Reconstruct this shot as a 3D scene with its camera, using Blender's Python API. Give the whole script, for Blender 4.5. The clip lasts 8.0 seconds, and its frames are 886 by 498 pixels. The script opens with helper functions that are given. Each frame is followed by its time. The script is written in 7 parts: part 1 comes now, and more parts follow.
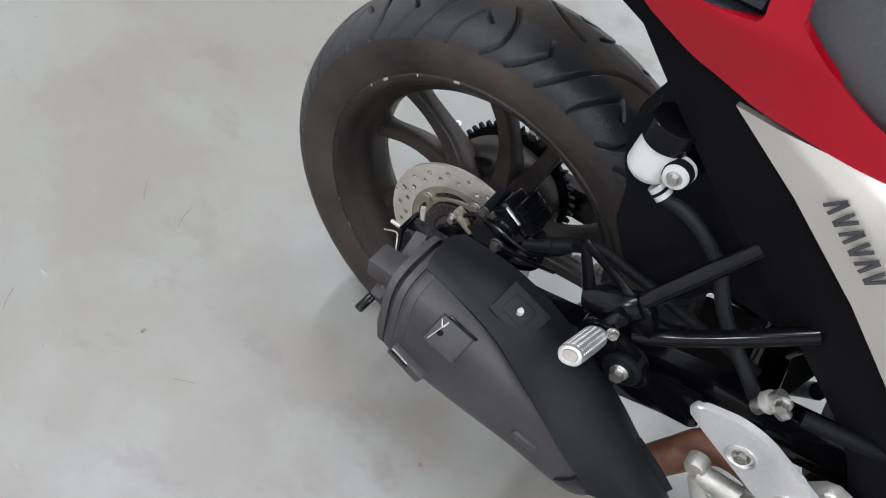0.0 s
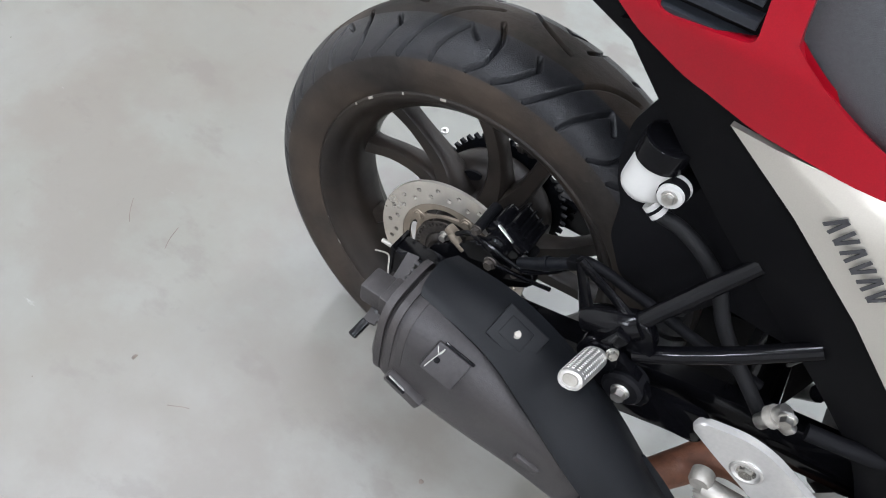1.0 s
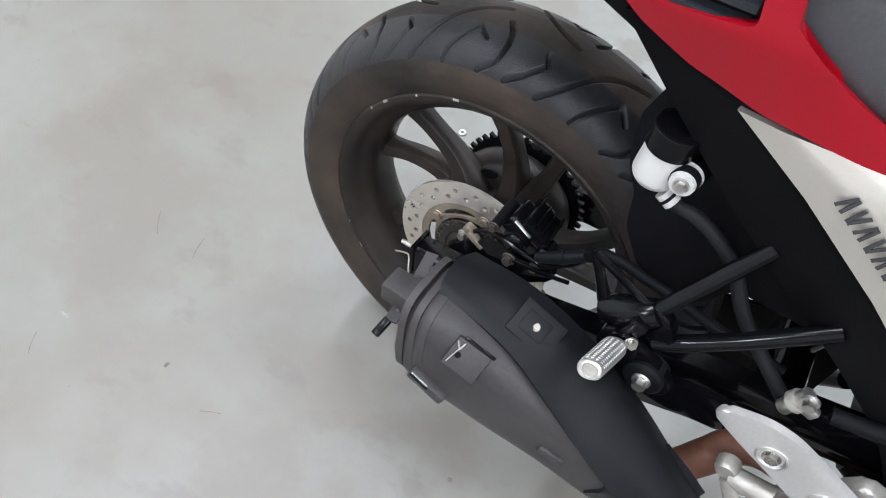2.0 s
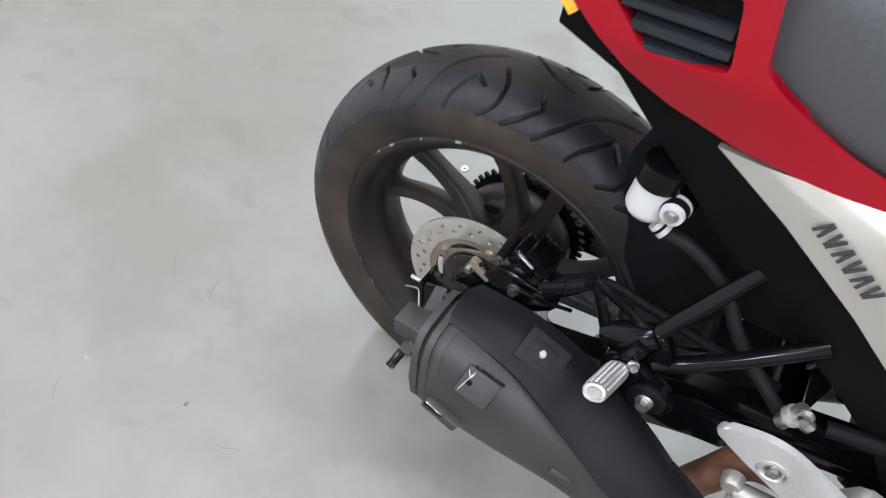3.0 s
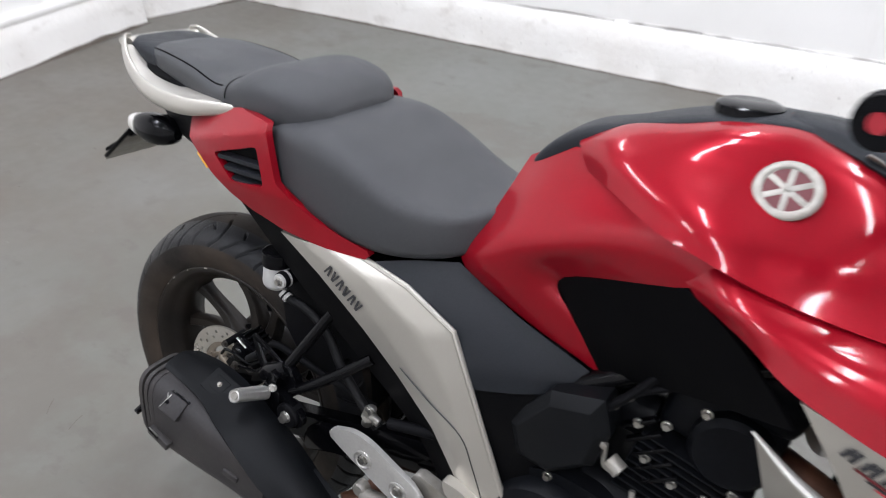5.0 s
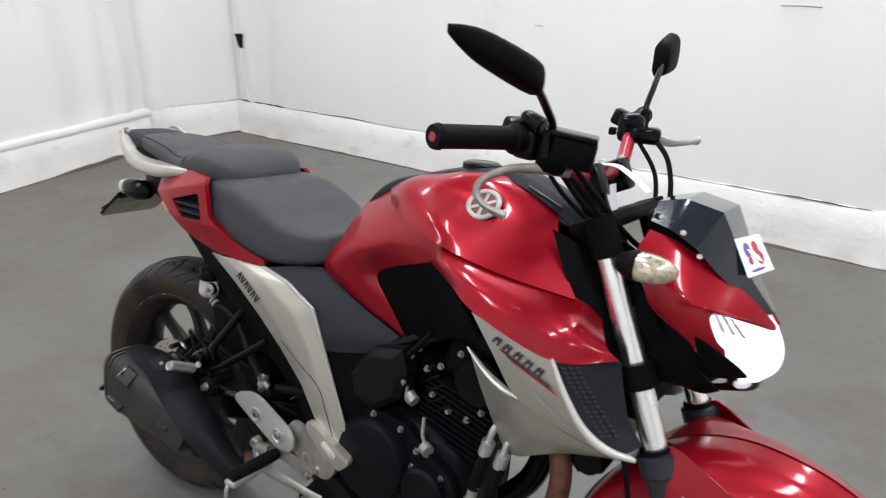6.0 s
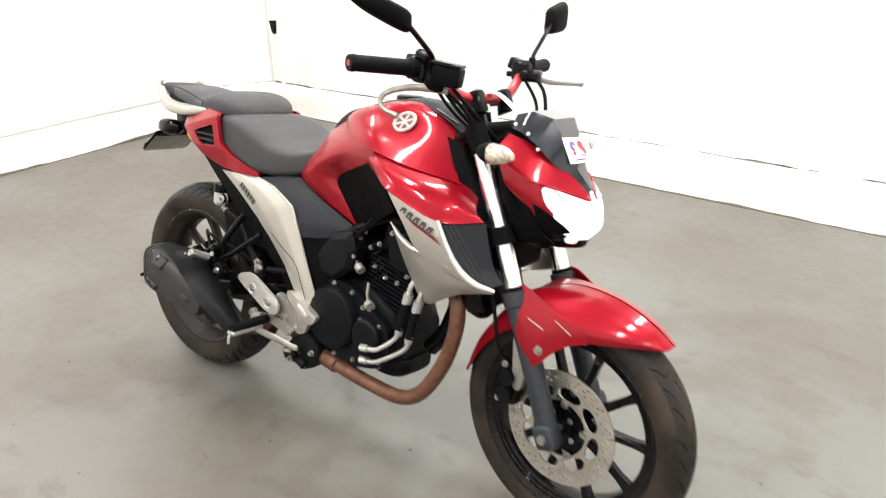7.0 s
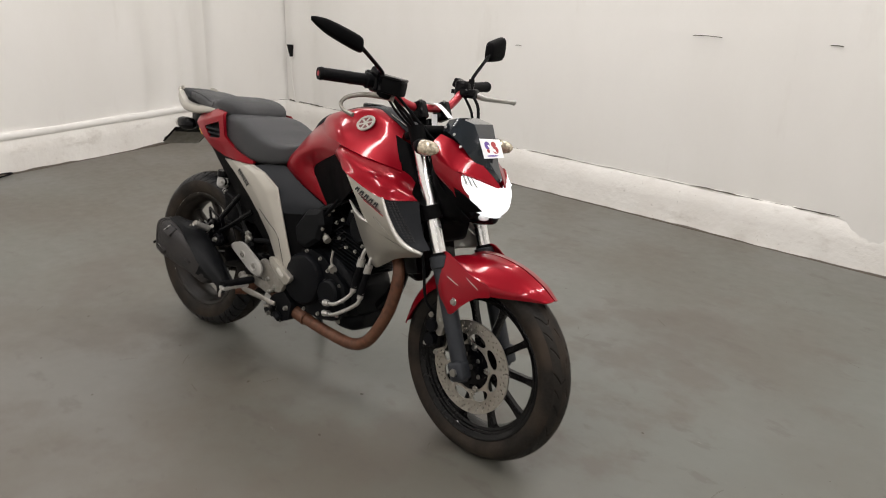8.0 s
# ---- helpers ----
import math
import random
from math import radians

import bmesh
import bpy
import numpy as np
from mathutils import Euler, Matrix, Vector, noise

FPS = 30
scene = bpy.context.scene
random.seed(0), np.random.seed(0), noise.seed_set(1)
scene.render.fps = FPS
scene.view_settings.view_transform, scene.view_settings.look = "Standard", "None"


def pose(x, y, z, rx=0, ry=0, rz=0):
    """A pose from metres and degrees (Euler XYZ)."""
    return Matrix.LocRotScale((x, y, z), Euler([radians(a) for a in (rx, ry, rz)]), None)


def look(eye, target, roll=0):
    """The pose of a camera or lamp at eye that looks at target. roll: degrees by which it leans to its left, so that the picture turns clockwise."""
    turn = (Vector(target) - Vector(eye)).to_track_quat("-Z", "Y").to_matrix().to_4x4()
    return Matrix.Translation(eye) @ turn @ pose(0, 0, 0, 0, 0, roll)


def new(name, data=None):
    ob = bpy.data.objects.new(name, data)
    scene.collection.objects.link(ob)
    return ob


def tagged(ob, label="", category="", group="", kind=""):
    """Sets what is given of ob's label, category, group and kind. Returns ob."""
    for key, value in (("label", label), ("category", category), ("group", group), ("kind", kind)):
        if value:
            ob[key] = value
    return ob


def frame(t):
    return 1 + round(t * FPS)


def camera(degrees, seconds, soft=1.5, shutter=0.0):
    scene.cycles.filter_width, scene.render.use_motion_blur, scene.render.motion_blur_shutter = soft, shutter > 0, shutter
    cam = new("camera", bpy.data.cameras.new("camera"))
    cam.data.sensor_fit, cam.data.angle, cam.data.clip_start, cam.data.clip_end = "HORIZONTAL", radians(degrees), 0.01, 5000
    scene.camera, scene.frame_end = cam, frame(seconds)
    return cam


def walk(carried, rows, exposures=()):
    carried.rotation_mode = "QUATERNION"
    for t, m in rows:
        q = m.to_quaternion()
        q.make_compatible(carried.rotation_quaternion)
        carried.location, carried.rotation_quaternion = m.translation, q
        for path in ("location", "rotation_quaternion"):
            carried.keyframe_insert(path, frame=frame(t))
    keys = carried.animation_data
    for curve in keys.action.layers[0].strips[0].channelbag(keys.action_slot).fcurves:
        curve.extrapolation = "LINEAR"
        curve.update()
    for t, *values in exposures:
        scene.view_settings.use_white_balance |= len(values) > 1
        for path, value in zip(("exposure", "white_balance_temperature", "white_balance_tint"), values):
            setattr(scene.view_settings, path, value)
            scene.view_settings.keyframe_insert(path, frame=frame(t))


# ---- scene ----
cam = camera(64.13, 8.0, soft=1.0, shutter=0.4)
PATH = [
    (0, (0.252, -0.476, 1.115), (-0.155, 0.214, -0.153), 7.5),
    (0.5, (0.238, -0.46, 1.103), (-0.148, 0.214, -0.18), 7.3),
    (1, (0.231, -0.45, 1.119), (-0.154, 0.242, -0.154), 6.4),
    (1.5, (0.236, -0.447, 1.124), (-0.167, 0.227, -0.154), 3.5),
    (2.8, (0.256, -0.476, 1.142), (-0.221, 0.219, -0.099), -1.2),
    (3, (0.255, -0.476, 1.164), (-0.221, 0.234, -0.068), -1.7),
    (3.3, (0.269, -0.461, 1.191), (-0.168, 0.282, -0.036), -4.9),
    (3.5, (0.306, -0.45, 1.204), (-0.101, 0.349, 0.002), -6.2),
    (3.7, (0.346, -0.449, 1.229), (-0.006, 0.398, 0.042), -2.6),
    (4, (0.443, -0.467, 1.258), (0.145, 0.437, 0.099), 1),
    (4.1, (0.491, -0.479, 1.263), (0.166, 0.429, 0.115), 0.2),
    (4.2, (0.536, -0.482, 1.265), (0.174, 0.443, 0.141), -0.3),
    (5.3, (1.061, -0.75, 1.299), (0.322, 0.329, 0.565), -1.1),
    (5.5, (1.158, -0.833, 1.306), (0.459, 0.302, 0.618), 0.2),
    (5.7, (1.26, -0.896, 1.311), (0.579, 0.279, 0.674), 0.7),
    (5.9, (1.37, -0.933, 1.335), (0.652, 0.238, 0.733), -0),
    (6, (1.434, -0.953, 1.334), (0.729, 0.133, 0.801), -0.05),
    (6.1, (1.501, -0.975, 1.331), (0.707, 0.166, 0.768), -0.1),
    (6.3, (1.625, -1.019, 1.329), (0.79, 0.08, 0.743), 0.8),
    (6.4, (1.677, -1.041, 1.331), (0.884, -0.023, 0.788), 0.7),
    (6.5, (1.723, -1.066, 1.333), (0.882, 0.035, 0.758), 0.6),
    (7, (1.951, -1.253, 1.321), (1.123, -0.145, 0.739), -0.7),
    (7.3, (2.102, -1.365, 1.314), (1.289, -0.224, 0.778), -0.2),
    (7.5, (2.181, -1.418, 1.336), (1.373, -0.279, 0.787), -0.1),
    (7.6, (2.232, -1.438, 1.338), (1.406, -0.304, 0.808), -0),
    (8, (2.41, -1.515, 1.346), (1.544, -0.407, 0.825), 2),
]
walk(cam, [(t, look(eye, target, roll)) for t, eye, target, roll in PATH], exposures=[
    (0.0, 1.0, 5720, 12), (1.0, 1.13, 5720, 12), (3.0, 1.15, 5720, 12), (4.1, 0.82, 5780, 14), (5.5, 0.12, 5860, 14), (6.1, 0.03, 5980, 12),
    (6.4, 0.35, 6250, 12), (6.7, 0.82, 6500, 13), (7.0, 0.92, 6500, 12), (7.3, 0.35, 6350, 10), (7.6, -0.06, 6500, 11), (8.0, -0.3, 6600, 13)])

# ---- light ----
LEAN_DEG, STEER_DEG, RAKE_DEG = 9.21, -5.0, 24.7
world = bpy.data.worlds.new("world")
scene.world = world
world.use_nodes = True
world.node_tree.nodes["Background"].inputs[0].default_value = (0.9, 0.95, 1.0, 1)
world.node_tree.nodes["Background"].inputs[1].default_value = 0.05
CEILING = 3.4
TUBES = [(x, y) for x in (-1.7, 0.3, 2.2, 4.2) for y in (-2.6, -0.35, 1.85)]


# ---- materials ----
def material(name, color, rough=0.5, metal=0.0, coat=0.0, grain=0.0, scale=60.0, bump=0.0, dust=None, dust_amount=0.0, dust_scale=9.0, rough_var=0.0, emission=None, ior=1.5, spec=0.5, coat_rough=0.1):
    m = bpy.data.materials.new(name)
    m.use_nodes = True
    nt = m.node_tree
    b = nt.nodes["Principled BSDF"]
    b.inputs["Roughness"].default_value, b.inputs["Metallic"].default_value = rough, metal
    b.inputs["Coat Weight"].default_value, b.inputs["Coat Roughness"].default_value = coat, coat_rough
    b.inputs["IOR"].default_value = ior
    b.inputs["Specular IOR Level"].default_value = spec
    b.inputs["Base Color"].default_value = (*color, 1)
    tex = nt.nodes.new("ShaderNodeTexCoord")

    def noise_node(s, detail=5):
        n = nt.nodes.new("ShaderNodeTexNoise")
        n.inputs["Scale"].default_value, n.inputs["Detail"].default_value = s, detail
        nt.links.new(tex.outputs["Object"], n.inputs["Vector"])
        return n
    last = None
    if grain or dust:
        n = noise_node(scale)
        r = nt.nodes.new("ShaderNodeValToRGB")
        r.color_ramp.elements[0].position, r.color_ramp.elements[1].position = 0.3, 0.7
        r.color_ramp.elements[0].color = (*[c * (1 - grain) for c in color], 1)
        r.color_ramp.elements[1].color = (*[min(1, c * (1 + grain)) for c in color], 1)
        nt.links.new(n.outputs["Fac"], r.inputs["Fac"])
        last = r.outputs["Color"]
        if dust:
            d = noise_node(dust_scale, 8)
            k = nt.nodes.new("ShaderNodeMapRange")
            k.inputs["From Min"].default_value, k.inputs["From Max"].default_value = 0.42, 0.72
            k.inputs["To Max"].default_value = dust_amount
            nt.links.new(d.outputs["Fac"], k.inputs["Value"])
            x = nt.nodes.new("ShaderNodeMixRGB")
            x.inputs["Color2"].default_value = (*dust, 1)
            nt.links.new(k.outputs["Result"], x.inputs["Fac"])
            nt.links.new(last, x.inputs["Color1"])
            last = x.outputs["Color"]
        nt.links.new(last, b.inputs["Base Color"])
    if rough_var:
        n = noise_node(14, 6)
        k = nt.nodes.new("ShaderNodeMapRange")
        k.inputs["From Min"].default_value, k.inputs["From Max"].default_value = 0.3, 0.7
        k.inputs["To Min"].default_value, k.inputs["To Max"].default_value = max(0.02, rough - rough_var), min(1, rough + rough_var)
        nt.links.new(n.outputs["Fac"], k.inputs["Value"])
        nt.links.new(k.outputs["Result"], b.inputs["Roughness"])
    if bump:
        n = noise_node(scale * 4, 3)
        u = nt.nodes.new("ShaderNodeBump")
        u.inputs["Strength"].default_value, u.inputs["Distance"].default_value = bump, 0.002
        nt.links.new(n.outputs["Fac"], u.inputs["Height"])
        nt.links.new(u.outputs["Normal"], b.inputs["Normal"])
    if emission:
        b.inputs["Emission Color"].default_value = (*emission[:3], 1)
        b.inputs["Emission Strength"].default_value = emission[3]
    return m


RED = material("red_paint", (0.245, 0.0028, 0.0102), 0.33, 0.34, 0.45, 0.06, 900, 0.0, spec=0.11, coat_rough=0.08)
SILVER = material("silver_paint", (0.46, 0.438, 0.392), 0.36, 0.70, 0.3, 0.03, 900)
WHITE_SILVER = material("light_silver_paint", (0.60, 0.58, 0.54), 0.32, 0.4, 0.4, 0.03, 900)
PLASTIC = material("black_plastic", (0.0024, 0.0024, 0.0028), 0.5, 0, 0, 0.2, 300, 0.12, (0.007, 0.0068, 0.0066), 0.3, 12, 0.08, spec=0.045)
GREY_PLASTIC = material("dark_grey_plastic", (0.0125, 0.014, 0.017), 0.45, 0, 0, 0.12, 400, 0.2, (0.019, 0.020, 0.021), 0.2, 10, 0.06, spec=0.17)
GLOSS = material("gloss_black", (0.0026, 0.0026, 0.0032), 0.18, 0, 0.0, 0.2, 200, rough_var=0.05, spec=0.14)
SEAT = material("seat_vinyl", (0.040, 0.041, 0.0435), 0.5, 0, 0, 0.10, 350, 0.5, (0.056, 0.056, 0.057), 0.3, 7, 0.06, spec=0.27)
RUBBER = material("tyre_rubber", (0.0165, 0.0143, 0.0125), 0.62, 0, 0, 0.25, 120, 0.25, (0.045, 0.034, 0.0255), 0.9, 9, 0.12, spec=0.12)
TREAD = material("tread_rubber", (0.0115, 0.012, 0.0138), 0.42, 0, 0, 0.2, 160, 0.3, (0.023, 0.021, 0.0195), 0.7, 7, 0.12, spec=0.2)
FRONT_TREAD = material("front_tread_rubber", (0.0135, 0.0122, 0.011), 0.5, 0, 0, 0.2, 160, 0.3, (0.030, 0.024, 0.0195), 0.8, 8, 0.12, spec=0.15)
GRIP = material("grip_rubber", (0.0034, 0.0034, 0.0041), 0.55, 0, 0, 0.2, 200, 0.3, spec=0.07)
RIM = material("rim_paint", (0.0090, 0.0074, 0.0064), 0.42, 0.0, 0, 0.25, 80, 0.08, (0.024, 0.0185, 0.014), 0.8, 12, 0.1, spec=0.2)
HEEL = material("brushed_alloy", (0.43, 0.42, 0.40), 0.42, 0.55, 0, 0.05, 220, 0.12, rough_var=0.06)
FRONT_RIM = material("front_rim_paint", (0.005, 0.005, 0.0055), 0.13, 0.0, 0.0, 0.2, 80, 0.0, (0.009, 0.0082, 0.0075), 0.4, 14, 0.02, spec=0.2)
HOSE = material("hose_rubber", (0.0075, 0.0075, 0.008), 0.55, 0, 0, 0.2, 160, 0.2, spec=0.14)
ENGINE = material("engine_black", (0.0034, 0.0038, 0.005), 0.42, 0.0, 0, 0.25, 160, 0.15, (0.011, 0.0105, 0.0098), 0.25, 16, 0.1, spec=0.09)
FRAME = material("tube_black", (0.0018, 0.0018, 0.0023), 0.14, 0.0, 0.0, 0.2, 120, 0.0, (0.006, 0.0058, 0.0055), 0.2, 15, 0.04, spec=0.13)
HEAT = material("muffler_cover", (0.0270, 0.0250, 0.0252), 0.48, 0.0, 0, 0.16, 260, 0.25, (0.046, 0.040, 0.036), 0.5, 8, 0.07, spec=0.22)
SHIELD = material("shield_black", (0.0050, 0.0055, 0.0064), 0.45, 0, 0, 0.15, 300, 0.15, (0.010, 0.0098, 0.0095), 0.3, 9, 0.07, spec=0.11)
CHROME = material("chrome", (0.95, 0.95, 0.95), 0.24, 1.0, 0, 0.03, 50, rough_var=0.06)
ALUMINIUM = material("aluminium", (0.54, 0.53, 0.51), 0.36, 0.85, 0, 0.08, 150, 0.08, rough_var=0.08)
CAST = material("cast_alloy", (0.31, 0.295, 0.265), 0.48, 0.6, 0, 0.14, 90, 0.15, (0.17, 0.145, 0.115), 0.5, 18, 0.08)
STEEL = material("zinc_bolt", (0.42, 0.41, 0.385), 0.34, 1.0, 0, 0.2, 90, rough_var=0.1)
DISC = material("brake_disc_steel", (0.50, 0.475, 0.43), 0.32, 0.85, 0, 0.05, 60, 0.03, (0.36, 0.30, 0.23), 0.45, 7, 0.08)
DISC_CORE = material("stained_disc_core", (0.25, 0.215, 0.17), 0.45, 0.7, 0, 0.12, 60, 0.06, (0.12, 0.085, 0.055), 0.7, 11, 0.1)
RUST = material("rusty_pipe", (0.100, 0.038, 0.019), 0.6, 0.3, 0, 0.35, 60, 0.3, (0.130, 0.066, 0.038), 0.6, 16, 0.1)
FORK = material("fork_leg_grey", (0.024, 0.0275, 0.034), 0.38, 0.3, 0.0, 0.08, 90, 0.05, rough_var=0.06)
BAR_RED = material("red_anodised", (0.36, 0.018, 0.03), 0.34, 0.5, 0.3, 0.08, 200)
TAPE = material("white_tape", (0.82, 0.82, 0.84), 0.5, 0, 0, 0.03, 200)
WHITE_POT = material("white_reservoir", (0.35, 0.345, 0.33), 0.4, 0, 0, 0.03, 90)
DARK = material("dark_marking", (0.02, 0.02, 0.022), 0.5, 0, 0, 0.1, 300)
RED_MARK = material("red_marking", (0.35, 0.03, 0.035), 0.5, 0, 0, 0.1, 300)
DARK_RED = material("dark_red_ground", (0.09, 0.006, 0.009), 0.5, 0, 0, 0.1, 300)
PURPLE = material("purple_print", (0.12, 0.06, 0.30), 0.5, 0, 0, 0.1, 300)
MIRROR = material("mirror_glass", (0.85, 0.85, 0.86), 0.03, 1.0)
SMOKE = material("smoked_screen", (0.010, 0.014, 0.019), 0.16, 0, 0.9, 0.1, 40, spec=0.4, coat_rough=0.04)
AMBER = material("amber_reflector", (0.75, 0.38, 0.02), 0.3, 0, 0.5, 0.1, 200)
CHAIN = material("chain_steel", (0.07, 0.062, 0.055), 0.5, 0.8, 0, 0.3, 300, 0.1)
LENS = material("clear_lens", (0.46, 0.40, 0.30), 0.16, 0.4, 0.8, 0.6, 110)
LAMP_ON = material("headlamp_lit", (0.9, 0.92, 0.95), 0.15, 0, 0.6, 0.0, 60, emission=(0.93, 0.97, 1.0, 1.35))
LAMP_REFLECTOR = material("lamp_reflector", (0.80, 0.80, 0.82), 0.2, 0.9, 0.4, 0.3, 60)
LAMP_GLASS = material("lamp_glass", (0.75, 0.76, 0.78), 0.12, 0.5, 0.6, 0.35, 90, emission=(0.93, 0.97, 1.0, 0.35))
TUBE_GLOW = material("tube_glow", (0.9, 0.9, 0.9), 0.5, emission=(1.0, 0.985, 0.95, 3.2))


def surface_material(name, color, layers, rough, bump_scale, bump, rough_var=0.08):
    """Layers of stains: (scale, low, high, color, amount, stretch)."""
    m = bpy.data.materials.new(name)
    m.use_nodes = True
    nt = m.node_tree
    b = nt.nodes["Principled BSDF"]
    tex = nt.nodes.new("ShaderNodeTexCoord")
    rgb = nt.nodes.new("ShaderNodeRGB")
    rgb.outputs[0].default_value = (*color, 1)
    last = rgb.outputs[0]
    for i, (s, lo, hi, c, amount, stretch) in enumerate(layers):
        mp = nt.nodes.new("ShaderNodeMapping")
        mp.inputs["Location"].default_value = (3.7 * i, 1.3 * i, 0.9 * i)
        mp.inputs["Scale"].default_value = stretch
        nt.links.new(tex.outputs["Object"], mp.inputs["Vector"])
        n = nt.nodes.new("ShaderNodeTexNoise")
        n.inputs["Scale"].default_value, n.inputs["Detail"].default_value, n.inputs["Roughness"].default_value = s, 9, 0.62
        nt.links.new(mp.outputs["Vector"], n.inputs["Vector"])
        k = nt.nodes.new("ShaderNodeMapRange")
        k.inputs["From Min"].default_value, k.inputs["From Max"].default_value, k.inputs["To Max"].default_value = lo, hi, amount
        nt.links.new(n.outputs["Fac"], k.inputs["Value"])
        x = nt.nodes.new("ShaderNodeMixRGB")
        x.inputs["Color2"].default_value = (*c, 1)
        nt.links.new(k.outputs["Result"], x.inputs["Fac"])
        nt.links.new(last, x.inputs["Color1"])
        last = x.outputs["Color"]
    nt.links.new(last, b.inputs["Base Color"])
    n = nt.nodes.new("ShaderNodeTexNoise")
    n.inputs["Scale"].default_value, n.inputs["Detail"].default_value = bump_scale, 6
    nt.links.new(tex.outputs["Object"], n.inputs["Vector"])
    u = nt.nodes.new("ShaderNodeBump")
    u.inputs["Strength"].default_value, u.inputs["Distance"].default_value = bump, 0.01
    nt.links.new(n.outputs["Fac"], u.inputs["Height"])
    nt.links.new(u.outputs["Normal"], b.inputs["Normal"])
    k = nt.nodes.new("ShaderNodeMapRange")
    k.inputs["To Min"].default_value, k.inputs["To Max"].default_value = rough - rough_var, rough + rough_var
    nt.links.new(n.outputs["Fac"], k.inputs["Value"])
    nt.links.new(k.outputs["Result"], b.inputs["Roughness"])
    return m


FLOOR = surface_material("painted_concrete", (0.126, 0.131, 0.1155), [
    (0.30, 0.40, 0.58, (0.096, 0.083, 0.064), 0.9, (1, 1, 1)),
    (0.9, 0.44, 0.66, (0.160, 0.162, 0.152), 0.6, (1, 1, 1)),
    (1.9, 0.53, 0.61, (0.098, 0.086, 0.071), 0.62, (1, 1.2, 1)),
    (5.5, 0.585, 0.66, (0.084, 0.073, 0.062), 0.45, (1, 1.6, 1)),
    (30.0, 0.64, 0.74, (0.080, 0.074, 0.064), 0.4, (1, 1, 1)),
    (26.0, 0.69, 0.74, (0.22, 0.215, 0.205), 0.5, (0.35, 1.5, 1))], 0.42, 18, 0.06)
WALL = surface_material("white_sheeting", (0.80, 0.785, 0.757), [
    (1.1, 0.45, 0.75, (0.72, 0.70, 0.66), 0.5, (1, 1, 0.4)),
    (5.0, 0.60, 0.78, (0.62, 0.59, 0.54), 0.35, (1, 1, 0.25))], 0.62, 3.2, 0.55)
PLINTH = surface_material("white_plinth", (0.80, 0.78, 0.745), [
    (2.4, 0.45, 0.7, (0.66, 0.62, 0.57), 0.5, (1, 1, 1)),
    (9.0, 0.58, 0.74, (0.42, 0.38, 0.33), 0.5, (0.5, 0.5, 1)),
    (40.0, 0.64, 0.74, (0.25, 0.22, 0.19), 0.5, (1, 1, 1))], 0.7, 30, 0.3)
# The ceiling is out of view; this grey is set to dim glossy reflections.
CEIL = surface_material("ceiling_paint", (0.30, 0.30, 0.295), [(2.0, 0.5, 0.8, (0.24, 0.24, 0.235), 0.4, (1, 1, 1))], 0.8, 12, 0.1)
GAP = material("dirty_gap", (0.09, 0.075, 0.06), 0.9, 0, 0, 0.3, 60)


# ---- tools ----
def finish(bm, angle=38):
    bmesh.ops.remove_doubles(bm, verts=bm.verts, dist=1e-5)
    bmesh.ops.recalc_face_normals(bm, faces=bm.faces)
    for f in bm.faces:
        f.smooth = True
    for e in bm.edges:
        e.smooth = len(e.link_faces) == 2 and e.calc_face_angle(0) < radians(angle)
    return bm


def part(name, bm, mat, parent, label="", m=None, angle=38):
    finish(bm, angle)
    me = bpy.data.meshes.new(name)
    bm.to_mesh(me)
    bm.free()
    me.materials.append(mat)
    ob = new(name, me)
    ob.parent = parent
    if m is not None:
        ob.matrix_basis = m
    return tagged(ob, label)


def twin(ob, parent, m, label=""):
    """A second part on the same mesh."""
    o = new(ob.name.split(".")[0], ob.data)
    o.parent = parent
    o.matrix_basis = m
    return tagged(o, label)


def glide(pts, n=6):
    """Points along a smooth curve through pts."""
    p = [np.array(q, float) for q in pts]
    if len(p) < 3:
        return [p[0] + (p[-1] - p[0]) * i / n for i in range(n + 1)]
    p = [2 * p[0] - p[1]] + p + [2 * p[-1] - p[-2]]
    out = []
    for i in range(1, len(p) - 2):
        for k in range(n):
            t = k / n
            out.append(0.5 * (2 * p[i] + (p[i + 1] - p[i - 1]) * t + (2 * p[i - 1] - 5 * p[i] + 4 * p[i + 1] - p[i + 2]) * t * t
                              + (3 * p[i] - p[i - 1] - 3 * p[i + 1] + p[i + 2]) * t ** 3))
    out.append(p[-2])
    return out


def skin(rings, closed=True, caps=True):
    bm = bmesh.new()
    rows = [[bm.verts.new(tuple(v)) for v in r] for r in rings]
    n = len(rows[0])
    for a, b in zip(rows, rows[1:]):
        for i in range(n if closed else n - 1):
            j = (i + 1) % n
            bm.faces.new((a[i], a[j], b[j], b[i]))
    if caps and closed:
        bm.faces.new(rows[0][::-1])
        bm.faces.new(rows[-1])
    return bm


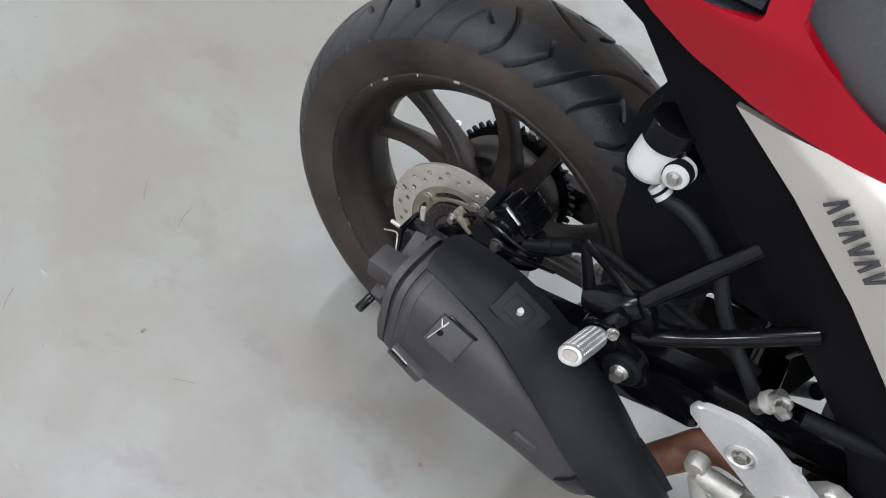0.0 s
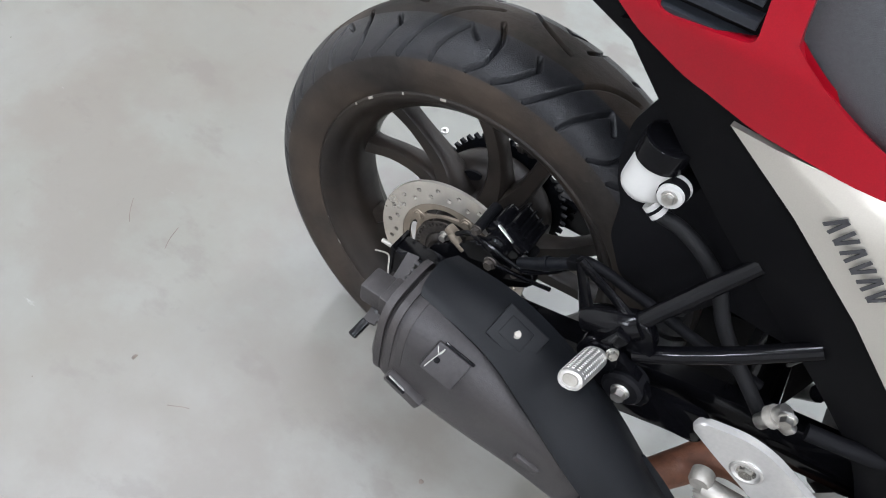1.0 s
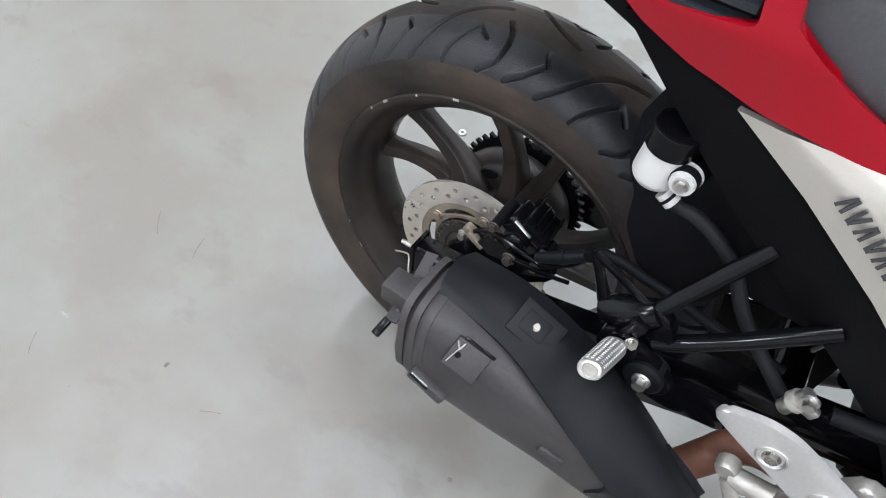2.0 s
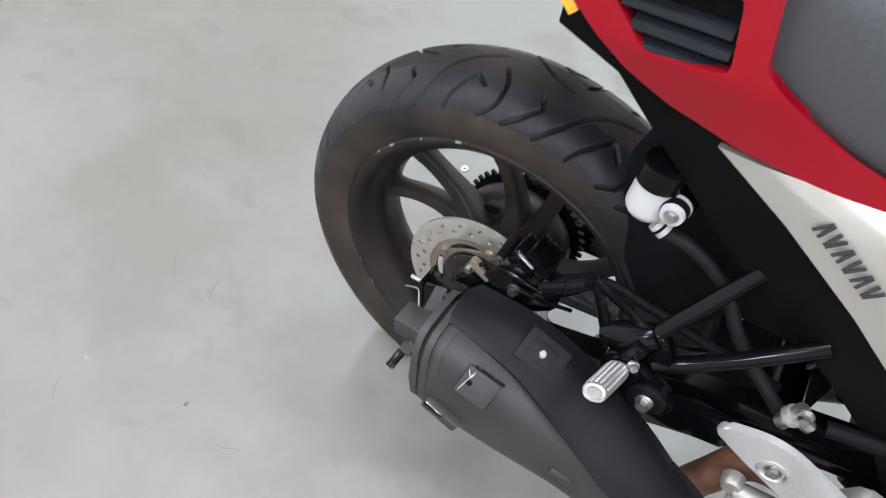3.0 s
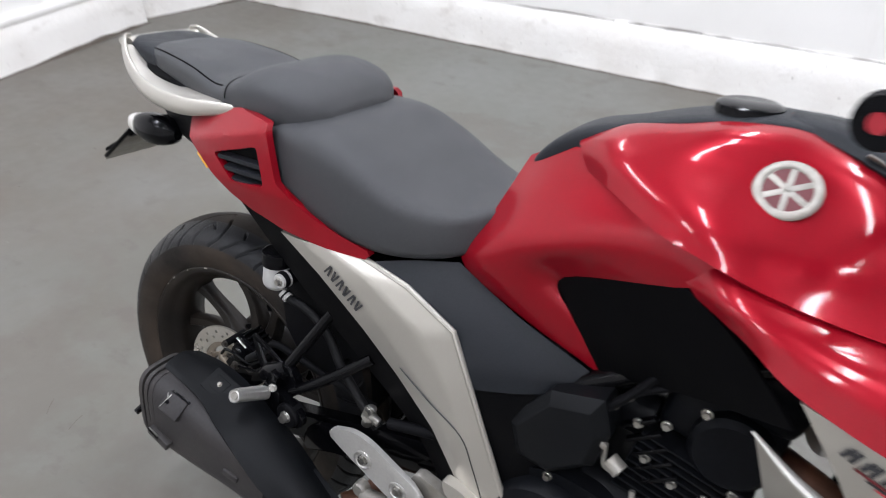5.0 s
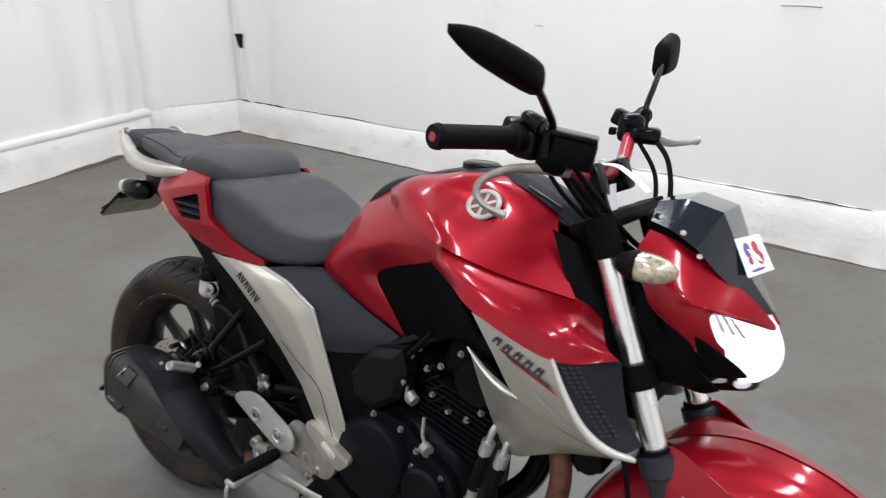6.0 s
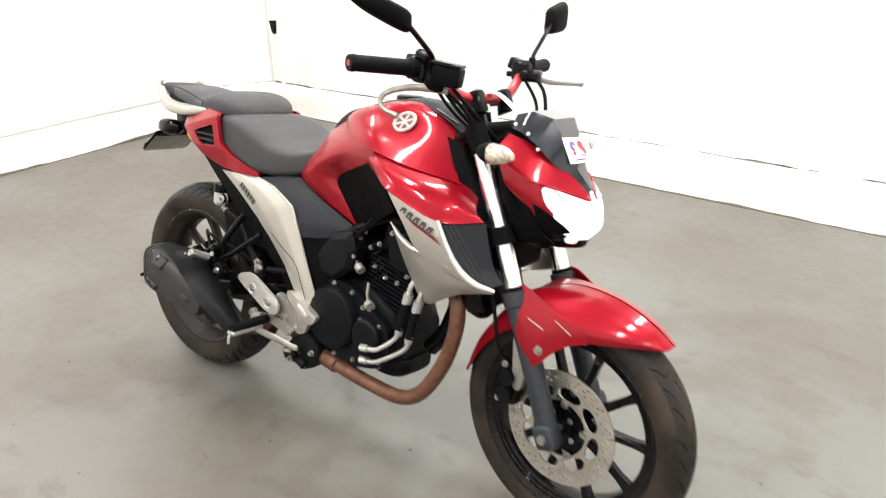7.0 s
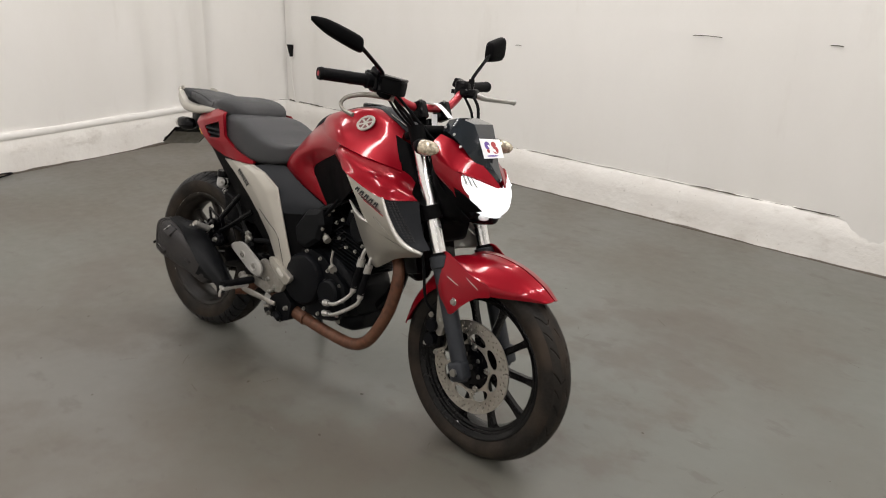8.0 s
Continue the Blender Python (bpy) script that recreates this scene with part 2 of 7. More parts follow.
def tube(pts, r, n=12, seg=5, smooth=True, flat=1.0):
    """A pipe along pts; r is one radius or one for each of pts."""
    rr = r if isinstance(r, (list, tuple)) else [r] * len(pts)
    path = glide([(*p, q) for p, q in zip(pts, rr)], seg) if smooth else [np.array((*p, q), float) for p, q in zip(pts, rr)]
    rings, up = [], None
    for i, p in enumerate(path):
        a, b = path[max(0, i - 1)][:3], path[min(len(path) - 1, i + 1)][:3]
        d = (b - a) / (np.linalg.norm(b - a) + 1e-12)
        if up is None:
            up = np.cross(d, (0, 1, 0)) if abs(d[1]) < 0.9 else np.cross(d, (1, 0, 0))
        up = up - d * (up @ d)
        up = up / np.linalg.norm(up)
        side = np.cross(d, up)
        rings.append([p[:3] + p[3] * (math.cos(t) * up + math.sin(t) * side * flat) for t in np.linspace(0, 2 * math.pi, n, endpoint=False)])
    return skin(rings)


def turned(profile, centre, n=48, closed=False, y_dir=1):
    """Turns (radius, y) pairs about a line along y through centre."""
    cx, cy, cz = centre
    rings = [[(cx + r * math.cos(a), cy + y * y_dir, cz + r * math.sin(a)) for r, y in profile] for a in np.linspace(0, 2 * math.pi, n, endpoint=False)]
    bm = bmesh.new()
    rows = [[bm.verts.new(v) for v in r] for r in rings]
    m = len(profile)
    for i in range(n):
        a, b = rows[i], rows[(i + 1) % n]
        for k in range(m if closed else m - 1):
            bm.faces.new((a[k], a[(k + 1) % m], b[(k + 1) % m], b[k]))
    if not closed:
        for k in (0, m - 1):
            if profile[k][0] > 1e-6:
                bm.faces.new([rows[i][k] for i in range(n)])
    return bm


def rounded(outline, r, n=4):
    """The outline with its corners rounded."""
    out, m = [], len(outline)
    for i in range(m):
        p, a, b = np.array(outline[i], float), np.array(outline[i - 1], float), np.array(outline[(i + 1) % m], float)
        da, db = np.linalg.norm(a - p), np.linalg.norm(b - p)
        q = min(r, 0.45 * da, 0.45 * db)
        s, e = p + (a - p) / da * q, p + (b - p) / db * q
        for k in range(n + 1):
            t = k / n
            out.append((1 - t) ** 2 * s + 2 * t * (1 - t) * p + t * t * e)
    return out


def plate(outline, y0, y1, r=0.006, bevel=0.0015, holes=()):
    """A slab with an outline in x and z, between two y."""
    pts = rounded(outline, r)
    bm = bmesh.new()
    lo = [bm.verts.new((p[0], y0, p[1])) for p in pts]
    hi = [bm.verts.new((p[0], y1, p[1])) for p in pts]
    n = len(pts)
    f0, f1 = bm.faces.new(lo), bm.faces.new(hi[::-1])
    for i in range(n):
        bm.faces.new((lo[i], lo[(i + 1) % n], hi[(i + 1) % n], hi[i]))
    if bevel:
        bmesh.ops.bevel(bm, geom=list({e for f in (f0, f1) for e in f.edges}), offset=bevel, segments=2, affect="EDGES", profile=0.5)
    return bm


def block(size, bevel=0.004, m=None, seg=2):
    bm = bmesh.new()
    bmesh.ops.create_cube(bm, size=1)
    bmesh.ops.scale(bm, vec=size, verts=bm.verts)
    if bevel:
        bmesh.ops.bevel(bm, geom=list(bm.edges), offset=bevel, segments=seg, affect="EDGES", profile=0.5)
    if m is not None:
        bmesh.ops.transform(bm, matrix=m, verts=bm.verts)
    return bm


def join(*bms):
    out = bms[0]
    for b in bms[1:]:
        me = bpy.data.meshes.new("join")
        b.to_mesh(me)
        b.free()
        out.from_mesh(me)
        bpy.data.meshes.remove(me)
    return out


def straight(pts, n):
    p = [np.array(q, float) for q in pts]
    return [a + (b - a) * k / n for a, b in zip(p, p[1:]) for k in range(n)] + [p[-1]]


def grid_points(ctrl, nu, nv, lin=False):
    if lin:
        rows = [straight(r, nu) for r in ctrl]
        cols = [straight([r[i] for r in rows], nv) for i in range(len(rows[0]))]
        return [[cols[i][j] for i in range(len(cols))] for j in range(len(cols[0]))]
    rows = [glide(r, nu) for r in ctrl]
    cols = [glide([r[i] for r in rows], nv) for i in range(len(rows[0]))]
    return [[cols[i][j] for i in range(len(cols))] for j in range(len(cols[0]))]


def sheet(ctrl, side=-1, nu=6, nv=6, thick=0.004, lin=False):
    """A curved panel through control points (x, half width, z), with thickness, on one side of the middle plane."""
    g = np.array(grid_points(ctrl, nu, nv, lin))
    du, dv = np.gradient(g, axis=1), np.gradient(g, axis=0)
    nrm = np.cross(du, dv)
    nrm /= np.linalg.norm(nrm, axis=2, keepdims=True) + 1e-12
    if nrm[..., 1].mean() < 0:
        nrm = -nrm
    back = g - nrm * thick
    flip = np.array([1, side, 1])
    bm = bmesh.new()
    h, w = g.shape[:2]
    A = [[bm.verts.new(g[j, i] * flip) for i in range(w)] for j in range(h)]
    B = [[bm.verts.new(back[j, i] * flip) for i in range(w)] for j in range(h)]
    for j in range(h - 1):
        for i in range(w - 1):
            bm.faces.new((A[j][i], A[j][i + 1], A[j + 1][i + 1], A[j + 1][i]))
            bm.faces.new((B[j][i], B[j + 1][i], B[j + 1][i + 1], B[j][i + 1]))
    rim = [(0, i) for i in range(w)] + [(j, w - 1) for j in range(1, h)] + [(h - 1, i) for i in range(w - 2, -1, -1)] + [(j, 0) for j in range(h - 2, 0, -1)]
    for (a, b), (c, d) in zip(rim, rim[1:] + rim[:1]):
        bm.faces.new((A[a][b], B[a][b], B[c][d], A[c][d]))
    return bm


def pair(name, ctrl, mat, parent, label="", nu=6, nv=6, thick=0.004, m=None, lin=False):
    """The same panel on the right and on the left."""
    return [part(name, sheet(ctrl, s, nu, nv, thick, lin), mat, parent, label, m, 50) for s in (-1, 1)]


def loaf(stations, n=28, p=0.62, e=2):
    """A cushion along x: stations of (x, half width, bottom, top)."""
    rings = []
    for x, w, zb, zt in glide(stations, 5):
        zc, hz = (zb + zt) / 2, (zt - zb) / 2
        ring = []
        for a in np.linspace(0, 2 * math.pi, n, endpoint=False):
            c, s = math.cos(a), math.sin(a)
            ring.append((x, w * math.copysign(abs(c) ** p, c), zc + hz * math.copysign(abs(s) ** p, s)))
        rings.append(ring)
    return skin(rings)


def bolt(place, r=0.006, h=0.006, axis=(0, -1, 0)):
    """A hexagon head on a washer, pointing along axis."""
    turn = Vector((0, 0, 1)).rotation_difference(Vector(axis)).to_matrix().to_4x4()
    bm = bmesh.new()
    for rr, z0, z1, n in ((r * 1.35, 0, h * 0.25, 16), (r, h * 0.25, h, 6)):
        lo = [bm.verts.new((rr * math.cos(a), rr * math.sin(a), z0)) for a in np.linspace(0, 2 * math.pi, n, endpoint=False)]
        hi = [bm.verts.new((rr * 0.93 * math.cos(a), rr * 0.93 * math.sin(a), z1)) for a in np.linspace(0, 2 * math.pi, n, endpoint=False)]
        bm.faces.new(lo[::-1])
        bm.faces.new(hi)
        for i in range(n):
            bm.faces.new((lo[i], lo[(i + 1) % n], hi[(i + 1) % n], hi[i]))
    bmesh.ops.transform(bm, matrix=Matrix.Translation(place) @ turn, verts=bm.verts)
    return bm


def perforated(r_bands, centre, thick, n_plain=72):
    """A flat ring along y built of bands: (r0, r1, holes, hole radius along, hole radius across, phase)."""
    cx, cy, cz = centre
    bm = bmesh.new()

    def v(r, a, y):
        return bm.verts.new((cx + r * math.cos(a), cy + y, cz + r * math.sin(a)))
    for r0, r1, holes, ha, hr, ph in r_bands:
        if not holes:
            for i in range(n_plain):
                a, b = 2 * math.pi * i / n_plain, 2 * math.pi * (i + 1) / n_plain
                for y in (0, thick):
                    bm.faces.new((v(r0, a, y), v(r1, a, y), v(r1, b, y), v(r0, b, y)))
            continue
        rm = (r0 + r1) / 2
        for i in range(holes):
            a, b = 2 * math.pi * i / holes + ph, 2 * math.pi * (i + 1) / holes + ph
            m = (a + b) / 2
            outer = []
            K = 6
            outer += [(r0 + (r1 - r0) * k / 3, b) for k in range(3)]
            outer += [(r1, b + (a - b) * k / K) for k in range(K)]
            outer += [(r1 + (r0 - r1) * k / 3, a) for k in range(3)]
            outer += [(r0, a + (b - a) * k / K) for k in range(K)]
            nn = len(outer)
            inner = []
            for r, t in outer:
                w = math.atan2((r - rm) / (r1 - r0), (t - m) / (b - a))
                inner.append((rm + hr * math.sin(w), m + ha * math.cos(w) / rm))
            loops = [[(v(r, t, y), v(q, s, y)) for (r, t), (q, s) in zip(outer, inner)] for y in (0, thick)]
            for lp in loops:
                for k in range(nn):
                    bm.faces.new((lp[k][0], lp[(k + 1) % nn][0], lp[(k + 1) % nn][1], lp[k][1]))
            for k in range(nn):
                bm.faces.new((loops[0][k][1], loops[0][(k + 1) % nn][1], loops[1][(k + 1) % nn][1], loops[1][k][1]))
    lo, hi = min(b[0] for b in r_bands), max(b[1] for b in r_bands)
    for r in (lo, hi):
        for i in range(n_plain):
            a, b = 2 * math.pi * i / n_plain, 2 * math.pi * (i + 1) / n_plain
            bm.faces.new((v(r, a, 0), v(r, b, 0), v(r, b, thick), v(r, a, thick)))
    return bm


# ---- the place ----
def slab(name, corners, z0, z1, mat, label, extra=None):
    """An upright or flat slab over a plan outline."""
    bm = bmesh.new()
    lo = [bm.verts.new((x, y, z0)) for x, y in corners]
    hi = [bm.verts.new((x, y, z1)) for x, y in corners]
    n = len(corners)
    bm.faces.new(lo[::-1])
    bm.faces.new(hi)
    for i in range(n):
        bm.faces.new((lo[i], lo[(i + 1) % n], hi[(i + 1) % n], hi[i]))
    ob = part(name, bm, mat, None, label)
    return tagged(ob, kind="structure")


NW, NE = (-3.14, 3.04), (6.0, 2.354)
tagged(slab("floor", [(-4.2, -5.0), (6.6, -5.0), (6.6, 3.6), (-4.2, 3.6)], -0.1, 0.0, FLOOR, "grey painted concrete floor, scuffed and stained"), category="floor")
tagged(slab("ceiling", [(-4.2, -5.0), (6.6, -5.0), (6.6, 3.6), (-4.2, 3.6)], CEILING, CEILING + 0.12, CEIL, "unseen ceiling, grey to keep reflections dim"), category="ceiling")


def wall_sheet(name, a, b, label, sag=0.012, folds=(), back=0.12):
    """A wall of slack white sheeting from a to b (plan), facing to the right of that way, with soft folds."""
    a, b = np.array(a), np.array(b)
    d = b - a
    L = np.linalg.norm(d)
    d = d / L
    nrm = np.array([d[1], -d[0]])
    nu, nv = max(8, int(L / 0.05)), 44
    bm = bmesh.new()
    rows = []
    for j in range(nv + 1):
        z = CEILING * j / nv
        row = []
        for i in range(nu + 1):
            s = L * i / nu
            off = sag * noise.noise(Vector((s * 0.9, z * 0.35, a[0] + 7)))
            off += sag * 0.35 * noise.noise(Vector((s * 3.1, z * 0.8, a[1] + 2)))
            for where, width, depth in folds:
                off += depth * math.exp(-((s - where - 0.03 * math.sin(3 * z)) / width) ** 2)
            if i in (0, nu):
                off = 0
            p = a + d * s + nrm * off
            row.append(bm.verts.new((p[0], p[1], z)))
        rows.append(row)
    for j in range(nv):
        for i in range(nu):
            bm.faces.new((rows[j][i], rows[j][i + 1], rows[j + 1][i + 1], rows[j + 1][i]))
    lo0, lo1, hi0, hi1 = rows[0][0], rows[0][-1], rows[-1][0], rows[-1][-1]
    q0, q1 = a - nrm * back, b - nrm * back
    v = [bm.verts.new((q[0], q[1], z)) for q in (q0, q1) for z in (0, CEILING)]
    bm.faces.new((v[0], v[1], v[3], v[2]))
    bm.faces.new([rows[j][0] for j in range(nv + 1)] + [v[1], v[0]])
    bm.faces.new([rows[j][-1] for j in range(nv + 1)] + [v[3], v[2]])
    bm.faces.new(rows[-1] + [v[3], v[1]])
    bm.faces.new(rows[0] + [v[2], v[0]])
    return tagged(part(name, bm, WALL, None, label, angle=60), category="wall", kind="structure")


W_NEAR, W_STEP, W_IN = (-2.42, -3.8), (-3.33, 2.28), (-3.45, 2.24)
wall_sheet("wall_north", NW, NE, "white sheeting wall with faint creases and scuffs", folds=[(0.12, 0.05, 0.02), (0.36, 0.06, -0.012), (2.2, 0.4, 0.010), (5.1, 0.25, 0.012)])
wall_sheet("wall_west", W_NEAR, W_STEP, "white sheeting wall with soft vertical folds", folds=[(5.95, 0.05, 0.03), (4.6, 0.3, 0.02), (5.6, 0.12, -0.025), (5.78, 0.035, 0.02), (5.42, 0.05, 0.014), (3.6, 0.18, 0.016)])
wall_sheet("wall_west_corner", W_IN, (NW[0] - 0.02, NW[1] + 0.03), "short white sheeting wall set back at the corner", folds=[(0.2, 0.06, 0.02)])
wall_sheet("wall_south", (6.3, -4.4), (-2.6, -3.9), "plain white wall")
wall_sheet("wall_east", (6.0, 2.5), (6.25, -4.6), "plain white wall")


def plinth(name, a, b, label, out=0.022, height=0.26, foot_gap=0.012):
    """A rough white upstand at the foot of a wall, with an uneven top and a dirty joint above it."""
    a, b = np.array(a), np.array(b)
    d = b - a
    L = np.linalg.norm(d)
    d = d / L
    nrm = np.array([d[1], -d[0]])
    n = max(6, int(L / 0.04))
    rings = []
    for i in range(n + 1):
        s = L * i / n
        w = out + 0.010 * noise.noise(Vector((s * 2.0, 1.5, a[0])))
        h = height + 0.010 * noise.noise(Vector((s * 2.7, 4.0, a[1]))) + 0.004 * noise.noise(Vector((s * 14, 4.0, a[1])))
        foot = 0.006 + 0.010 * noise.noise(Vector((s * 9.0, 8.0, a[1])))
        p = a + d * s
        prof = [(-0.02, 0.0), (w + foot, 0.0), (w + 0.004, 0.02), (w + 0.006 * noise.noise(Vector((s * 5, 2, 0))), h * 0.5), (w - 0.004, h - 0.014), (w - 0.016, h), (-0.02, h + 0.004)]
        rings.append([(*(p + nrm * o), z) for o, z in prof])
    ob = part(name, skin(rings), PLINTH, None, label, angle=50)
    tagged(ob, category="plinth", kind="structure")
    rings = []
    for i in range(n + 1):
        s = L * i / n
        k = max(0.0005, 0.007 * (noise.noise(Vector((s * 1.7, 0.3, a[0] * 3))) - 0.06))
        p = a + d * s
        z = height + 0.010 * noise.noise(Vector((s * 2.7, 4.0, a[1])))
        rings.append([(*(p + nrm * o), z + q) for o, q in ((0.0, 0.0), (out * 0.55, 0.001), (out * 0.5, k), (0.0, k * 1.3))])
    part("joint", skin(rings), GAP, ob, "dirty open joint")
    rings = []
    for i in range(n + 1):
        s = L * i / n
        k = max(0.0006, foot_gap * (noise.noise(Vector((s * 1.3, 5.3, a[0] * 2))) + 0.35 + 0.5 * noise.noise(Vector((s * 8, 1.3, a[0])))))
        p = a + d * s
        rings.append([(*(p + nrm * o), q) for o, q in ((out, 0.0), (out + 0.030, 0.0), (out + 0.027, k * 0.6), (out, k))])
    part("foot_gap", skin(rings), GAP, ob, "dark dirty gap at the foot")
    return ob


plinth("plinth_north", NW, NE, "rough white-painted upstand along the wall, dirty at its foot", foot_gap=0.008)
plinth("plinth_west", W_NEAR, W_STEP, "white-painted upstand along the wall, flaking and stained", out=0.035, foot_gap=0.020)
a, b = np.array(W_NEAR), np.array(W_STEP)
d = (b - a) / np.linalg.norm(b - a)
out = np.array((d[1], -d[0]))
rings = []
for i in range(121):
    s = np.linalg.norm(b - a) * i / 120
    p = a + d * (s + 0.012) + out * 0.018
    zz = 0.262 + 0.006 * noise.noise(Vector((s * 1.4, 3.0, 1.0))) + 0.003 * noise.noise(Vector((s * 6, 2.0, 5.0)))
    rings.append([(*(p + out * 0.020 * c), zz + 0.026 * e) for c, e in ((-1, -0.9), (0.7, -1), (1, -0.6), (1.05, 0.1), (0.8, 0.7), (0.3, 1), (-1, 1.1))])
tagged(part("batten_west", skin(rings), WALL, None, "white sheeting rolled over a batten along the wall", angle=60), category="trim", kind="structure")
plinth("plinth_west_corner", W_IN, (NW[0] - 0.02, NW[1] + 0.03), "short white-painted upstand in the corner")

# scuffs on the north wall and a torn joint near the corner
WD = (np.array(NE) - np.array(NW)) / np.linalg.norm(np.array(NE) - np.array(NW))
WN = np.array((WD[1], -WD[0]))


def on_north(s, off, z):
    p = np.array(NW) + WD * s + WN * off
    return (p[0], p[1], z)


north = bpy.data.objects["wall_north"]
for s0, s1, z, r in ((4.03, 4.20, 1.131, 0.0022), (4.77, 4.83, 1.129, 0.0022), (2.75, 2.80, 0.98, 0.0015)):
    part("scuff", tube([on_north(s0, 0.011, z), on_north((s0 + s1) / 2, 0.012, z + 0.002), on_north(s1, 0.011, z - 0.001)], r, 6, 3), GAP, north, "thin dark scuff")
upstand = bpy.data.objects["plinth_north"]
for s0, s1, r in ((0.04, 0.16, 0.007), (0.20, 0.30, 0.005), (0.34, 0.56, 0.006), (2.92, 3.30, 0.002), (4.20, 4.50, 0.003), (4.75, 5.00, 0.003)):
    pts = [on_north(s0 + (s1 - s0) * k / 5, 0.016, 0.263 + 0.006 * noise.noise(Vector((k * 1.7 + s0 * 9, 0.5, 2.0)))) for k in range(6)]
    part("torn_joint", tube(pts, [r * 0.3, r, r * 0.6, r * 1.1, r * 0.7, r * 0.2], 6, 3), GAP, upstand, "dark torn joint")

# lamps on the ceiling
def ceiling_lamp(x, y, first=None):
    root = new("ceiling_light")
    root.matrix_basis = pose(x, y, CEILING)
    part("housing", block((0.24, 1.34, 0.06), 0.008, pose(0, 0, -0.03)), CEIL, root)
    part("diffuser", block((0.15, 1.25, 0.02), 0.004, pose(0, 0, -0.068)), TUBE_GLOW, root, "lit white diffuser")
    lamp = bpy.data.lights.new("tube_light", "AREA")
    lamp.shape, lamp.size, lamp.size_y, lamp.energy, lamp.color = "RECTANGLE", 0.15, 1.25, LAMP_WATTS, (1.0, 0.985, 0.955)
    o = new("tube_light", lamp)
    o.parent = root
    o.matrix_basis = pose(0, 0, -0.085)
    return tagged(root, "white ceiling light with a lit diffuser", "lamp", "ceiling lights")


LAMP_WATTS = 31
for lx, ly in TUBES:
    ceiling_lamp(lx, ly)

# hook with a cord in the corner of the north wall
hook = new("wall_hook")
hook.matrix_basis = pose(-3.02, 3.0, 0.68)
part("wedge", skin([[(-0.028, -0.03, 0.11), (0.028, -0.03, 0.11), (0.026, 0.02, 0.11), (-0.026, 0.02, 0.11)],
                    [(-0.016, -0.02, 0.03), (0.014, -0.02, 0.03), (0.013, 0.02, 0.03), (-0.015, 0.02, 0.03)],
                    [(-0.008, -0.012, 0.0), (0.008, -0.012, 0.0), (0.008, 0.02, 0.0), (-0.008, 0.02, 0.0)]]), GLOSS, hook)
part("cord", tube([(0, -0.01, 0.01), (0.012, -0.02, -0.12), (0.03, -0.02, -0.3), (0.07, -0.03, -0.41)], 0.003, 6), WALL, hook, "pale hanging cord")
tagged(hook, "small black hook with a pale cord on the wall", "hook")

# a short black cable by the west wall
cable = part("cable", tube([(-2.98, 0.25, 0.008), (-2.93, 0.32, 0.01), (-2.95, 0.40, 0.02), (-3.0, 0.36, 0.012), (-2.99, 0.28, 0.008)], 0.006, 6), GRIP, None)
tagged(cable, "short curl of black cable on the floor by the wall", "cable")

# a loose washer on the floor behind the wheel
washer = part("washer", perforated([(0.0034, 0.0082, 0, 0, 0, 0)], (0, 0, 0), 0.0016, 28), STEEL, None, "", Matrix.Translation((-0.268, 0.398, 0.0010)) @ pose(0, 0, 0, 90, 0, 0))
tagged(washer, "small bright steel washer lying on the floor", "washer")
# crumbs and chips on the floor
bm = bmesh.new()
rnd = random.Random(4)
for cx, cy, r, tone in [(0.105, -0.21, 0.004, 0), (0.95, -0.25, 0.006, 1), (0.52, -0.2, 0.005, 1), (0.88, 0.01, 0.006, 0), (1.73, 0.45, 0.005, 1), (-0.4, -0.32, 0.005, 0)] + [
        (rnd.uniform(-2.5, 3), rnd.uniform(-1.6, 2.4), rnd.uniform(0.0012, 0.004), 0) for _ in range(90)]:
    ring = [bm.verts.new((cx + r * rnd.uniform(0.6, 1.3) * math.cos(a), cy + r * rnd.uniform(0.6, 1.3) * math.sin(a), 0.0004)) for a in np.linspace(0, 2 * math.pi, 6, endpoint=False)]
    top = bm.verts.new((cx, cy, r * 0.5))
    for i in range(6):
        bm.faces.new((ring[i], ring[(i + 1) % 6], top))
for cx, cy, turn, length in [(-0.28, -0.34, 0.3, 0.035), (-0.52, -0.12, 1.9, 0.05), (-0.34, 0.12, 2.6, 0.03), (0.06, -0.40, 0.9, 0.06), (-0.62, -0.42, 2.2, 0.04)] + [
        (rnd.uniform(-1.2, 2.4), rnd.uniform(-1.4, 1.6), rnd.uniform(0, 3.1), rnd.uniform(0.02, 0.07)) for _ in range(26)]:
    ux, uy = math.cos(turn), math.sin(turn)
    line = [(cx + ux * length * u - uy * 0.003 * math.sin(3 * u + turn), cy + uy * length * u + ux * 0.003 * math.sin(3 * u + turn)) for u in (-0.5, -0.2, 0.1, 0.5)]
    for (ax, ay), (bx, by) in zip(line, line[1:]):
        w = 0.0007
        bm.faces.new([bm.verts.new((px - uy * q, py + ux * q, 0.0005)) for px, py, q in ((ax, ay, -w), (bx, by, -w), (bx, by, w), (ax, ay, w))])
tagged(part("crumbs", bm, GAP, None, "scattered dark crumbs and chips on the floor"), category="debris", kind="stuff")


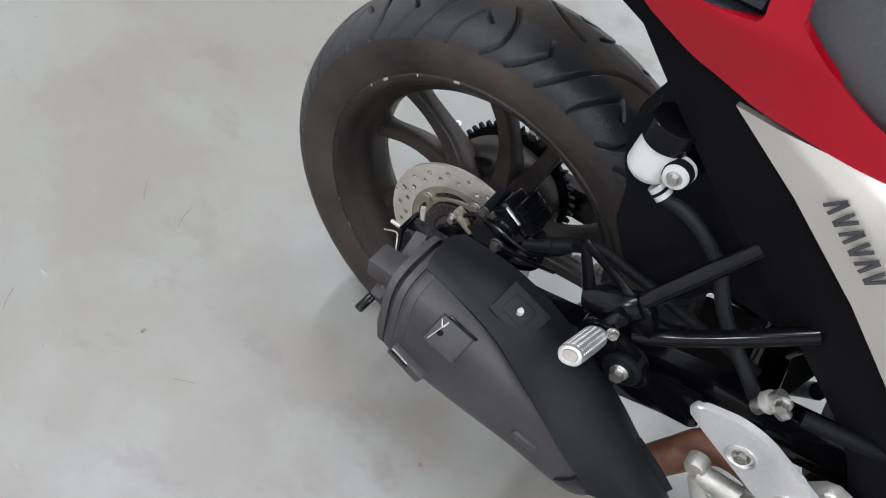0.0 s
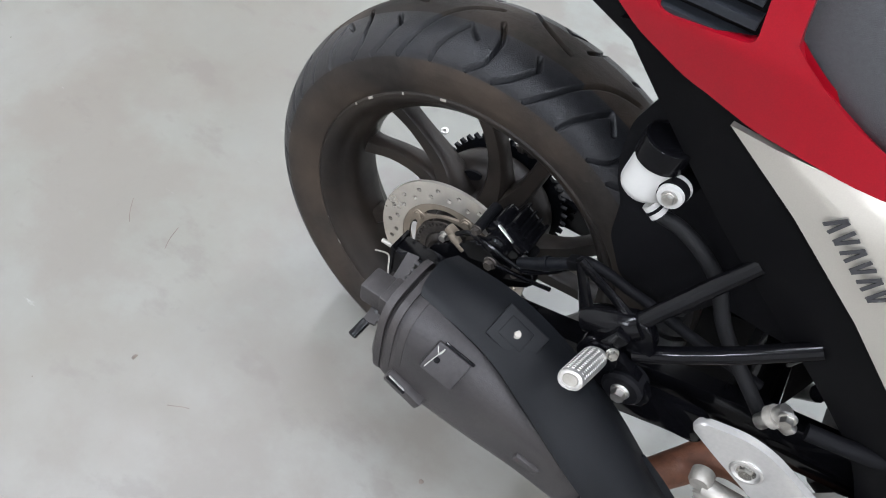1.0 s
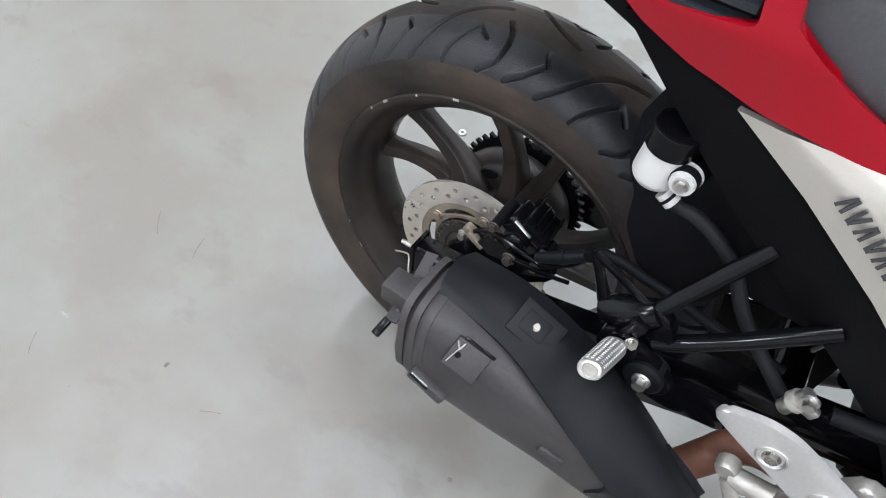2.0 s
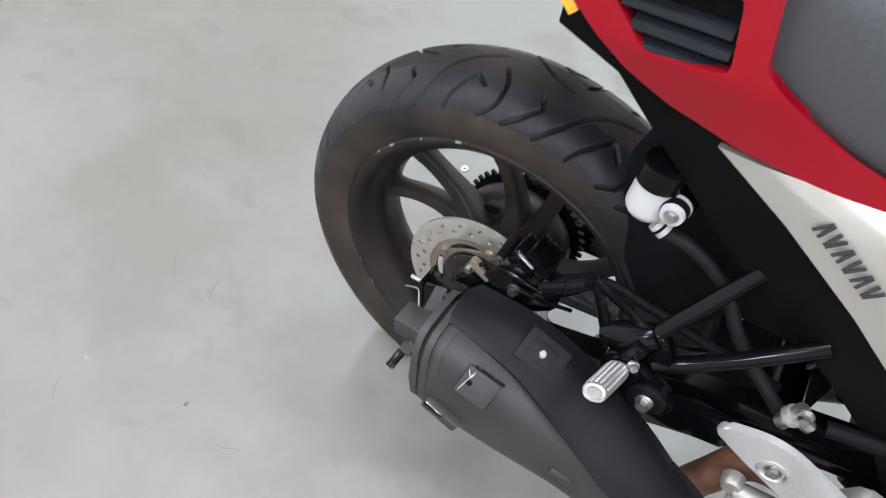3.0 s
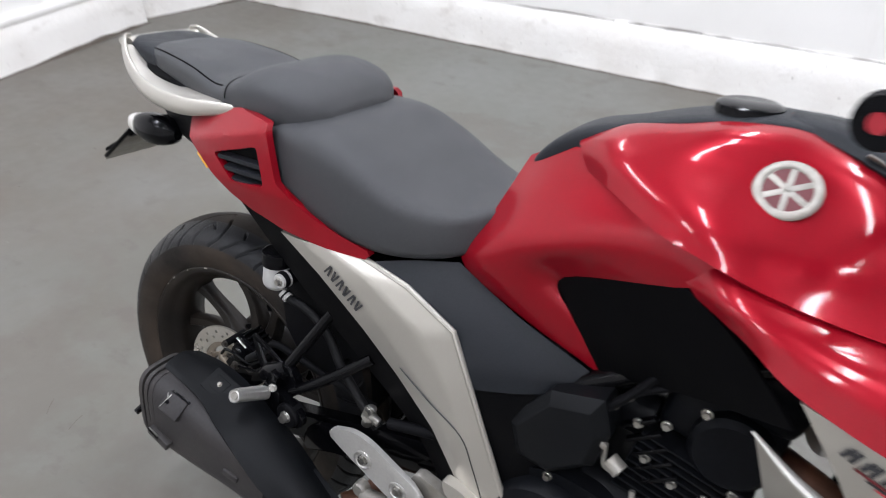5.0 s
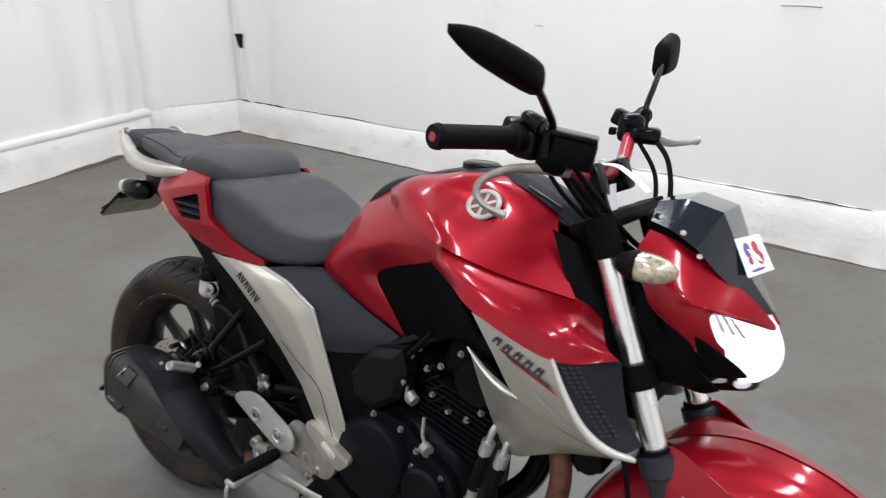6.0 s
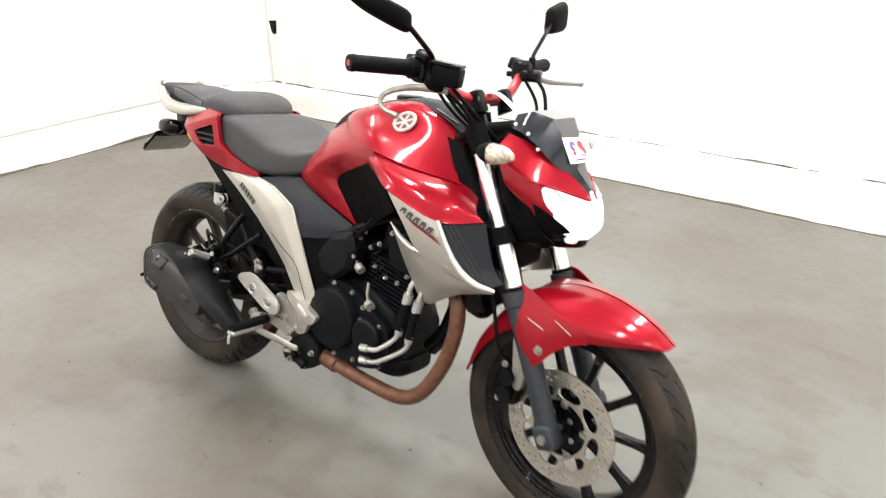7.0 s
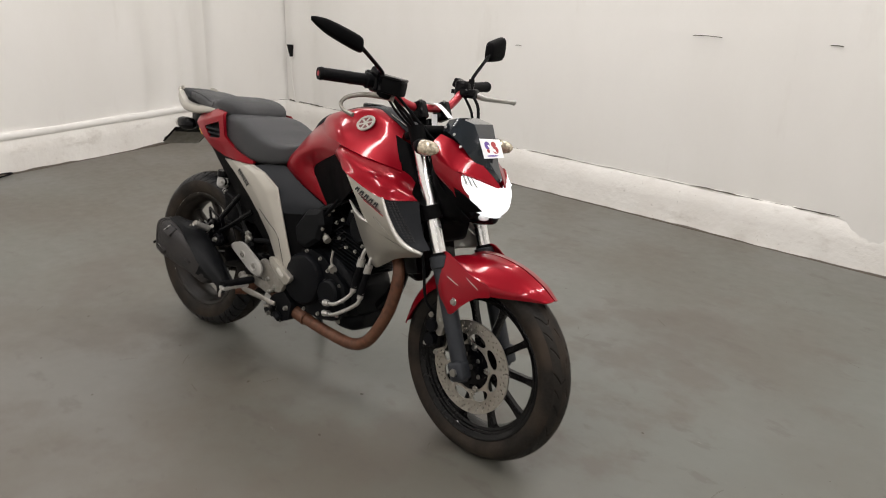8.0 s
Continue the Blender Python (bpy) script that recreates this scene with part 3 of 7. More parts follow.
# ---- the motorcycle ----
bike = tagged(new("motorcycle"), "red and silver naked motorcycle with black wheels, leaning on its stand", "motorcycle")
bike.matrix_basis = pose(0, 0, 0.001, -LEAN_DEG, 0, 0)
rake = radians(RAKE_DEG)
AXIS = Vector((-math.sin(rake), 0, math.cos(rake)))
AXLE = Vector((1.36, 0, 0.296))
HEAD = AXLE - Vector((0.035 * math.cos(rake), 0, 0.035 * math.sin(rake)))
STEER = Matrix.Translation(HEAD) @ Matrix.Rotation(radians(STEER_DEG), 4, AXIS) @ Matrix.Translation(-HEAD)


REAR_CUTS = [[(0.0, 0.080), (-0.018, 0.060), (-0.045, 0.024), (-0.069, 0.005), (-0.097, -0.007)],
             [(-0.049, 0.080), (-0.057, 0.062), (-0.080, 0.031)], [(-0.080, 0.031), (-0.096, 0.045)],
             [(-0.099, 0.080), (-0.119, 0.063), (-0.121, 0.036), (-0.110, 0.015)],
             [(-0.135, 0.080), (-0.154, 0.067), (-0.173, 0.045)], [(-0.173, 0.045), (-0.166, 0.033)]]
FRONT_CUTS = [[(0.0, 0.060), (-0.014, 0.046), (-0.034, 0.032), (-0.024, 0.018)],
              [(-0.050, 0.058), (-0.062, 0.047), (-0.078, 0.038)],
              [(-0.098, 0.054), (-0.112, 0.040), (-0.132, 0.028)],
              [(-0.050, 0.010), (-0.076, 0.000)]]


def groove_depth(s, w, pitch, cuts, slim=0.0014):
    """How deep the tread is cut at s along and w across (metres); curved grooves in a repeating pattern."""
    best = np.full(s.shape, 1.0)
    for sign, shift in ((1, 0.0), (-1, pitch * 0.5)):
        for cut in cuts:
            fine = [p[:2] for p in glide([(a, b, 0) for a, b in cut], 4)]
            for p, q in zip(fine, fine[1:]):
                for k in (0, 1, 2):
                    px, pw = (p[0] + shift) + k * pitch, p[1] * sign
                    qx, qw = (q[0] + shift) + k * pitch, q[1] * sign
                    dx, dw = qx - px, qw - pw
                    t = np.clip(((s % pitch - px) * dx + (w - pw) * dw) / (dx * dx + dw * dw), 0, 1)
                    best = np.minimum(best, np.hypot(s % pitch - px - t * dx, w - pw - t * dw))
    return np.clip(2.2 - best / slim, 0, 1)


def tyre(half, centre, name, label, m=None, pitches=11, n=136, scale=1.0, cuts=None, slim=0.0014, deep=0.0080, tread_mat=None):
    n = n * pitches
    fine = np.array(glide([(r, y, 0) for r, y in half], 24))[:, :2]
    run = np.concatenate([[0], np.cumsum(np.hypot(*np.diff(fine, axis=0).T))])
    even = np.linspace(0, run[-1], int(run[-1] / 0.0011))
    prof = np.stack([np.interp(even, run, fine[:, k]) for k in (0, 1)], 1)
    prof = np.vstack([prof * (1, -1), prof[-2::-1]])
    R = half[-1][0]
    arc = np.concatenate([[0], np.cumsum(np.hypot(*np.diff(prof, axis=0).T))])
    w = arc - arc[len(arc) // 2]
    a = np.linspace(0, 2 * math.pi, n, endpoint=False)
    pitch = 2 * math.pi * R / pitches
    S, Wd = np.meshgrid(a[:n // pitches] * R, w, indexing="ij")
    cut = groove_depth(S, Wd / scale, pitch, cuts or REAR_CUTS, slim) * deep
    cut, Wd = np.tile(cut, (pitches, 1)), np.tile(Wd, (pitches, 1))
    cut[:, :3] = cut[:, -3:] = 0
    rr = prof[None, :, 0] - cut
    X = centre[0] + rr * np.cos(a)[:, None]
    Z = centre[2] + rr * np.sin(a)[:, None]
    Y = np.broadcast_to(centre[1] + prof[:, 1], X.shape)
    k = len(w)
    verts = np.stack([X, Y, Z], 2).reshape(-1, 3)
    i, j = np.meshgrid(np.arange(n), np.arange(k), indexing="ij")
    i2, j2 = (i + 1) % n, (j + 1) % k
    faces = np.stack([i * k + j, i2 * k + j, i2 * k + j2, i * k + j2], 2).reshape(-1, 4)
    me = bpy.data.meshes.new(name)
    me.from_pydata(verts.tolist(), [], faces.tolist())
    me.polygons.foreach_set("use_smooth", [True] * len(faces))
    me.materials.append(RUBBER)
    me.materials.append(tread_mat or TREAD)
    tread = np.abs(Wd + (w[1] - w[0]) / 2) < (0.063 if cuts else 0.0835) * scale
    tread &= np.abs(Wd) > 0.027 * scale
    me.polygons.foreach_set("material_index", tread.astype(np.int32).ravel())
    ob = new(name, me)
    ob.matrix_basis = m if m is not None else Matrix()
    return tagged(ob, label)


def spoked(centre, phase, parent, hub_r, hub_w, rim_in, skew, paint):
    """Ten cast spokes between hub and rim, each a tapered bar."""
    cx, _, cz = centre
    for k in range(10):
        a = radians(phase + 36 * k)
        pm = radians(phase + 72 * (k // 2) + 18)
        h = a + (pm - a) * skew
        p0 = np.array((cx + hub_r * 0.8 * math.cos(h), 0.0, cz + hub_r * 0.8 * math.sin(h)))
        p1 = np.array((cx + rim_in * math.cos(a), 0.0, cz + rim_in * math.sin(a)))
        d = (p1 - p0) / np.linalg.norm(p1 - p0)
        s = np.array((-d[2], 0, d[0]))
        rings = []
        for t, wd, th in ((0, 0.014, hub_w), (0.45, 0.0105, hub_w * 0.72), (0.8, 0.0095, hub_w * 0.72), (1.02, 0.014, hub_w * 0.8)):
            c = p0 + (p1 - p0) * t
            rings.append([c + s * wd * u + np.array((0, th * v, 0)) for u, v in ((-1, -0.6), (-0.6, -1), (0.6, -1), (1, -0.6), (1, 0.6), (0.6, 1), (-0.6, 1), (-1, 0.6))])
        part("spoke", skin(rings), paint, parent)


# rear wheel
rear = new("rear_wheel")
rear.parent = bike
RC = (0.0, 0.0, 0.314)
t = tyre([(0.226, 0.055), (0.232, 0.061), (0.247, 0.0675), (0.265, 0.070), (0.284, 0.0655), (0.299, 0.052), (0.309, 0.031), (0.3132, 0.013), (0.314, 0.0)], RC, "tyre", "worn dusty black rubber tyre with curved grooves")
t.parent = rear
part("rim", turned([(0.231, 0.0575), (0.2265, 0.060), (0.221, 0.0585), (0.214, 0.052), (0.209, 0.044), (0.203, 0.036), (0.194, 0.028), (0.190, 0.012), (0.190, -0.012), (0.194, -0.028),
                    (0.203, -0.036), (0.209, -0.044), (0.214, -0.052), (0.221, -0.0585), (0.2265, -0.060), (0.231, -0.0575), (0.222, -0.045), (0.216, 0.0), (0.222, 0.045)], RC, 96, True), RIM, rear, "black cast rim with scuffed lip")
part("hub", turned([(0.018, -0.066), (0.034, -0.066), (0.042, -0.058), (0.046, -0.045), (0.05, -0.03), (0.05, 0.03), (0.06, 0.045), (0.06, 0.062), (0.018, 0.066)], RC, 40), RIM, rear)


def forked_spokes(centre, phase, parent, paint):
    """Five cast spokes that fork into two arms towards the rim and sweep back a little."""
    cx, _, cz = centre

    def bar(stations):
        path = glide(stations, 4)
        rings = []
        for i, (r, a, w, y0, y1) in enumerate(path):
            t = radians(a)
            p, q = path[max(0, i - 1)], path[min(len(path) - 1, i + 1)]
            d = np.array((q[0] * math.cos(radians(q[1])) - p[0] * math.cos(radians(p[1])), q[0] * math.sin(radians(q[1])) - p[0] * math.sin(radians(p[1]))))
            d /= np.linalg.norm(d)
            c, s = np.array((cx + r * math.cos(t), cz + r * math.sin(t))), np.array((-d[1], d[0]))
            ring = []
            for u, v in ((-1, 0.15), (-0.72, 0.0), (0.72, 0.0), (1, 0.15), (1, 0.85), (0.72, 1), (-0.72, 1), (-1, 0.85)):
                g = c + s * w * u
                ring.append((g[0], y0 + (y1 - y0) * v, g[1]))
            rings.append(ring)
        return skin(rings)
    for k in range(5):
        a = phase - 72 * k
        for arm in (-1, 1):
            part("spoke", bar([(0.042, a - 14 + arm * 5, 0.022, -0.034, 0.040), (0.075, a - 12 + arm * 8, 0.0165, -0.018, 0.030), (0.105, a - 9 + arm * 11, 0.0128, -0.008, 0.024),
                               (0.150, a - 3.5 + arm * 13.4, 0.0108, -0.005, 0.021), (0.180, a + arm * 15, 0.0115, -0.006, 0.022), (0.202, a + 1 + arm * 15.6, 0.0165, -0.010, 0.026)]), paint, parent, "dusty black cast spoke")


forked_spokes(RC, 155, rear, RIM)
dish = part("hub_dish", turned([(0.048, 0.010), (0.074, 0.016), (0.086, 0.028), (0.090, 0.046), (0.086, 0.060), (0.05, 0.062)], RC, 60), RIM, rear, "dusty sprocket carrier with oval recesses")
# Flat dark ovals on the dish; the shade inside its openings is painted.
for k in range(5):
    a = radians(115 - 72 * k)
    part("dark_oval", plate([(0.0705 * math.cos(a) + 0.0075 * math.cos(b) * math.cos(a) - 0.0155 * math.sin(b) * math.sin(a), 0.314 + 0.0705 * math.sin(a) + 0.0075 * math.cos(b) * math.sin(a) + 0.0155 * math.sin(b) * math.cos(a)) for b in np.linspace(0, 2 * math.pi, 20, endpoint=False)], 0.0132, 0.0165, 0.001, 0.0004), GRIP, dish, "dark oval standing for the shade in a hole")
part("brake_disc", perforated([(0.077, 0.083, 0, 0, 0, 0), (0.083, 0.0925, 20, 0.0036, 0.0034, 0.05), (0.0925, 0.103, 20, 0.0036, 0.0034, 0.21), (0.103, 0.110, 0, 0, 0, 0)], (0, -0.066, 0.314), 0.0045), DISC, rear, "drilled steel brake disc with brown film")
part("disc_carrier", perforated([(0.053, 0.056, 0, 0, 0, 0), (0.056, 0.068, 5, 0.029, 0.0052, 0.12), (0.068, 0.078, 0, 0, 0, 0)], (0, -0.0645, 0.314), 0.004), DISC_CORE, rear, "brown-stained inner ring with long openings")
part("sensor_ring", perforated([(0.036, 0.0445, 0, 0, 0, 0), (0.0445, 0.0505, 46, 0.0014, 0.0026, 0), (0.0505, 0.0525, 0, 0, 0, 0)], (0, -0.071, 0.314), 0.002), CHAIN, rear, "slotted steel sensor ring")
part("hub_cover", turned([(0.012, -0.078), (0.028, -0.078), (0.034, -0.073), (0.036, -0.066), (0.034, -0.060)], RC, 36), RIM, rear)
for k in range(5):
    a = radians(7 + 72 * k)
    part("disc_bolt", bolt((0.0645 * math.cos(a), -0.0645, 0.314 + 0.0645 * math.sin(a)), 0.0065, 0.004), DISC_CORE, rear)
# worn bright scuffs on the rim's lip
for a0, a1 in ((103, 105), (118, 118.6), (131, 133), (139, 139.7), (203, 203.6), (214, 216)):
    part("rim_scuff", skin([[(r * math.cos(radians(a)), y, 0.314 + r * math.sin(radians(a))) for r, y in ((0.2285, -0.0598), (0.2262, -0.0608), (0.2250, -0.0604), (0.2268, -0.0592))] for a in np.linspace(a0, a1, 5)]), CAST, rear)
# sprocket on the left
ring = []
for k in range(43):
    for da, r in ((0.0, 0.093), (0.25, 0.093), (0.42, 0.1005), (0.58, 0.1005), (0.75, 0.093)):
        a = 2 * math.pi * (k + da) / 43
        ring.append((r * math.cos(a), r * math.sin(a)))
rings = [[(c, 0.072 + d, 0.314 + s) for c, s in ring] for d in (0, 0.006)] + [[(0.72 * c, 0.072 + d, 0.314 + 0.72 * s) for c, s in ring] for d in (0.006, 0)]
part("sprocket", skin(rings + [rings[0]], caps=False), ENGINE, rear, "dark steel sprocket")
part("sprocket_carrier", perforated([(0.03, 0.042, 0, 0, 0, 0), (0.042, 0.066, 5, 0.014, 0.008, 0.1), (0.066, 0.074, 0, 0, 0, 0)], (0, 0.070, 0.314), 0.01), RIM, rear)
part("axle", tube([(0, -0.13, 0.314), (0, 0.13, 0.314)], 0.0095, 14, 2), STEEL, bike)
part("axle_nut", bolt((0, -0.126, 0.314), 0.014, 0.014), STEEL, bike)

# swing arm, chain and adjusters
for s in (-1, 1):
    part("swing_arm", skin([[(x, s * y + u * 0.016, z + v * h) for u, v in ((-1, -0.8), (-0.7, -1), (0.7, -1), (1, -0.8), (1, 0.8), (0.7, 1), (-0.7, 1), (-1, 0.8))]
                            for x, y, z, h in glide([(-0.048, 0.112, 0.316, 0.025), (0.0, 0.112, 0.318, 0.026), (0.10, 0.108, 0.322, 0.026), (0.25, 0.100, 0.345, 0.030), (0.42, 0.092, 0.375, 0.034), (0.56, 0.085, 0.395, 0.034)], 4)]), FRAME, bike)
    part("adjuster", block((0.006, 0.038, 0.056), 0.002, pose(-0.051, s * 0.112, 0.316)), FRAME, bike)
    part("adjuster_bolt", join(bolt((-0.054, s * 0.112, 0.320), 0.0065, 0.006, (-1, 0, 0)), tube([(-0.054, s * 0.112, 0.320), (-0.078, s * 0.112, 0.320)], 0.0032, 10, 2)), CAST, bike)
part("swing_arm_bridge", tube([(0.40, -0.09, 0.37), (0.40, 0.09, 0.37)], 0.026, 14, 2), FRAME, bike)
# Added black plate; hides the lower chain run where the area is dark.
part("chain_cover_up", plate([(0.17, 0.19), (0.46, 0.21), (0.47, 0.36), (0.36, 0.36), (0.19, 0.30)], 0.052, 0.058, 0.02), PLASTIC, bike, "added black plate that keeps the lower chain run dark")
part("chain_guard", plate([(-0.02, 0.425), (0.30, 0.445), (0.42, 0.44), (0.42, 0.415), (0.28, 0.42), (0.0, 0.40)], 0.085, 0.10, 0.01), PLASTIC, bike)


def chain_run(a, b, n, y, tag):
    a, b = np.array(a), np.array(b)
    for k in range(n):
        p, q = a + (b - a) * k / n, a + (b - a) * (k + 1) / n
        c = (p + q) / 2
        ang = math.degrees(math.atan2(q[1] - p[1], q[0] - p[0]))
        yield pose(c[0], y, c[1], 0, -ang, 0)


link = None
for run in (((0.0, 0.412), (0.60, 0.445)), ((0.0, 0.214), (0.60, 0.345))):
    for m in chain_run(*run, 38, 0.076, ""):
        if link is None:
            link = part("chain_link", join(block((0.0175, 0.018, 0.006), 0.0015), block((0.0105, 0.020, 0.013), 0.002)), CHAIN, bike, m=m)
        else:
            twin(link, bike, m)

# rear brake caliper, bracket, sensor and hose
part("caliper_bracket", plate([(-0.022, 0.318), (-0.012, 0.352), (0.018, 0.372), (0.040, 0.400), (0.092, 0.382), (0.120, 0.400), (0.128, 0.380), (0.085, 0.345), (0.030, 0.300)], -0.097, -0.082, 0.010, 0.003), FRAME, bike)
CAL = pose(0.076, -0.078, 0.424, 0, 31, 0) @ Matrix.Scale(0.86, 4)
cal = part("caliper", join(block((0.066, 0.050, 0.034), 0.008, CAL, 3), block((0.046, 0.058, 0.022), 0.006, CAL @ pose(0.004, 0, 0.020), 2), tube([CAL @ Vector((-0.004, -0.022, -0.004)), CAL @ Vector((-0.004, -0.036, -0.004))], [0.0175, 0.016], 20, 2, False)), GLOSS, bike, "black ribbed brake caliper")
part("piston_cover", tube([CAL @ Vector((-0.004, -0.036, -0.004)), CAL @ Vector((-0.004, -0.040, -0.004))], [0.012, 0.0105], 18, 2, False), GLOSS, cal)
for u in range(4):
    part("caliper_fin", block((0.0035, 0.046, 0.013), 0.0012, CAL @ pose(-0.018 + 0.0125 * u, 0.001, 0.033, 0, 6, 0)), GLOSS, cal)
for u, w in ((-0.038, 0.0), (0.040, 0.006)):
    part("slide_pin", tube([CAL @ Vector((u, -0.040, w - 0.008)), CAL @ Vector((u, 0.014, w - 0.008))], [0.0062, 0.0075], 14, 2, False), GRIP, cal, "rubber pin boot")
    part("caliper_bolt", bolt(tuple(CAL @ Vector((u, -0.040, w - 0.008))), 0.0052, 0.006), CHAIN, cal)
part("pad_spring", block((0.030, 0.005, 0.0016), 0.0006, CAL @ pose(-0.012, -0.030, 0.0215, 18, 0, 0)), STEEL, cal)
part("bleed_screw", tube([CAL @ Vector((0.028, -0.030, 0.020)), CAL @ Vector((0.033, -0.040, 0.036))], [0.0034, 0.0022], 10, 2, False), STEEL, cal, "bright bleed screw")
part("banjo_bolt", bolt((0.074, -0.118, 0.404), 0.0065, 0.008), CHAIN, bike)
part("brake_pipe", tube([(0.074, -0.118, 0.404), (0.12, -0.118, 0.411), (0.150, -0.122, 0.423)], 0.0026, 8, 4), GLOSS, bike, "thin black brake pipe")
part("hose_union", tube([(0.106, -0.118, 0.431), (0.132, -0.118, 0.45), (0.161, -0.118, 0.475)], [0.0062, 0.0078, 0.0068], 12, 3), ENGINE, bike, "dusty black hose union")
part("union_collar", tube([(0.132, -0.118, 0.45), (0.138, -0.118, 0.456)], 0.0088, 12, 2), ENGINE, bike)
part("wire_connector", block((0.024, 0.014, 0.014), 0.003, pose(0.166, -0.118, 0.48, 0, -30, 0)), PLASTIC, bike, "black wire connector")
part("brake_hose", tube([(0.166, -0.118, 0.48), (0.174, -0.122, 0.492), (0.197, -0.122, 0.493), (0.221, -0.122, 0.488), (0.245, -0.122, 0.485), (0.30, -0.118, 0.470), (0.38, -0.11, 0.45)], 0.0062, 10), GRIP, bike)
part("sensor_lead", tube([(0.017, -0.1, 0.396), (0.035, -0.105, 0.415), (0.065, -0.112, 0.422), (0.096, -0.118, 0.423), (0.118, -0.12, 0.427), (0.146, -0.12, 0.451), (0.169, -0.12, 0.484)], 0.0030, 8), GLOSS, bike, "thin black sensor lead")
sensor = part("wheel_sensor", join(block((0.016, 0.012, 0.012), 0.003, pose(0.006, -0.090, 0.383, 0, 25, 0)), tube([(0.006, -0.092, 0.381), (0.029, -0.094, 0.368)], [0.007, 0.005], 10, 2, False)), DISC_CORE, bike, "worn alloy wheel speed sensor")
part("sensor_bolt", bolt((-0.002, -0.09, 0.368), 0.0055, 0.008), STEEL, sensor)

# front wheel
front = new("front_wheel")
front.parent = bike
front.matrix_basis = STEER
FC = tuple(AXLE)
t = tyre([(0.225, 0.040), (0.231, 0.045), (0.243, 0.0505), (0.257, 0.0525), (0.272, 0.048), (0.284, 0.037), (0.292, 0.021), (0.2955, 0.008), (0.296, 0.0)], FC, "tyre", "dusty black rubber tyre with zigzag grooves", pitches=11, n=130, scale=0.75, cuts=FRONT_CUTS, slim=0.0010, deep=0.0045, tread_mat=FRONT_TREAD)
t.parent = front
part("rim", turned([(0.230, 0.0425), (0.2255, 0.0450), (0.220, 0.0435), (0.2135, 0.0375), (0.2095, 0.0360), (0.2085, 0.0310), (0.2030, 0.0290), (0.2015, 0.0230), (0.1935, 0.0200), (0.1925, 0.0140), (0.190, 0.0), (0.1925, -0.0140), (0.1935, -0.0200), (0.2015, -0.0230), (0.2030, -0.0290), (0.2085, -0.0310), (0.2095, -0.0360),
                    (0.2135, -0.0375), (0.220, -0.0435), (0.2255, -0.0450), (0.230, -0.0425), (0.221, -0.032), (0.215, 0.0), (0.221, 0.032)], FC, 96, True), FRONT_RIM, front, "black cast rim")
part("hub", turned([(0.010, -0.058), (0.030, -0.058), (0.034, -0.048), (0.034, -0.03), (0.042, -0.022), (0.042, 0.022), (0.034, 0.03), (0.034, 0.05), (0.010, 0.055)], FC, 36), FRONT_RIM, front)
spoked(FC, 2, front, 0.040, 0.017, 0.196, 0.0, FRONT_RIM)
part("brake_disc", perforated([(0.106, 0.110, 0, 0, 0, 0), (0.110, 0.119, 32, 0.0036, 0.0034, 0.0), (0.119, 0.128, 32, 0.0036, 0.0034, 0.08), (0.128, 0.1365, 32, 0.0034, 0.0032, 0.02), (0.1365, 0.141, 0, 0, 0, 0)], (FC[0], -0.062, FC[2]), 0.005), DISC, front, "drilled steel brake disc")
part("disc_carrier", perforated([(0.069, 0.0725, 0, 0, 0, 0), (0.0725, 0.108, 8, 0.0315, 0.0158, 0.2)], (FC[0], -0.062, FC[2]), 0.0048), DISC, front, "steel carrier with leaf-shaped openings")
part("hub_flange", perforated([(0.030, 0.05, 0, 0, 0, 0), (0.05, 0.066, 5, 0.011, 0.005, 0.5), (0.066, 0.072, 0, 0, 0, 0)], (FC[0], -0.0575, FC[2]), 0.006), GLOSS, front)
for k in range(5):
    a = radians(10 + 72 * k)
    part("disc_bolt", bolt((FC[0] + 0.066 * math.cos(a), -0.064, FC[2] + 0.066 * math.sin(a)), 0.0075, 0.007), STEEL, front)
for k in range(5):
    a = radians(46 + 72 * k)
    part("hub_bolt", bolt((FC[0] + 0.04 * math.cos(a), -0.063, FC[2] + 0.04 * math.sin(a)), 0.005, 0.005), STEEL, front)
part("front_axle", tube([(FC[0], -0.135, FC[2]), (FC[0], 0.13, FC[2])], 0.0085, 14, 2), STEEL, bike, m=STEER)
part("axle_nut", bolt((FC[0], -0.128, FC[2]), 0.0125, 0.012), STEEL, bike, m=STEER)


# forks and yokes
def on_fork(up, y, ahead=0.0):
    """A place on the fork's line, up metres along it from the axle."""
    return (1.359 - 0.385 * up + ahead * 0.923, y, 0.296 + 0.923 * up + ahead * 0.385)


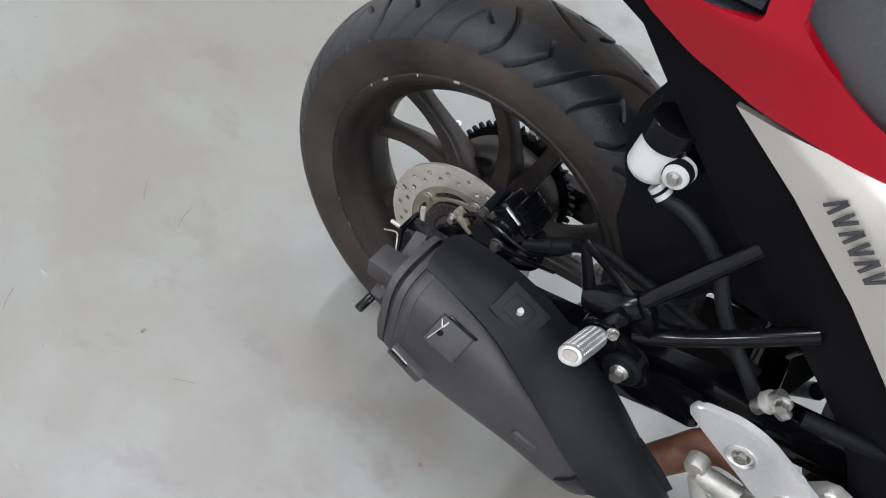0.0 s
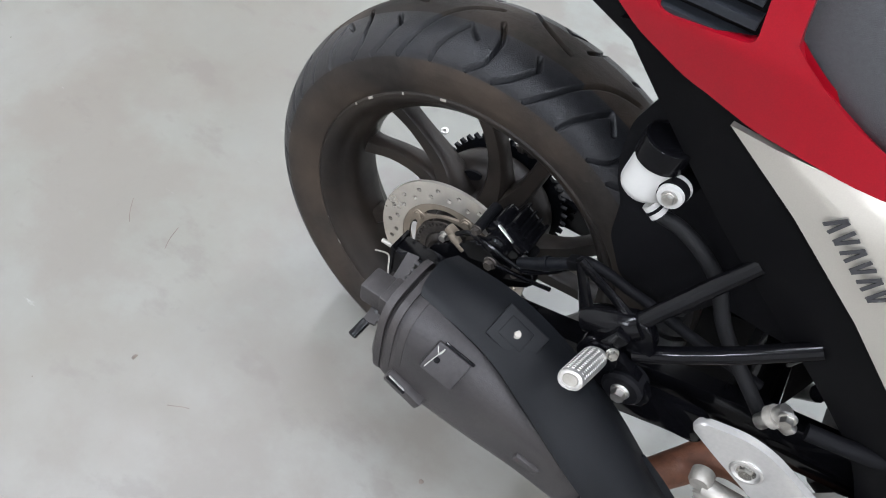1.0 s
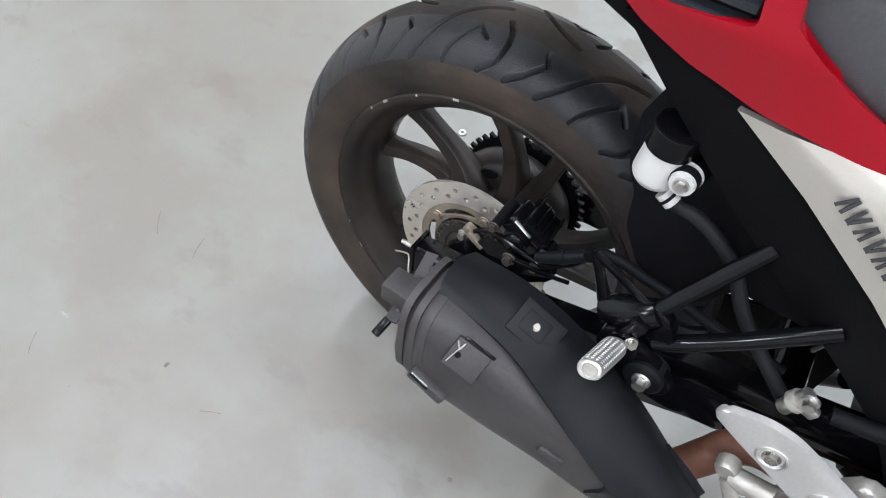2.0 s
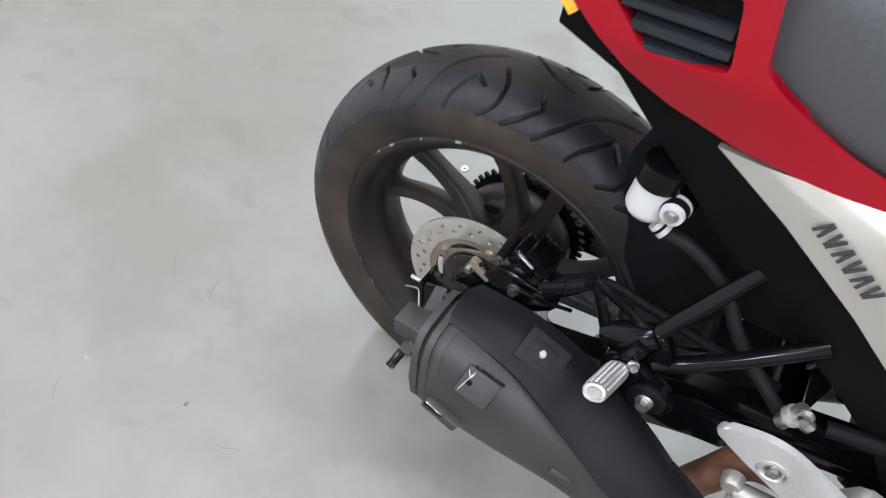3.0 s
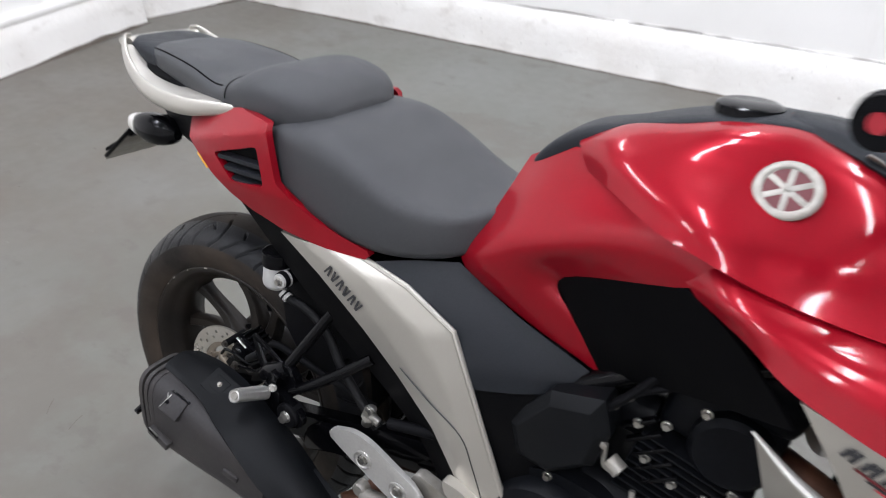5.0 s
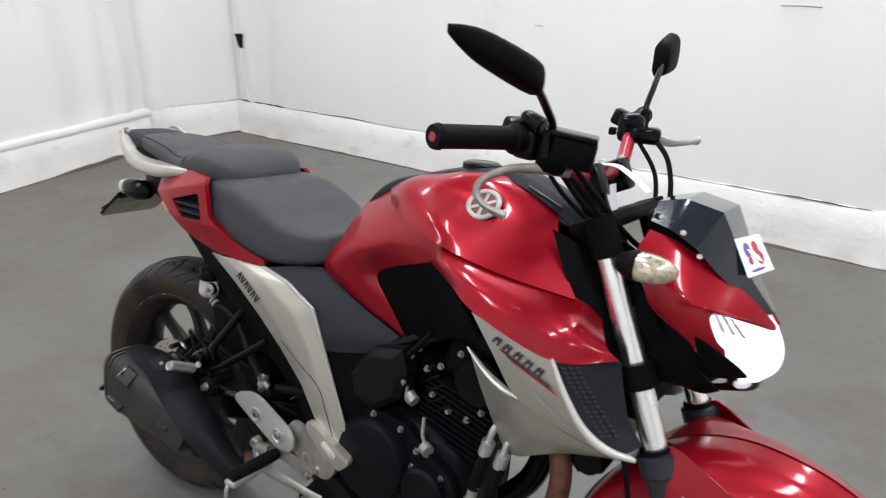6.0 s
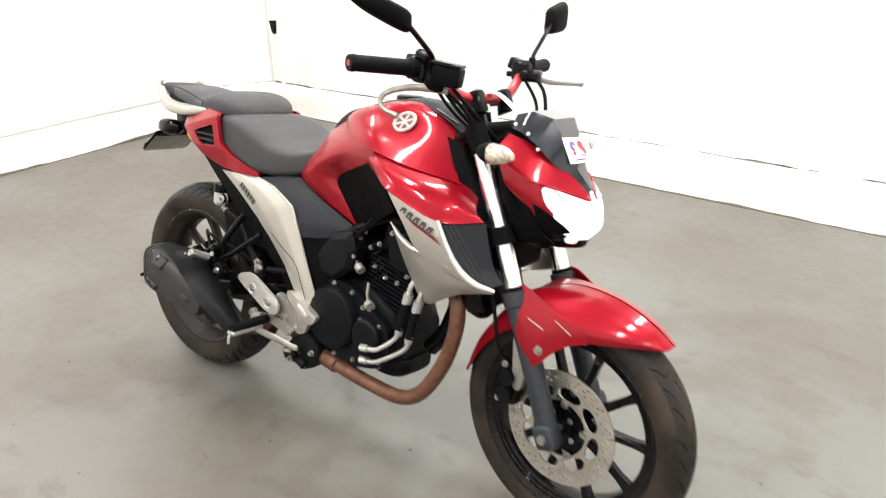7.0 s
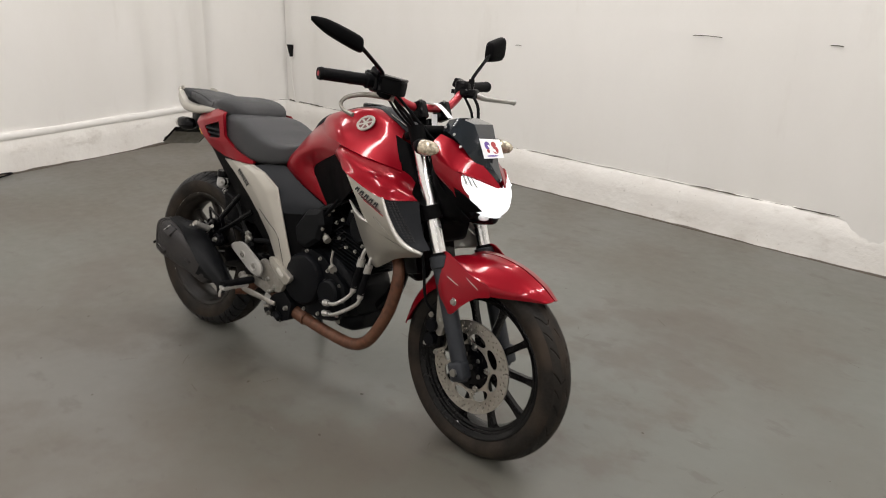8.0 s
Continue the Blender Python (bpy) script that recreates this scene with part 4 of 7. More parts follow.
for s in (-1, 1):
    y = s * 0.102
    part("fork_leg", tube([on_fork(u, y) for u in (-0.035, -0.02, 0.02, 0.12, 0.25, 0.30, 0.305, 0.335, 0.338)], [0.015, 0.022, 0.0245, 0.025, 0.026, 0.0275, 0.032, 0.032, 0.027], 20, 3, False), FORK, bike, "dark grey cast fork leg", STEER)
    part("fork_tube", tube([on_fork(u, y) for u in (0.33, 0.44, 0.68)], 0.0205, 20, 3), CHROME, bike, "polished chrome fork tube", STEER)
    part("fork_top", tube([on_fork(0.655, y), on_fork(0.72, y)], 0.0245, 20, 2), PLASTIC, bike, "", STEER)
    part("dust_seal", tube([on_fork(0.334, y), on_fork(0.346, y)], 0.0255, 20, 2), GRIP, bike, "", STEER)
    part("axle_boss", block((0.052, 0.05, 0.06), 0.012, pose(*on_fork(0.0, y + s * 0.006), 0, -RAKE_DEG, 0), 3), FORK, bike, "", STEER)
    part("lower_clamp", tube([on_fork(0.445, y), on_fork(0.485, y)], 0.030, 20, 2), PLASTIC, bike, "", STEER)
part("lower_yoke", block((0.09, 0.20, 0.036), 0.008, pose(1.160, 0, 0.715, 0, -RAKE_DEG, 0)), PLASTIC, bike, "", STEER)
part("upper_yoke", block((0.085, 0.195, 0.026), 0.01, pose(1.068, 0, 0.940, 0, -RAKE_DEG, 0)), PLASTIC, bike, "black upper yoke", STEER)
part("steering_stem", tube([(1.145, 0, 0.70), (1.02, 0, 0.97)], 0.024, 16, 2), FRAME, bike, "", STEER)
part("head_tube", tube([(1.11, 0, 0.725), (1.03, 0, 0.90)], 0.034, 18, 2), FRAME, bike)
part("lower_cowl", plate([(1.11, 0.75), (1.17, 0.74), (1.195, 0.70), (1.185, 0.63), (1.16, 0.62), (1.12, 0.64)], -0.06, 0.06, 0.012), PLASTIC, bike, "", STEER)

# front brake caliper and hose
cal = part("caliper", block((0.058, 0.06, 0.105), 0.014, pose(1.235, -0.068, 0.372, 0, 12, 0), 3), GLOSS, bike, "black brake caliper", STEER)
part("caliper_piston_cover", tube([(1.235, -0.10, 0.395), (1.235, -0.115, 0.395)], 0.02, 18, 2), ENGINE, cal)
part("caliper_piston_cover", tube([(1.232, -0.10, 0.35), (1.232, -0.115, 0.35)], 0.02, 18, 2), ENGINE, cal)
for p in ((1.262, -0.10, 0.42), (1.225, -0.105, 0.425), (1.21, -0.10, 0.33), (1.255, -0.10, 0.315)):
    part("caliper_bolt", bolt(p, 0.0065, 0.007), STEEL, bike, "", STEER)
part("caliper_stay", plate([(1.24, 0.50), (1.262, 0.50), (1.285, 0.43), (1.27, 0.37), (1.25, 0.37), (1.245, 0.43)], -0.105, -0.09, 0.008), CAST, bike, "pale alloy caliper bracket", STEER)
part("brake_hose", tube([(1.235, -0.098, 0.43), (1.215, -0.125, 0.47), (1.20, -0.13, 0.55), (1.172, -0.122, 0.64), (1.150, -0.105, 0.76), (1.120, -0.085, 0.88), (1.080, -0.125, 0.98), (1.045, -0.18, 1.040)], 0.0045, 8), GRIP, bike, "", STEER)

# front fender
fend = [[(1.078, 0.004, 0.352), (1.115, 0.004, 0.455), (1.178, 0.004, 0.545), (1.25, 0.004, 0.600), (1.34, 0.004, 0.628), (1.44, 0.004, 0.620), (1.52, 0.004, 0.590), (1.572, 0.002, 0.557)],
        [(1.078, 0.038, 0.350), (1.113, 0.040, 0.450), (1.175, 0.044, 0.538), (1.25, 0.062, 0.606), (1.34, 0.060, 0.617), (1.44, 0.050, 0.605), (1.52, 0.036, 0.580), (1.571, 0.014, 0.555)],
        [(1.078, 0.058, 0.345), (1.113, 0.062, 0.435), (1.178, 0.070, 0.515), (1.255, 0.104, 0.590), (1.34, 0.104, 0.576), (1.43, 0.086, 0.566), (1.51, 0.058, 0.561), (1.566, 0.026, 0.553)],
        [(1.082, 0.062, 0.340), (1.122, 0.066, 0.412), (1.186, 0.074, 0.482), (1.27, 0.104, 0.525), (1.335, 0.106, 0.535), (1.42, 0.088, 0.537), (1.50, 0.060, 0.546), (1.562, 0.028, 0.550)]]
fender = part("front_fender", join(sheet(fend, -1, 6, 5, 0.003), sheet(fend, 1, 6, 5, 0.003)), RED, bike, "glossy red front fender", STEER, 60)
for s in (-1, 1):
    cheek = [[(1.226, 0.098, 0.618), (1.262, 0.106, 0.627), (1.31, 0.104, 0.604), (1.36, 0.1025, 0.580), (1.41, 0.0935, 0.568)],
             [(1.240, 0.122, 0.57), (1.272, 0.126, 0.565), (1.318, 0.118, 0.556), (1.365, 0.1075, 0.556), (1.415, 0.0925, 0.553)],
             [(1.264, 0.128, 0.51), (1.290, 0.130, 0.505), (1.328, 0.120, 0.517), (1.372, 0.1065, 0.532), (1.418, 0.0915, 0.541)],
             [(1.300, 0.124, 0.456), (1.320, 0.125, 0.462), (1.345, 0.116, 0.492), (1.380, 0.1045, 0.522), (1.42, 0.0905, 0.535)]]
    part("fender_cheek", sheet(cheek, s, 6, 6, 0.003), RED, fender, "", None, 60)
    part("fender_bolt", bolt((1.318, s * 0.1235, 0.497), 0.009, 0.005, (0, s, 0)), STEEL, bike, "", STEER)
    part("fender_decal", block((0.042, 0.001, 0.0018), 0.0, pose(1.305, s * 0.1225, 0.556, 0, 24, -s * 8)), WHITE_SILVER, fender)
    part("fender_decal", block((0.046, 0.001, 0.0015), 0.0, pose(1.366, s * 0.1085, 0.562, 0, 34, -s * 14)), WHITE_SILVER, fender)

# tank and body panels: control points are (x, half width, z)
pair("tank_shell", [
    [(0.622, 0.0, 0.924), (0.622, 0.024, 0.925), (0.628, 0.044, 0.922), (0.640, 0.062, 0.914), (0.655, 0.078, 0.901)],
    [(0.68, 0.0, 0.953), (0.68, 0.040, 0.952), (0.682, 0.074, 0.942), (0.688, 0.100, 0.924), (0.698, 0.118, 0.899)],
    [(0.75, 0.0, 0.975), (0.75, 0.062, 0.965), (0.752, 0.102, 0.942), (0.758, 0.138, 0.915), (0.762, 0.158, 0.884)],
    [(0.80, 0.0, 0.986), (0.80, 0.070, 0.975), (0.808, 0.096, 0.945), (0.815, 0.156, 0.908), (0.82, 0.176, 0.874)],
    [(0.86, 0.0, 0.990), (0.86, 0.066, 0.975), (0.866, 0.092, 0.938), (0.872, 0.150, 0.896), (0.878, 0.183, 0.862)],
    [(0.93, 0.0, 0.972), (0.93, 0.060, 0.956), (0.938, 0.096, 0.921), (0.95, 0.138, 0.882), (0.962, 0.170, 0.844)],
    [(0.985, 0.0, 0.945), (0.985, 0.048, 0.933), (1.002, 0.082, 0.904), (1.030, 0.112, 0.865), (1.066, 0.135, 0.824)]], RED, bike, "glossy red upper tank shell", 7, 7, 0.006)
pair("tank_flank", [
    [(0.556, 0.020, 0.884), (0.608, 0.032, 0.912), (0.685, 0.082, 0.916), (0.78, 0.142, 0.892), (0.845, 0.162, 0.872)],
    [(0.535, 0.070, 0.815), (0.59, 0.096, 0.838), (0.67, 0.126, 0.848), (0.75, 0.146, 0.850), (0.812, 0.160, 0.836)],
    [(0.505, 0.092, 0.745), (0.548, 0.114, 0.765), (0.60, 0.116, 0.778), (0.635, 0.104, 0.776), (0.652, 0.096, 0.768)],
    [(0.590, 0.092, 0.695), (0.61, 0.097, 0.70), (0.635, 0.098, 0.708), (0.658, 0.096, 0.716), (0.668, 0.094, 0.718)],
    [(0.700, 0.080, 0.645), (0.706, 0.080, 0.642), (0.713, 0.080, 0.639), (0.718, 0.079, 0.637), (0.722, 0.078, 0.640)]], RED, bike, "glossy red tank flank", 6, 6, 0.005)
pair("shroud", [
    [(0.795, 0.150, 0.842), (0.845, 0.164, 0.868), (0.95, 0.152, 0.848), (1.062, 0.119, 0.825), (1.105, 0.115, 0.797)],
    [(0.805, 0.160, 0.838), (0.86, 0.200, 0.846), (0.955, 0.207, 0.826), (1.070, 0.192, 0.796), (1.132, 0.158, 0.772)],
    [(0.818, 0.168, 0.830), (0.875, 0.204, 0.818), (0.938, 0.228, 0.792), (1.070, 0.216, 0.748), (1.156, 0.160, 0.755)]], RED, bike, "glossy red air shroud", 7, 7, 0.004)
pair("shroud_insert", [
    [(0.630, 0.088, 0.775), (0.72, 0.122, 0.803), (0.806, 0.158, 0.832)],
    [(0.652, 0.084, 0.70), (0.765, 0.122, 0.745), (0.872, 0.178, 0.796)],
    [(0.695, 0.074, 0.632), (0.80, 0.110, 0.675), (0.935, 0.205, 0.745)]], PLASTIC, bike, "matt black infill panel", 6, 6, 0.004)
pair("front_infill", [
    [(1.000, 0.108, 0.922), (1.045, 0.100, 0.905), (1.085, 0.055, 0.872)],
    [(1.042, 0.124, 0.848), (1.085, 0.110, 0.835), (1.118, 0.075, 0.815)],
    [(1.086, 0.130, 0.776), (1.12, 0.115, 0.77), (1.142, 0.078, 0.765)],
    [(1.150, 0.150, 0.752), (1.16, 0.125, 0.735), (1.165, 0.08, 0.72)]], PLASTIC, bike, "matt black panel behind the fork", 5, 5, 0.004)
leaf = pair("side_cowl", [
    [(0.933, 0.229, 0.792), (1.00, 0.225, 0.770), (1.071, 0.217, 0.747)],
    [(0.975, 0.224, 0.733), (1.035, 0.221, 0.715), (1.096, 0.213, 0.698)],
    [(1.016, 0.212, 0.670), (1.07, 0.210, 0.659), (1.126, 0.204, 0.652)],
    [(1.085, 0.202, 0.638), (1.125, 0.196, 0.630), (1.162, 0.190, 0.623)],
    [(1.165, 0.180, 0.612), (1.185, 0.175, 0.610), (1.203, 0.171, 0.611)]], SILVER, bike, "champagne silver side cowl with dark lettering bars", 7, 6, 0.006)
pair("chin_cowl", [
    [(0.905, 0.172, 0.702), (0.955, 0.190, 0.682), (1.018, 0.207, 0.666), (1.085, 0.200, 0.636), (1.15, 0.185, 0.614), (1.20, 0.169, 0.609)],
    [(0.925, 0.155, 0.635), (0.97, 0.165, 0.610), (1.02, 0.178, 0.600), (1.07, 0.178, 0.595), (1.13, 0.170, 0.595), (1.195, 0.160, 0.600)],
    [(0.945, 0.128, 0.56), (0.965, 0.118, 0.52), (0.99, 0.114, 0.508), (1.03, 0.122, 0.530), (1.095, 0.142, 0.567), (1.185, 0.150, 0.594)]], SILVER, bike, "silver chin cowl", 6, 6, 0.004)
for s in (-1, 1):
    # Both edges take a lighter copy of the cowl's silver to stand out.
    part("cowl_edge", tube([(x, s * y, z) for x, y, z in ((1.069, 0.214, 0.750), (1.096, 0.212, 0.700), (1.127, 0.203, 0.652), (1.163, 0.188, 0.622), (1.205, 0.168, 0.610))], [0.004, 0.0055, 0.007, 0.0075, 0.004], 10, 6), WHITE_SILVER, leaf[0 if s < 0 else 1], "rounded edge in a lighter silver")
    part("boomerang", tube([(x, s * y, z) for x, y, z in ((0.902, 0.172, 0.706), (0.945, 0.190, 0.685), (0.985, 0.203, 0.672), (1.020, 0.210, 0.667))], [0.002, 0.0045, 0.0055, 0.003], 8, 6), WHITE_SILVER, leaf[0 if s < 0 else 1], "rounded edge in a lighter silver")
vent = pair("radiator_shroud", [
    [(1.074, 0.210, 0.744), (1.11, 0.190, 0.748), (1.155, 0.150, 0.752)],
    [(1.100, 0.206, 0.694), (1.13, 0.185, 0.697), (1.168, 0.148, 0.70)],
    [(1.133, 0.196, 0.645), (1.155, 0.178, 0.650), (1.182, 0.142, 0.655)],
    [(1.185, 0.170, 0.614), (1.195, 0.158, 0.616), (1.205, 0.135, 0.62)]], GREY_PLASTIC, bike, "ribbed dark grey radiator shroud", 5, 5, 0.003)
slot = None
for i in range(15):
    u = i / 14
    for s, v in ((-1, vent[0]), (1, vent[1])):
        for k in (0, 1, 2):
            x, y, z = 1.088 + 0.066 * u ** 1.08 + 0.0085 * k, 0.2075 - 0.026 * u - 0.0058 * k, 0.738 - 0.100 * u + 0.001 * k
            m = pose(x, s * y, z, 0, 14, -s * 34)
            if slot is None:
                slot = part("slot", block((0.0066, 0.004, 0.0040), 0.0008), DARK, v, m=m)
            else:
                twin(slot, v, m)

# dark lettering bars on the side cowl (unreadable marks kept as bars)
def cowl_mark(u, v, w, h, mat, s, tilt=23):
    x, z = 0.958 + 0.135 * u + 0.05 * v, 0.777 - 0.058 * u - 0.075 * v
    y = 0.2305 - 0.010 * u - 0.006 * v
    part("marking", block((w, 0.0012, h), 0, pose(x, s * y, z, 0, tilt, -s * 4)), mat, leaf[0 if s < 0 else 1])


for s in (-1, 1):
    for k in range(5):
        for d, lean in ((-0.026, 8), (0.026, -8)):
            cowl_mark(0.13 + 0.135 * k + d, 0.15, 0.0042, 0.0135, DARK, s, 38 + lean)
        cowl_mark(0.13 + 0.135 * k, 0.12, 0.0085, 0.0030, DARK, s)
    cowl_mark(0.42, 0.34, 0.095, 0.0022, DARK_RED, s)
    cowl_mark(0.46, 0.40, 0.088, 0.0018, DARK, s)
    cowl_mark(0.50, 0.44, 0.085, 0.0022, RED_MARK, s)
    cowl_mark(0.52, 1.02, 0.07, 0.003, CAST, s, 33)

# emblem on the tank: a plain ring with crossed bars
for s in (-1, 1):
    m = Matrix.Translation((0.866, s * 0.101, 0.938)) @ Vector((0, 0, 1)).rotation_difference(Vector((0.03, s * 0.66, 0.62))).to_matrix().to_4x4()
    ring = [(0.0275 + 0.0052 * math.cos(a), 0.003 * math.sin(a)) for a in np.linspace(0, 2 * math.pi, 10, endpoint=False)]
    flat = pose(0, 0, 0, 90, 0, 0)
    bm = turned(ring, (0, 0, 0), 40, True)
    bmesh.ops.transform(bm, matrix=m @ flat, verts=bm.verts)
    em = part("emblem", bm, CAST, bike, "chrome ring emblem with three crossed bars")
    for k in range(3):
        part("emblem_bar", block((0.050, 0.0068, 0.003), 0.001, m @ pose(0, 0, 0, 0, 0, 30 + 60 * k)), CAST, em)
    bm = turned([(0.0, -0.001), (0.026, -0.001), (0.026, 0.0012), (0.0, 0.0012)], (0, 0, 0), 32)
    bmesh.ops.transform(bm, matrix=m @ flat, verts=bm.verts)
    part("emblem_back", bm, DARK_RED, em, "dark red ground behind the bars")

# top trim and filler cap
trim = [[(0.845, 0.0, 0.994), (0.845, 0.018, 0.992), (0.845, 0.030, 0.986)],
        [(0.90, 0.0, 0.991), (0.90, 0.032, 0.987), (0.902, 0.047, 0.973)],
        [(0.955, 0.0, 0.972), (0.957, 0.035, 0.967), (0.962, 0.055, 0.950)],
        [(1.01, 0.0, 0.945), (1.012, 0.035, 0.938), (1.017, 0.055, 0.918)],
        [(1.05, 0.0, 0.918), (1.052, 0.03, 0.908), (1.055, 0.05, 0.885)]]
tt = part("tank_trim", join(sheet(trim, -1, 5, 5, 0.004), sheet(trim, 1, 5, 5, 0.004)), GREY_PLASTIC, bike, "dark grey trim along the top of the tank")
part("tank_pad", loaf([(0.548, 0.016, 0.828, 0.846), (0.570, 0.034, 0.855, 0.895), (0.62, 0.040, 0.893, 0.936), (0.68, 0.041, 0.922, 0.955), (0.75, 0.043, 0.945, 0.977), (0.82, 0.045, 0.957, 0.990), (0.87, 0.038, 0.962, 0.989)], 28, 0.55), GREY_PLASTIC, bike, "dark grey centre strip on the tank")
bm = turned([(0.0, 0.012), (0.030, 0.012), (0.036, 0.009), (0.037, 0.0), (0.0, 0.0)], (0, 0, 0), 36)
part("filler_cap", bm, GLOSS, bike, "round dark filler cap", Matrix.Translation((0.80, 0, 0.983)) @ pose(0, 0, 0, 90, 0, 0))
for s in (-1, 1):
    part("trim_decal", block((0.07, 0.001, 0.012), 0, pose(0.955, s * 0.048, 0.9595, s * -52, 22, 0)), CAST, tt, "pale unreadable label")

# mid panels
pair("side_panel", [
    [(0.385, 0.141, 0.722), (0.45, 0.122, 0.737), (0.505, 0.096, 0.741)],
    [(0.47, 0.148, 0.690), (0.545, 0.122, 0.690), (0.600, 0.095, 0.690)],
    [(0.545, 0.150, 0.630), (0.622, 0.122, 0.635), (0.712, 0.083, 0.636)],
    [(0.560, 0.149, 0.590), (0.636, 0.123, 0.600), (0.716, 0.086, 0.622)]], GREY_PLASTIC, bike, "matt dark grey side panel", 6, 6, 0.004)
# Panel's lower rows use darker plastic; the fall-off of light is in the colour.
pair("shaded_side_panel", [
    [(0.558, 0.1455, 0.594), (0.636, 0.1195, 0.604), (0.716, 0.0825, 0.626)],
    [(0.592, 0.142, 0.52), (0.650, 0.122, 0.535), (0.718, 0.088, 0.60)],
    [(0.625, 0.134, 0.375), (0.642, 0.128, 0.40), (0.668, 0.115, 0.46)]], PLASTIC, bike, "lower side panel, its shade given as black plastic", 6, 6, 0.004)
for s in (-1, 1):
    rim6 = [(0.612, 0.552), (0.668, 0.622), (0.738, 0.638), (0.752, 0.592), (0.738, 0.535), (0.680, 0.492), (0.628, 0.500)]
    mid6 = np.mean(rim6, axis=0)
    part("air_cover", skin([[(x, s * y0, z) for x, z in rim6] for y0 in (0.085, 0.124)] + [[(mid6[0] + (x - mid6[0]) * 0.78, s * 0.136, mid6[1] + (z - mid6[1]) * 0.78) for x, z in rim6]]
                           + [[(mid6[0] + (x - mid6[0]) * 0.74, s * 0.137, mid6[1] + (z - mid6[1]) * 0.74) for x, z in rim6]]), SHIELD, bike, "black six-sided intake cover", None, 20)
sc = pair("frame_cover", [
    [(0.225, 0.143, 0.721), (0.262, 0.147, 0.722), (0.310, 0.147, 0.724), (0.372, 0.141, 0.725)],
    [(0.300, 0.146, 0.676), (0.345, 0.153, 0.690), (0.395, 0.154, 0.702), (0.455, 0.147, 0.708)],
    [(0.385, 0.149, 0.616), (0.430, 0.157, 0.632), (0.482, 0.160, 0.655), (0.534, 0.152, 0.670)],
    [(0.448, 0.150, 0.563), (0.488, 0.158, 0.576), (0.528, 0.160, 0.590), (0.563, 0.152, 0.600)],
    [(0.510, 0.150, 0.500), (0.534, 0.157, 0.508), (0.562, 0.158, 0.516), (0.594, 0.150, 0.522)],
    [(0.552, 0.148, 0.430), (0.576, 0.153, 0.434), (0.602, 0.153, 0.436), (0.628, 0.147, 0.438)],
    [(0.592, 0.146, 0.348), (0.606, 0.149, 0.346), (0.620, 0.149, 0.350), (0.635, 0.144, 0.356)]], SILVER, bike, "champagne silver frame cover with dark lettering bars", 5, 5, 0.008, lin=True)
for s, cov in ((-1, sc[0]), (1, sc[1])):
    part("cover_edge", tube([(x, s * y, z) for x, y, z in ((0.372, 0.139, 0.725), (0.455, 0.145, 0.708), (0.534, 0.150, 0.670), (0.563, 0.150, 0.600), (0.594, 0.148, 0.522), (0.628, 0.145, 0.438), (0.635, 0.142, 0.356))], 0.0042, 8, 5, False), SILVER, cov, "rounded edge")
    part("cover_groove", tube([(x, s * y, z) for x, y, z in ((0.455, 0.1545, 0.582), (0.511, 0.1590, 0.549), (0.561, 0.1580, 0.516), (0.582, 0.1555, 0.47), (0.606, 0.1510, 0.40))], 0.0009, 6, 5), DARK, cov, "dark groove")
    for k in range(6):
        u = k / 5
        for d, tip in ((-0.0024, -10), (0.0024, 10)):
            part("marking", block((0.0030, 0.0012, 0.0170), 0, pose(0.3255 + 0.055 * u + d * 0.8, s * (0.1535 + 0.0030 * u), 0.6935 - 0.038 * u - d * 0.6, 0, 34 + tip * (1 if k % 2 else -1), 0)), DARK, cov)

# lower sub-frame cover: dark strip under the silver cover
pair("rail_cover", [
    [(0.115, 0.128, 0.752), (0.16, 0.132, 0.765), (0.215, 0.138, 0.755)],
    [(0.200, 0.126, 0.672), (0.225, 0.134, 0.69), (0.262, 0.140, 0.708)],
    [(0.270, 0.126, 0.612), (0.30, 0.135, 0.635), (0.335, 0.142, 0.665)],
    [(0.345, 0.126, 0.556), (0.375, 0.136, 0.58), (0.410, 0.144, 0.612)],
    [(0.422, 0.126, 0.498), (0.45, 0.136, 0.525), (0.482, 0.145, 0.552)],
    [(0.485, 0.128, 0.440), (0.510, 0.137, 0.465), (0.535, 0.145, 0.485)],
    [(0.542, 0.132, 0.350), (0.554, 0.140, 0.372), (0.565, 0.146, 0.395)]], PLASTIC, bike, "matt black rail cover", 5, 5, 0.01)

# tail
TAIL = [(0.010, 0.864), (0.060, 0.880), (0.119, 0.892), (0.170, 0.889), (0.222, 0.886), (0.226, 0.858), (0.236, 0.803), (0.252, 0.784), (0.307, 0.760), (0.345, 0.745), (0.392, 0.738), (0.386, 0.725), (0.303, 0.727), (0.239, 0.731), (0.181, 0.745), (0.136, 0.765), (0.093, 0.796), (0.058, 0.822), (0.030, 0.845)]
HOLE = [(0.111, 0.823), (0.203, 0.851), (0.213, 0.793), (0.148, 0.786)]


def tail_width(x, z):
    crease = 0.838 + 0.27 * (x - 0.082)
    return 0.142 + 0.020 * math.sin(math.pi * min(1, max(0, (x + 0.02) / 0.42))) - 0.85 * max(0, z - crease) - 0.25 * max(0, 0.785 - z) * max(0, min(1, (0.32 - x) / 0.12)) - 0.05 * max(0, 0.10 - x)


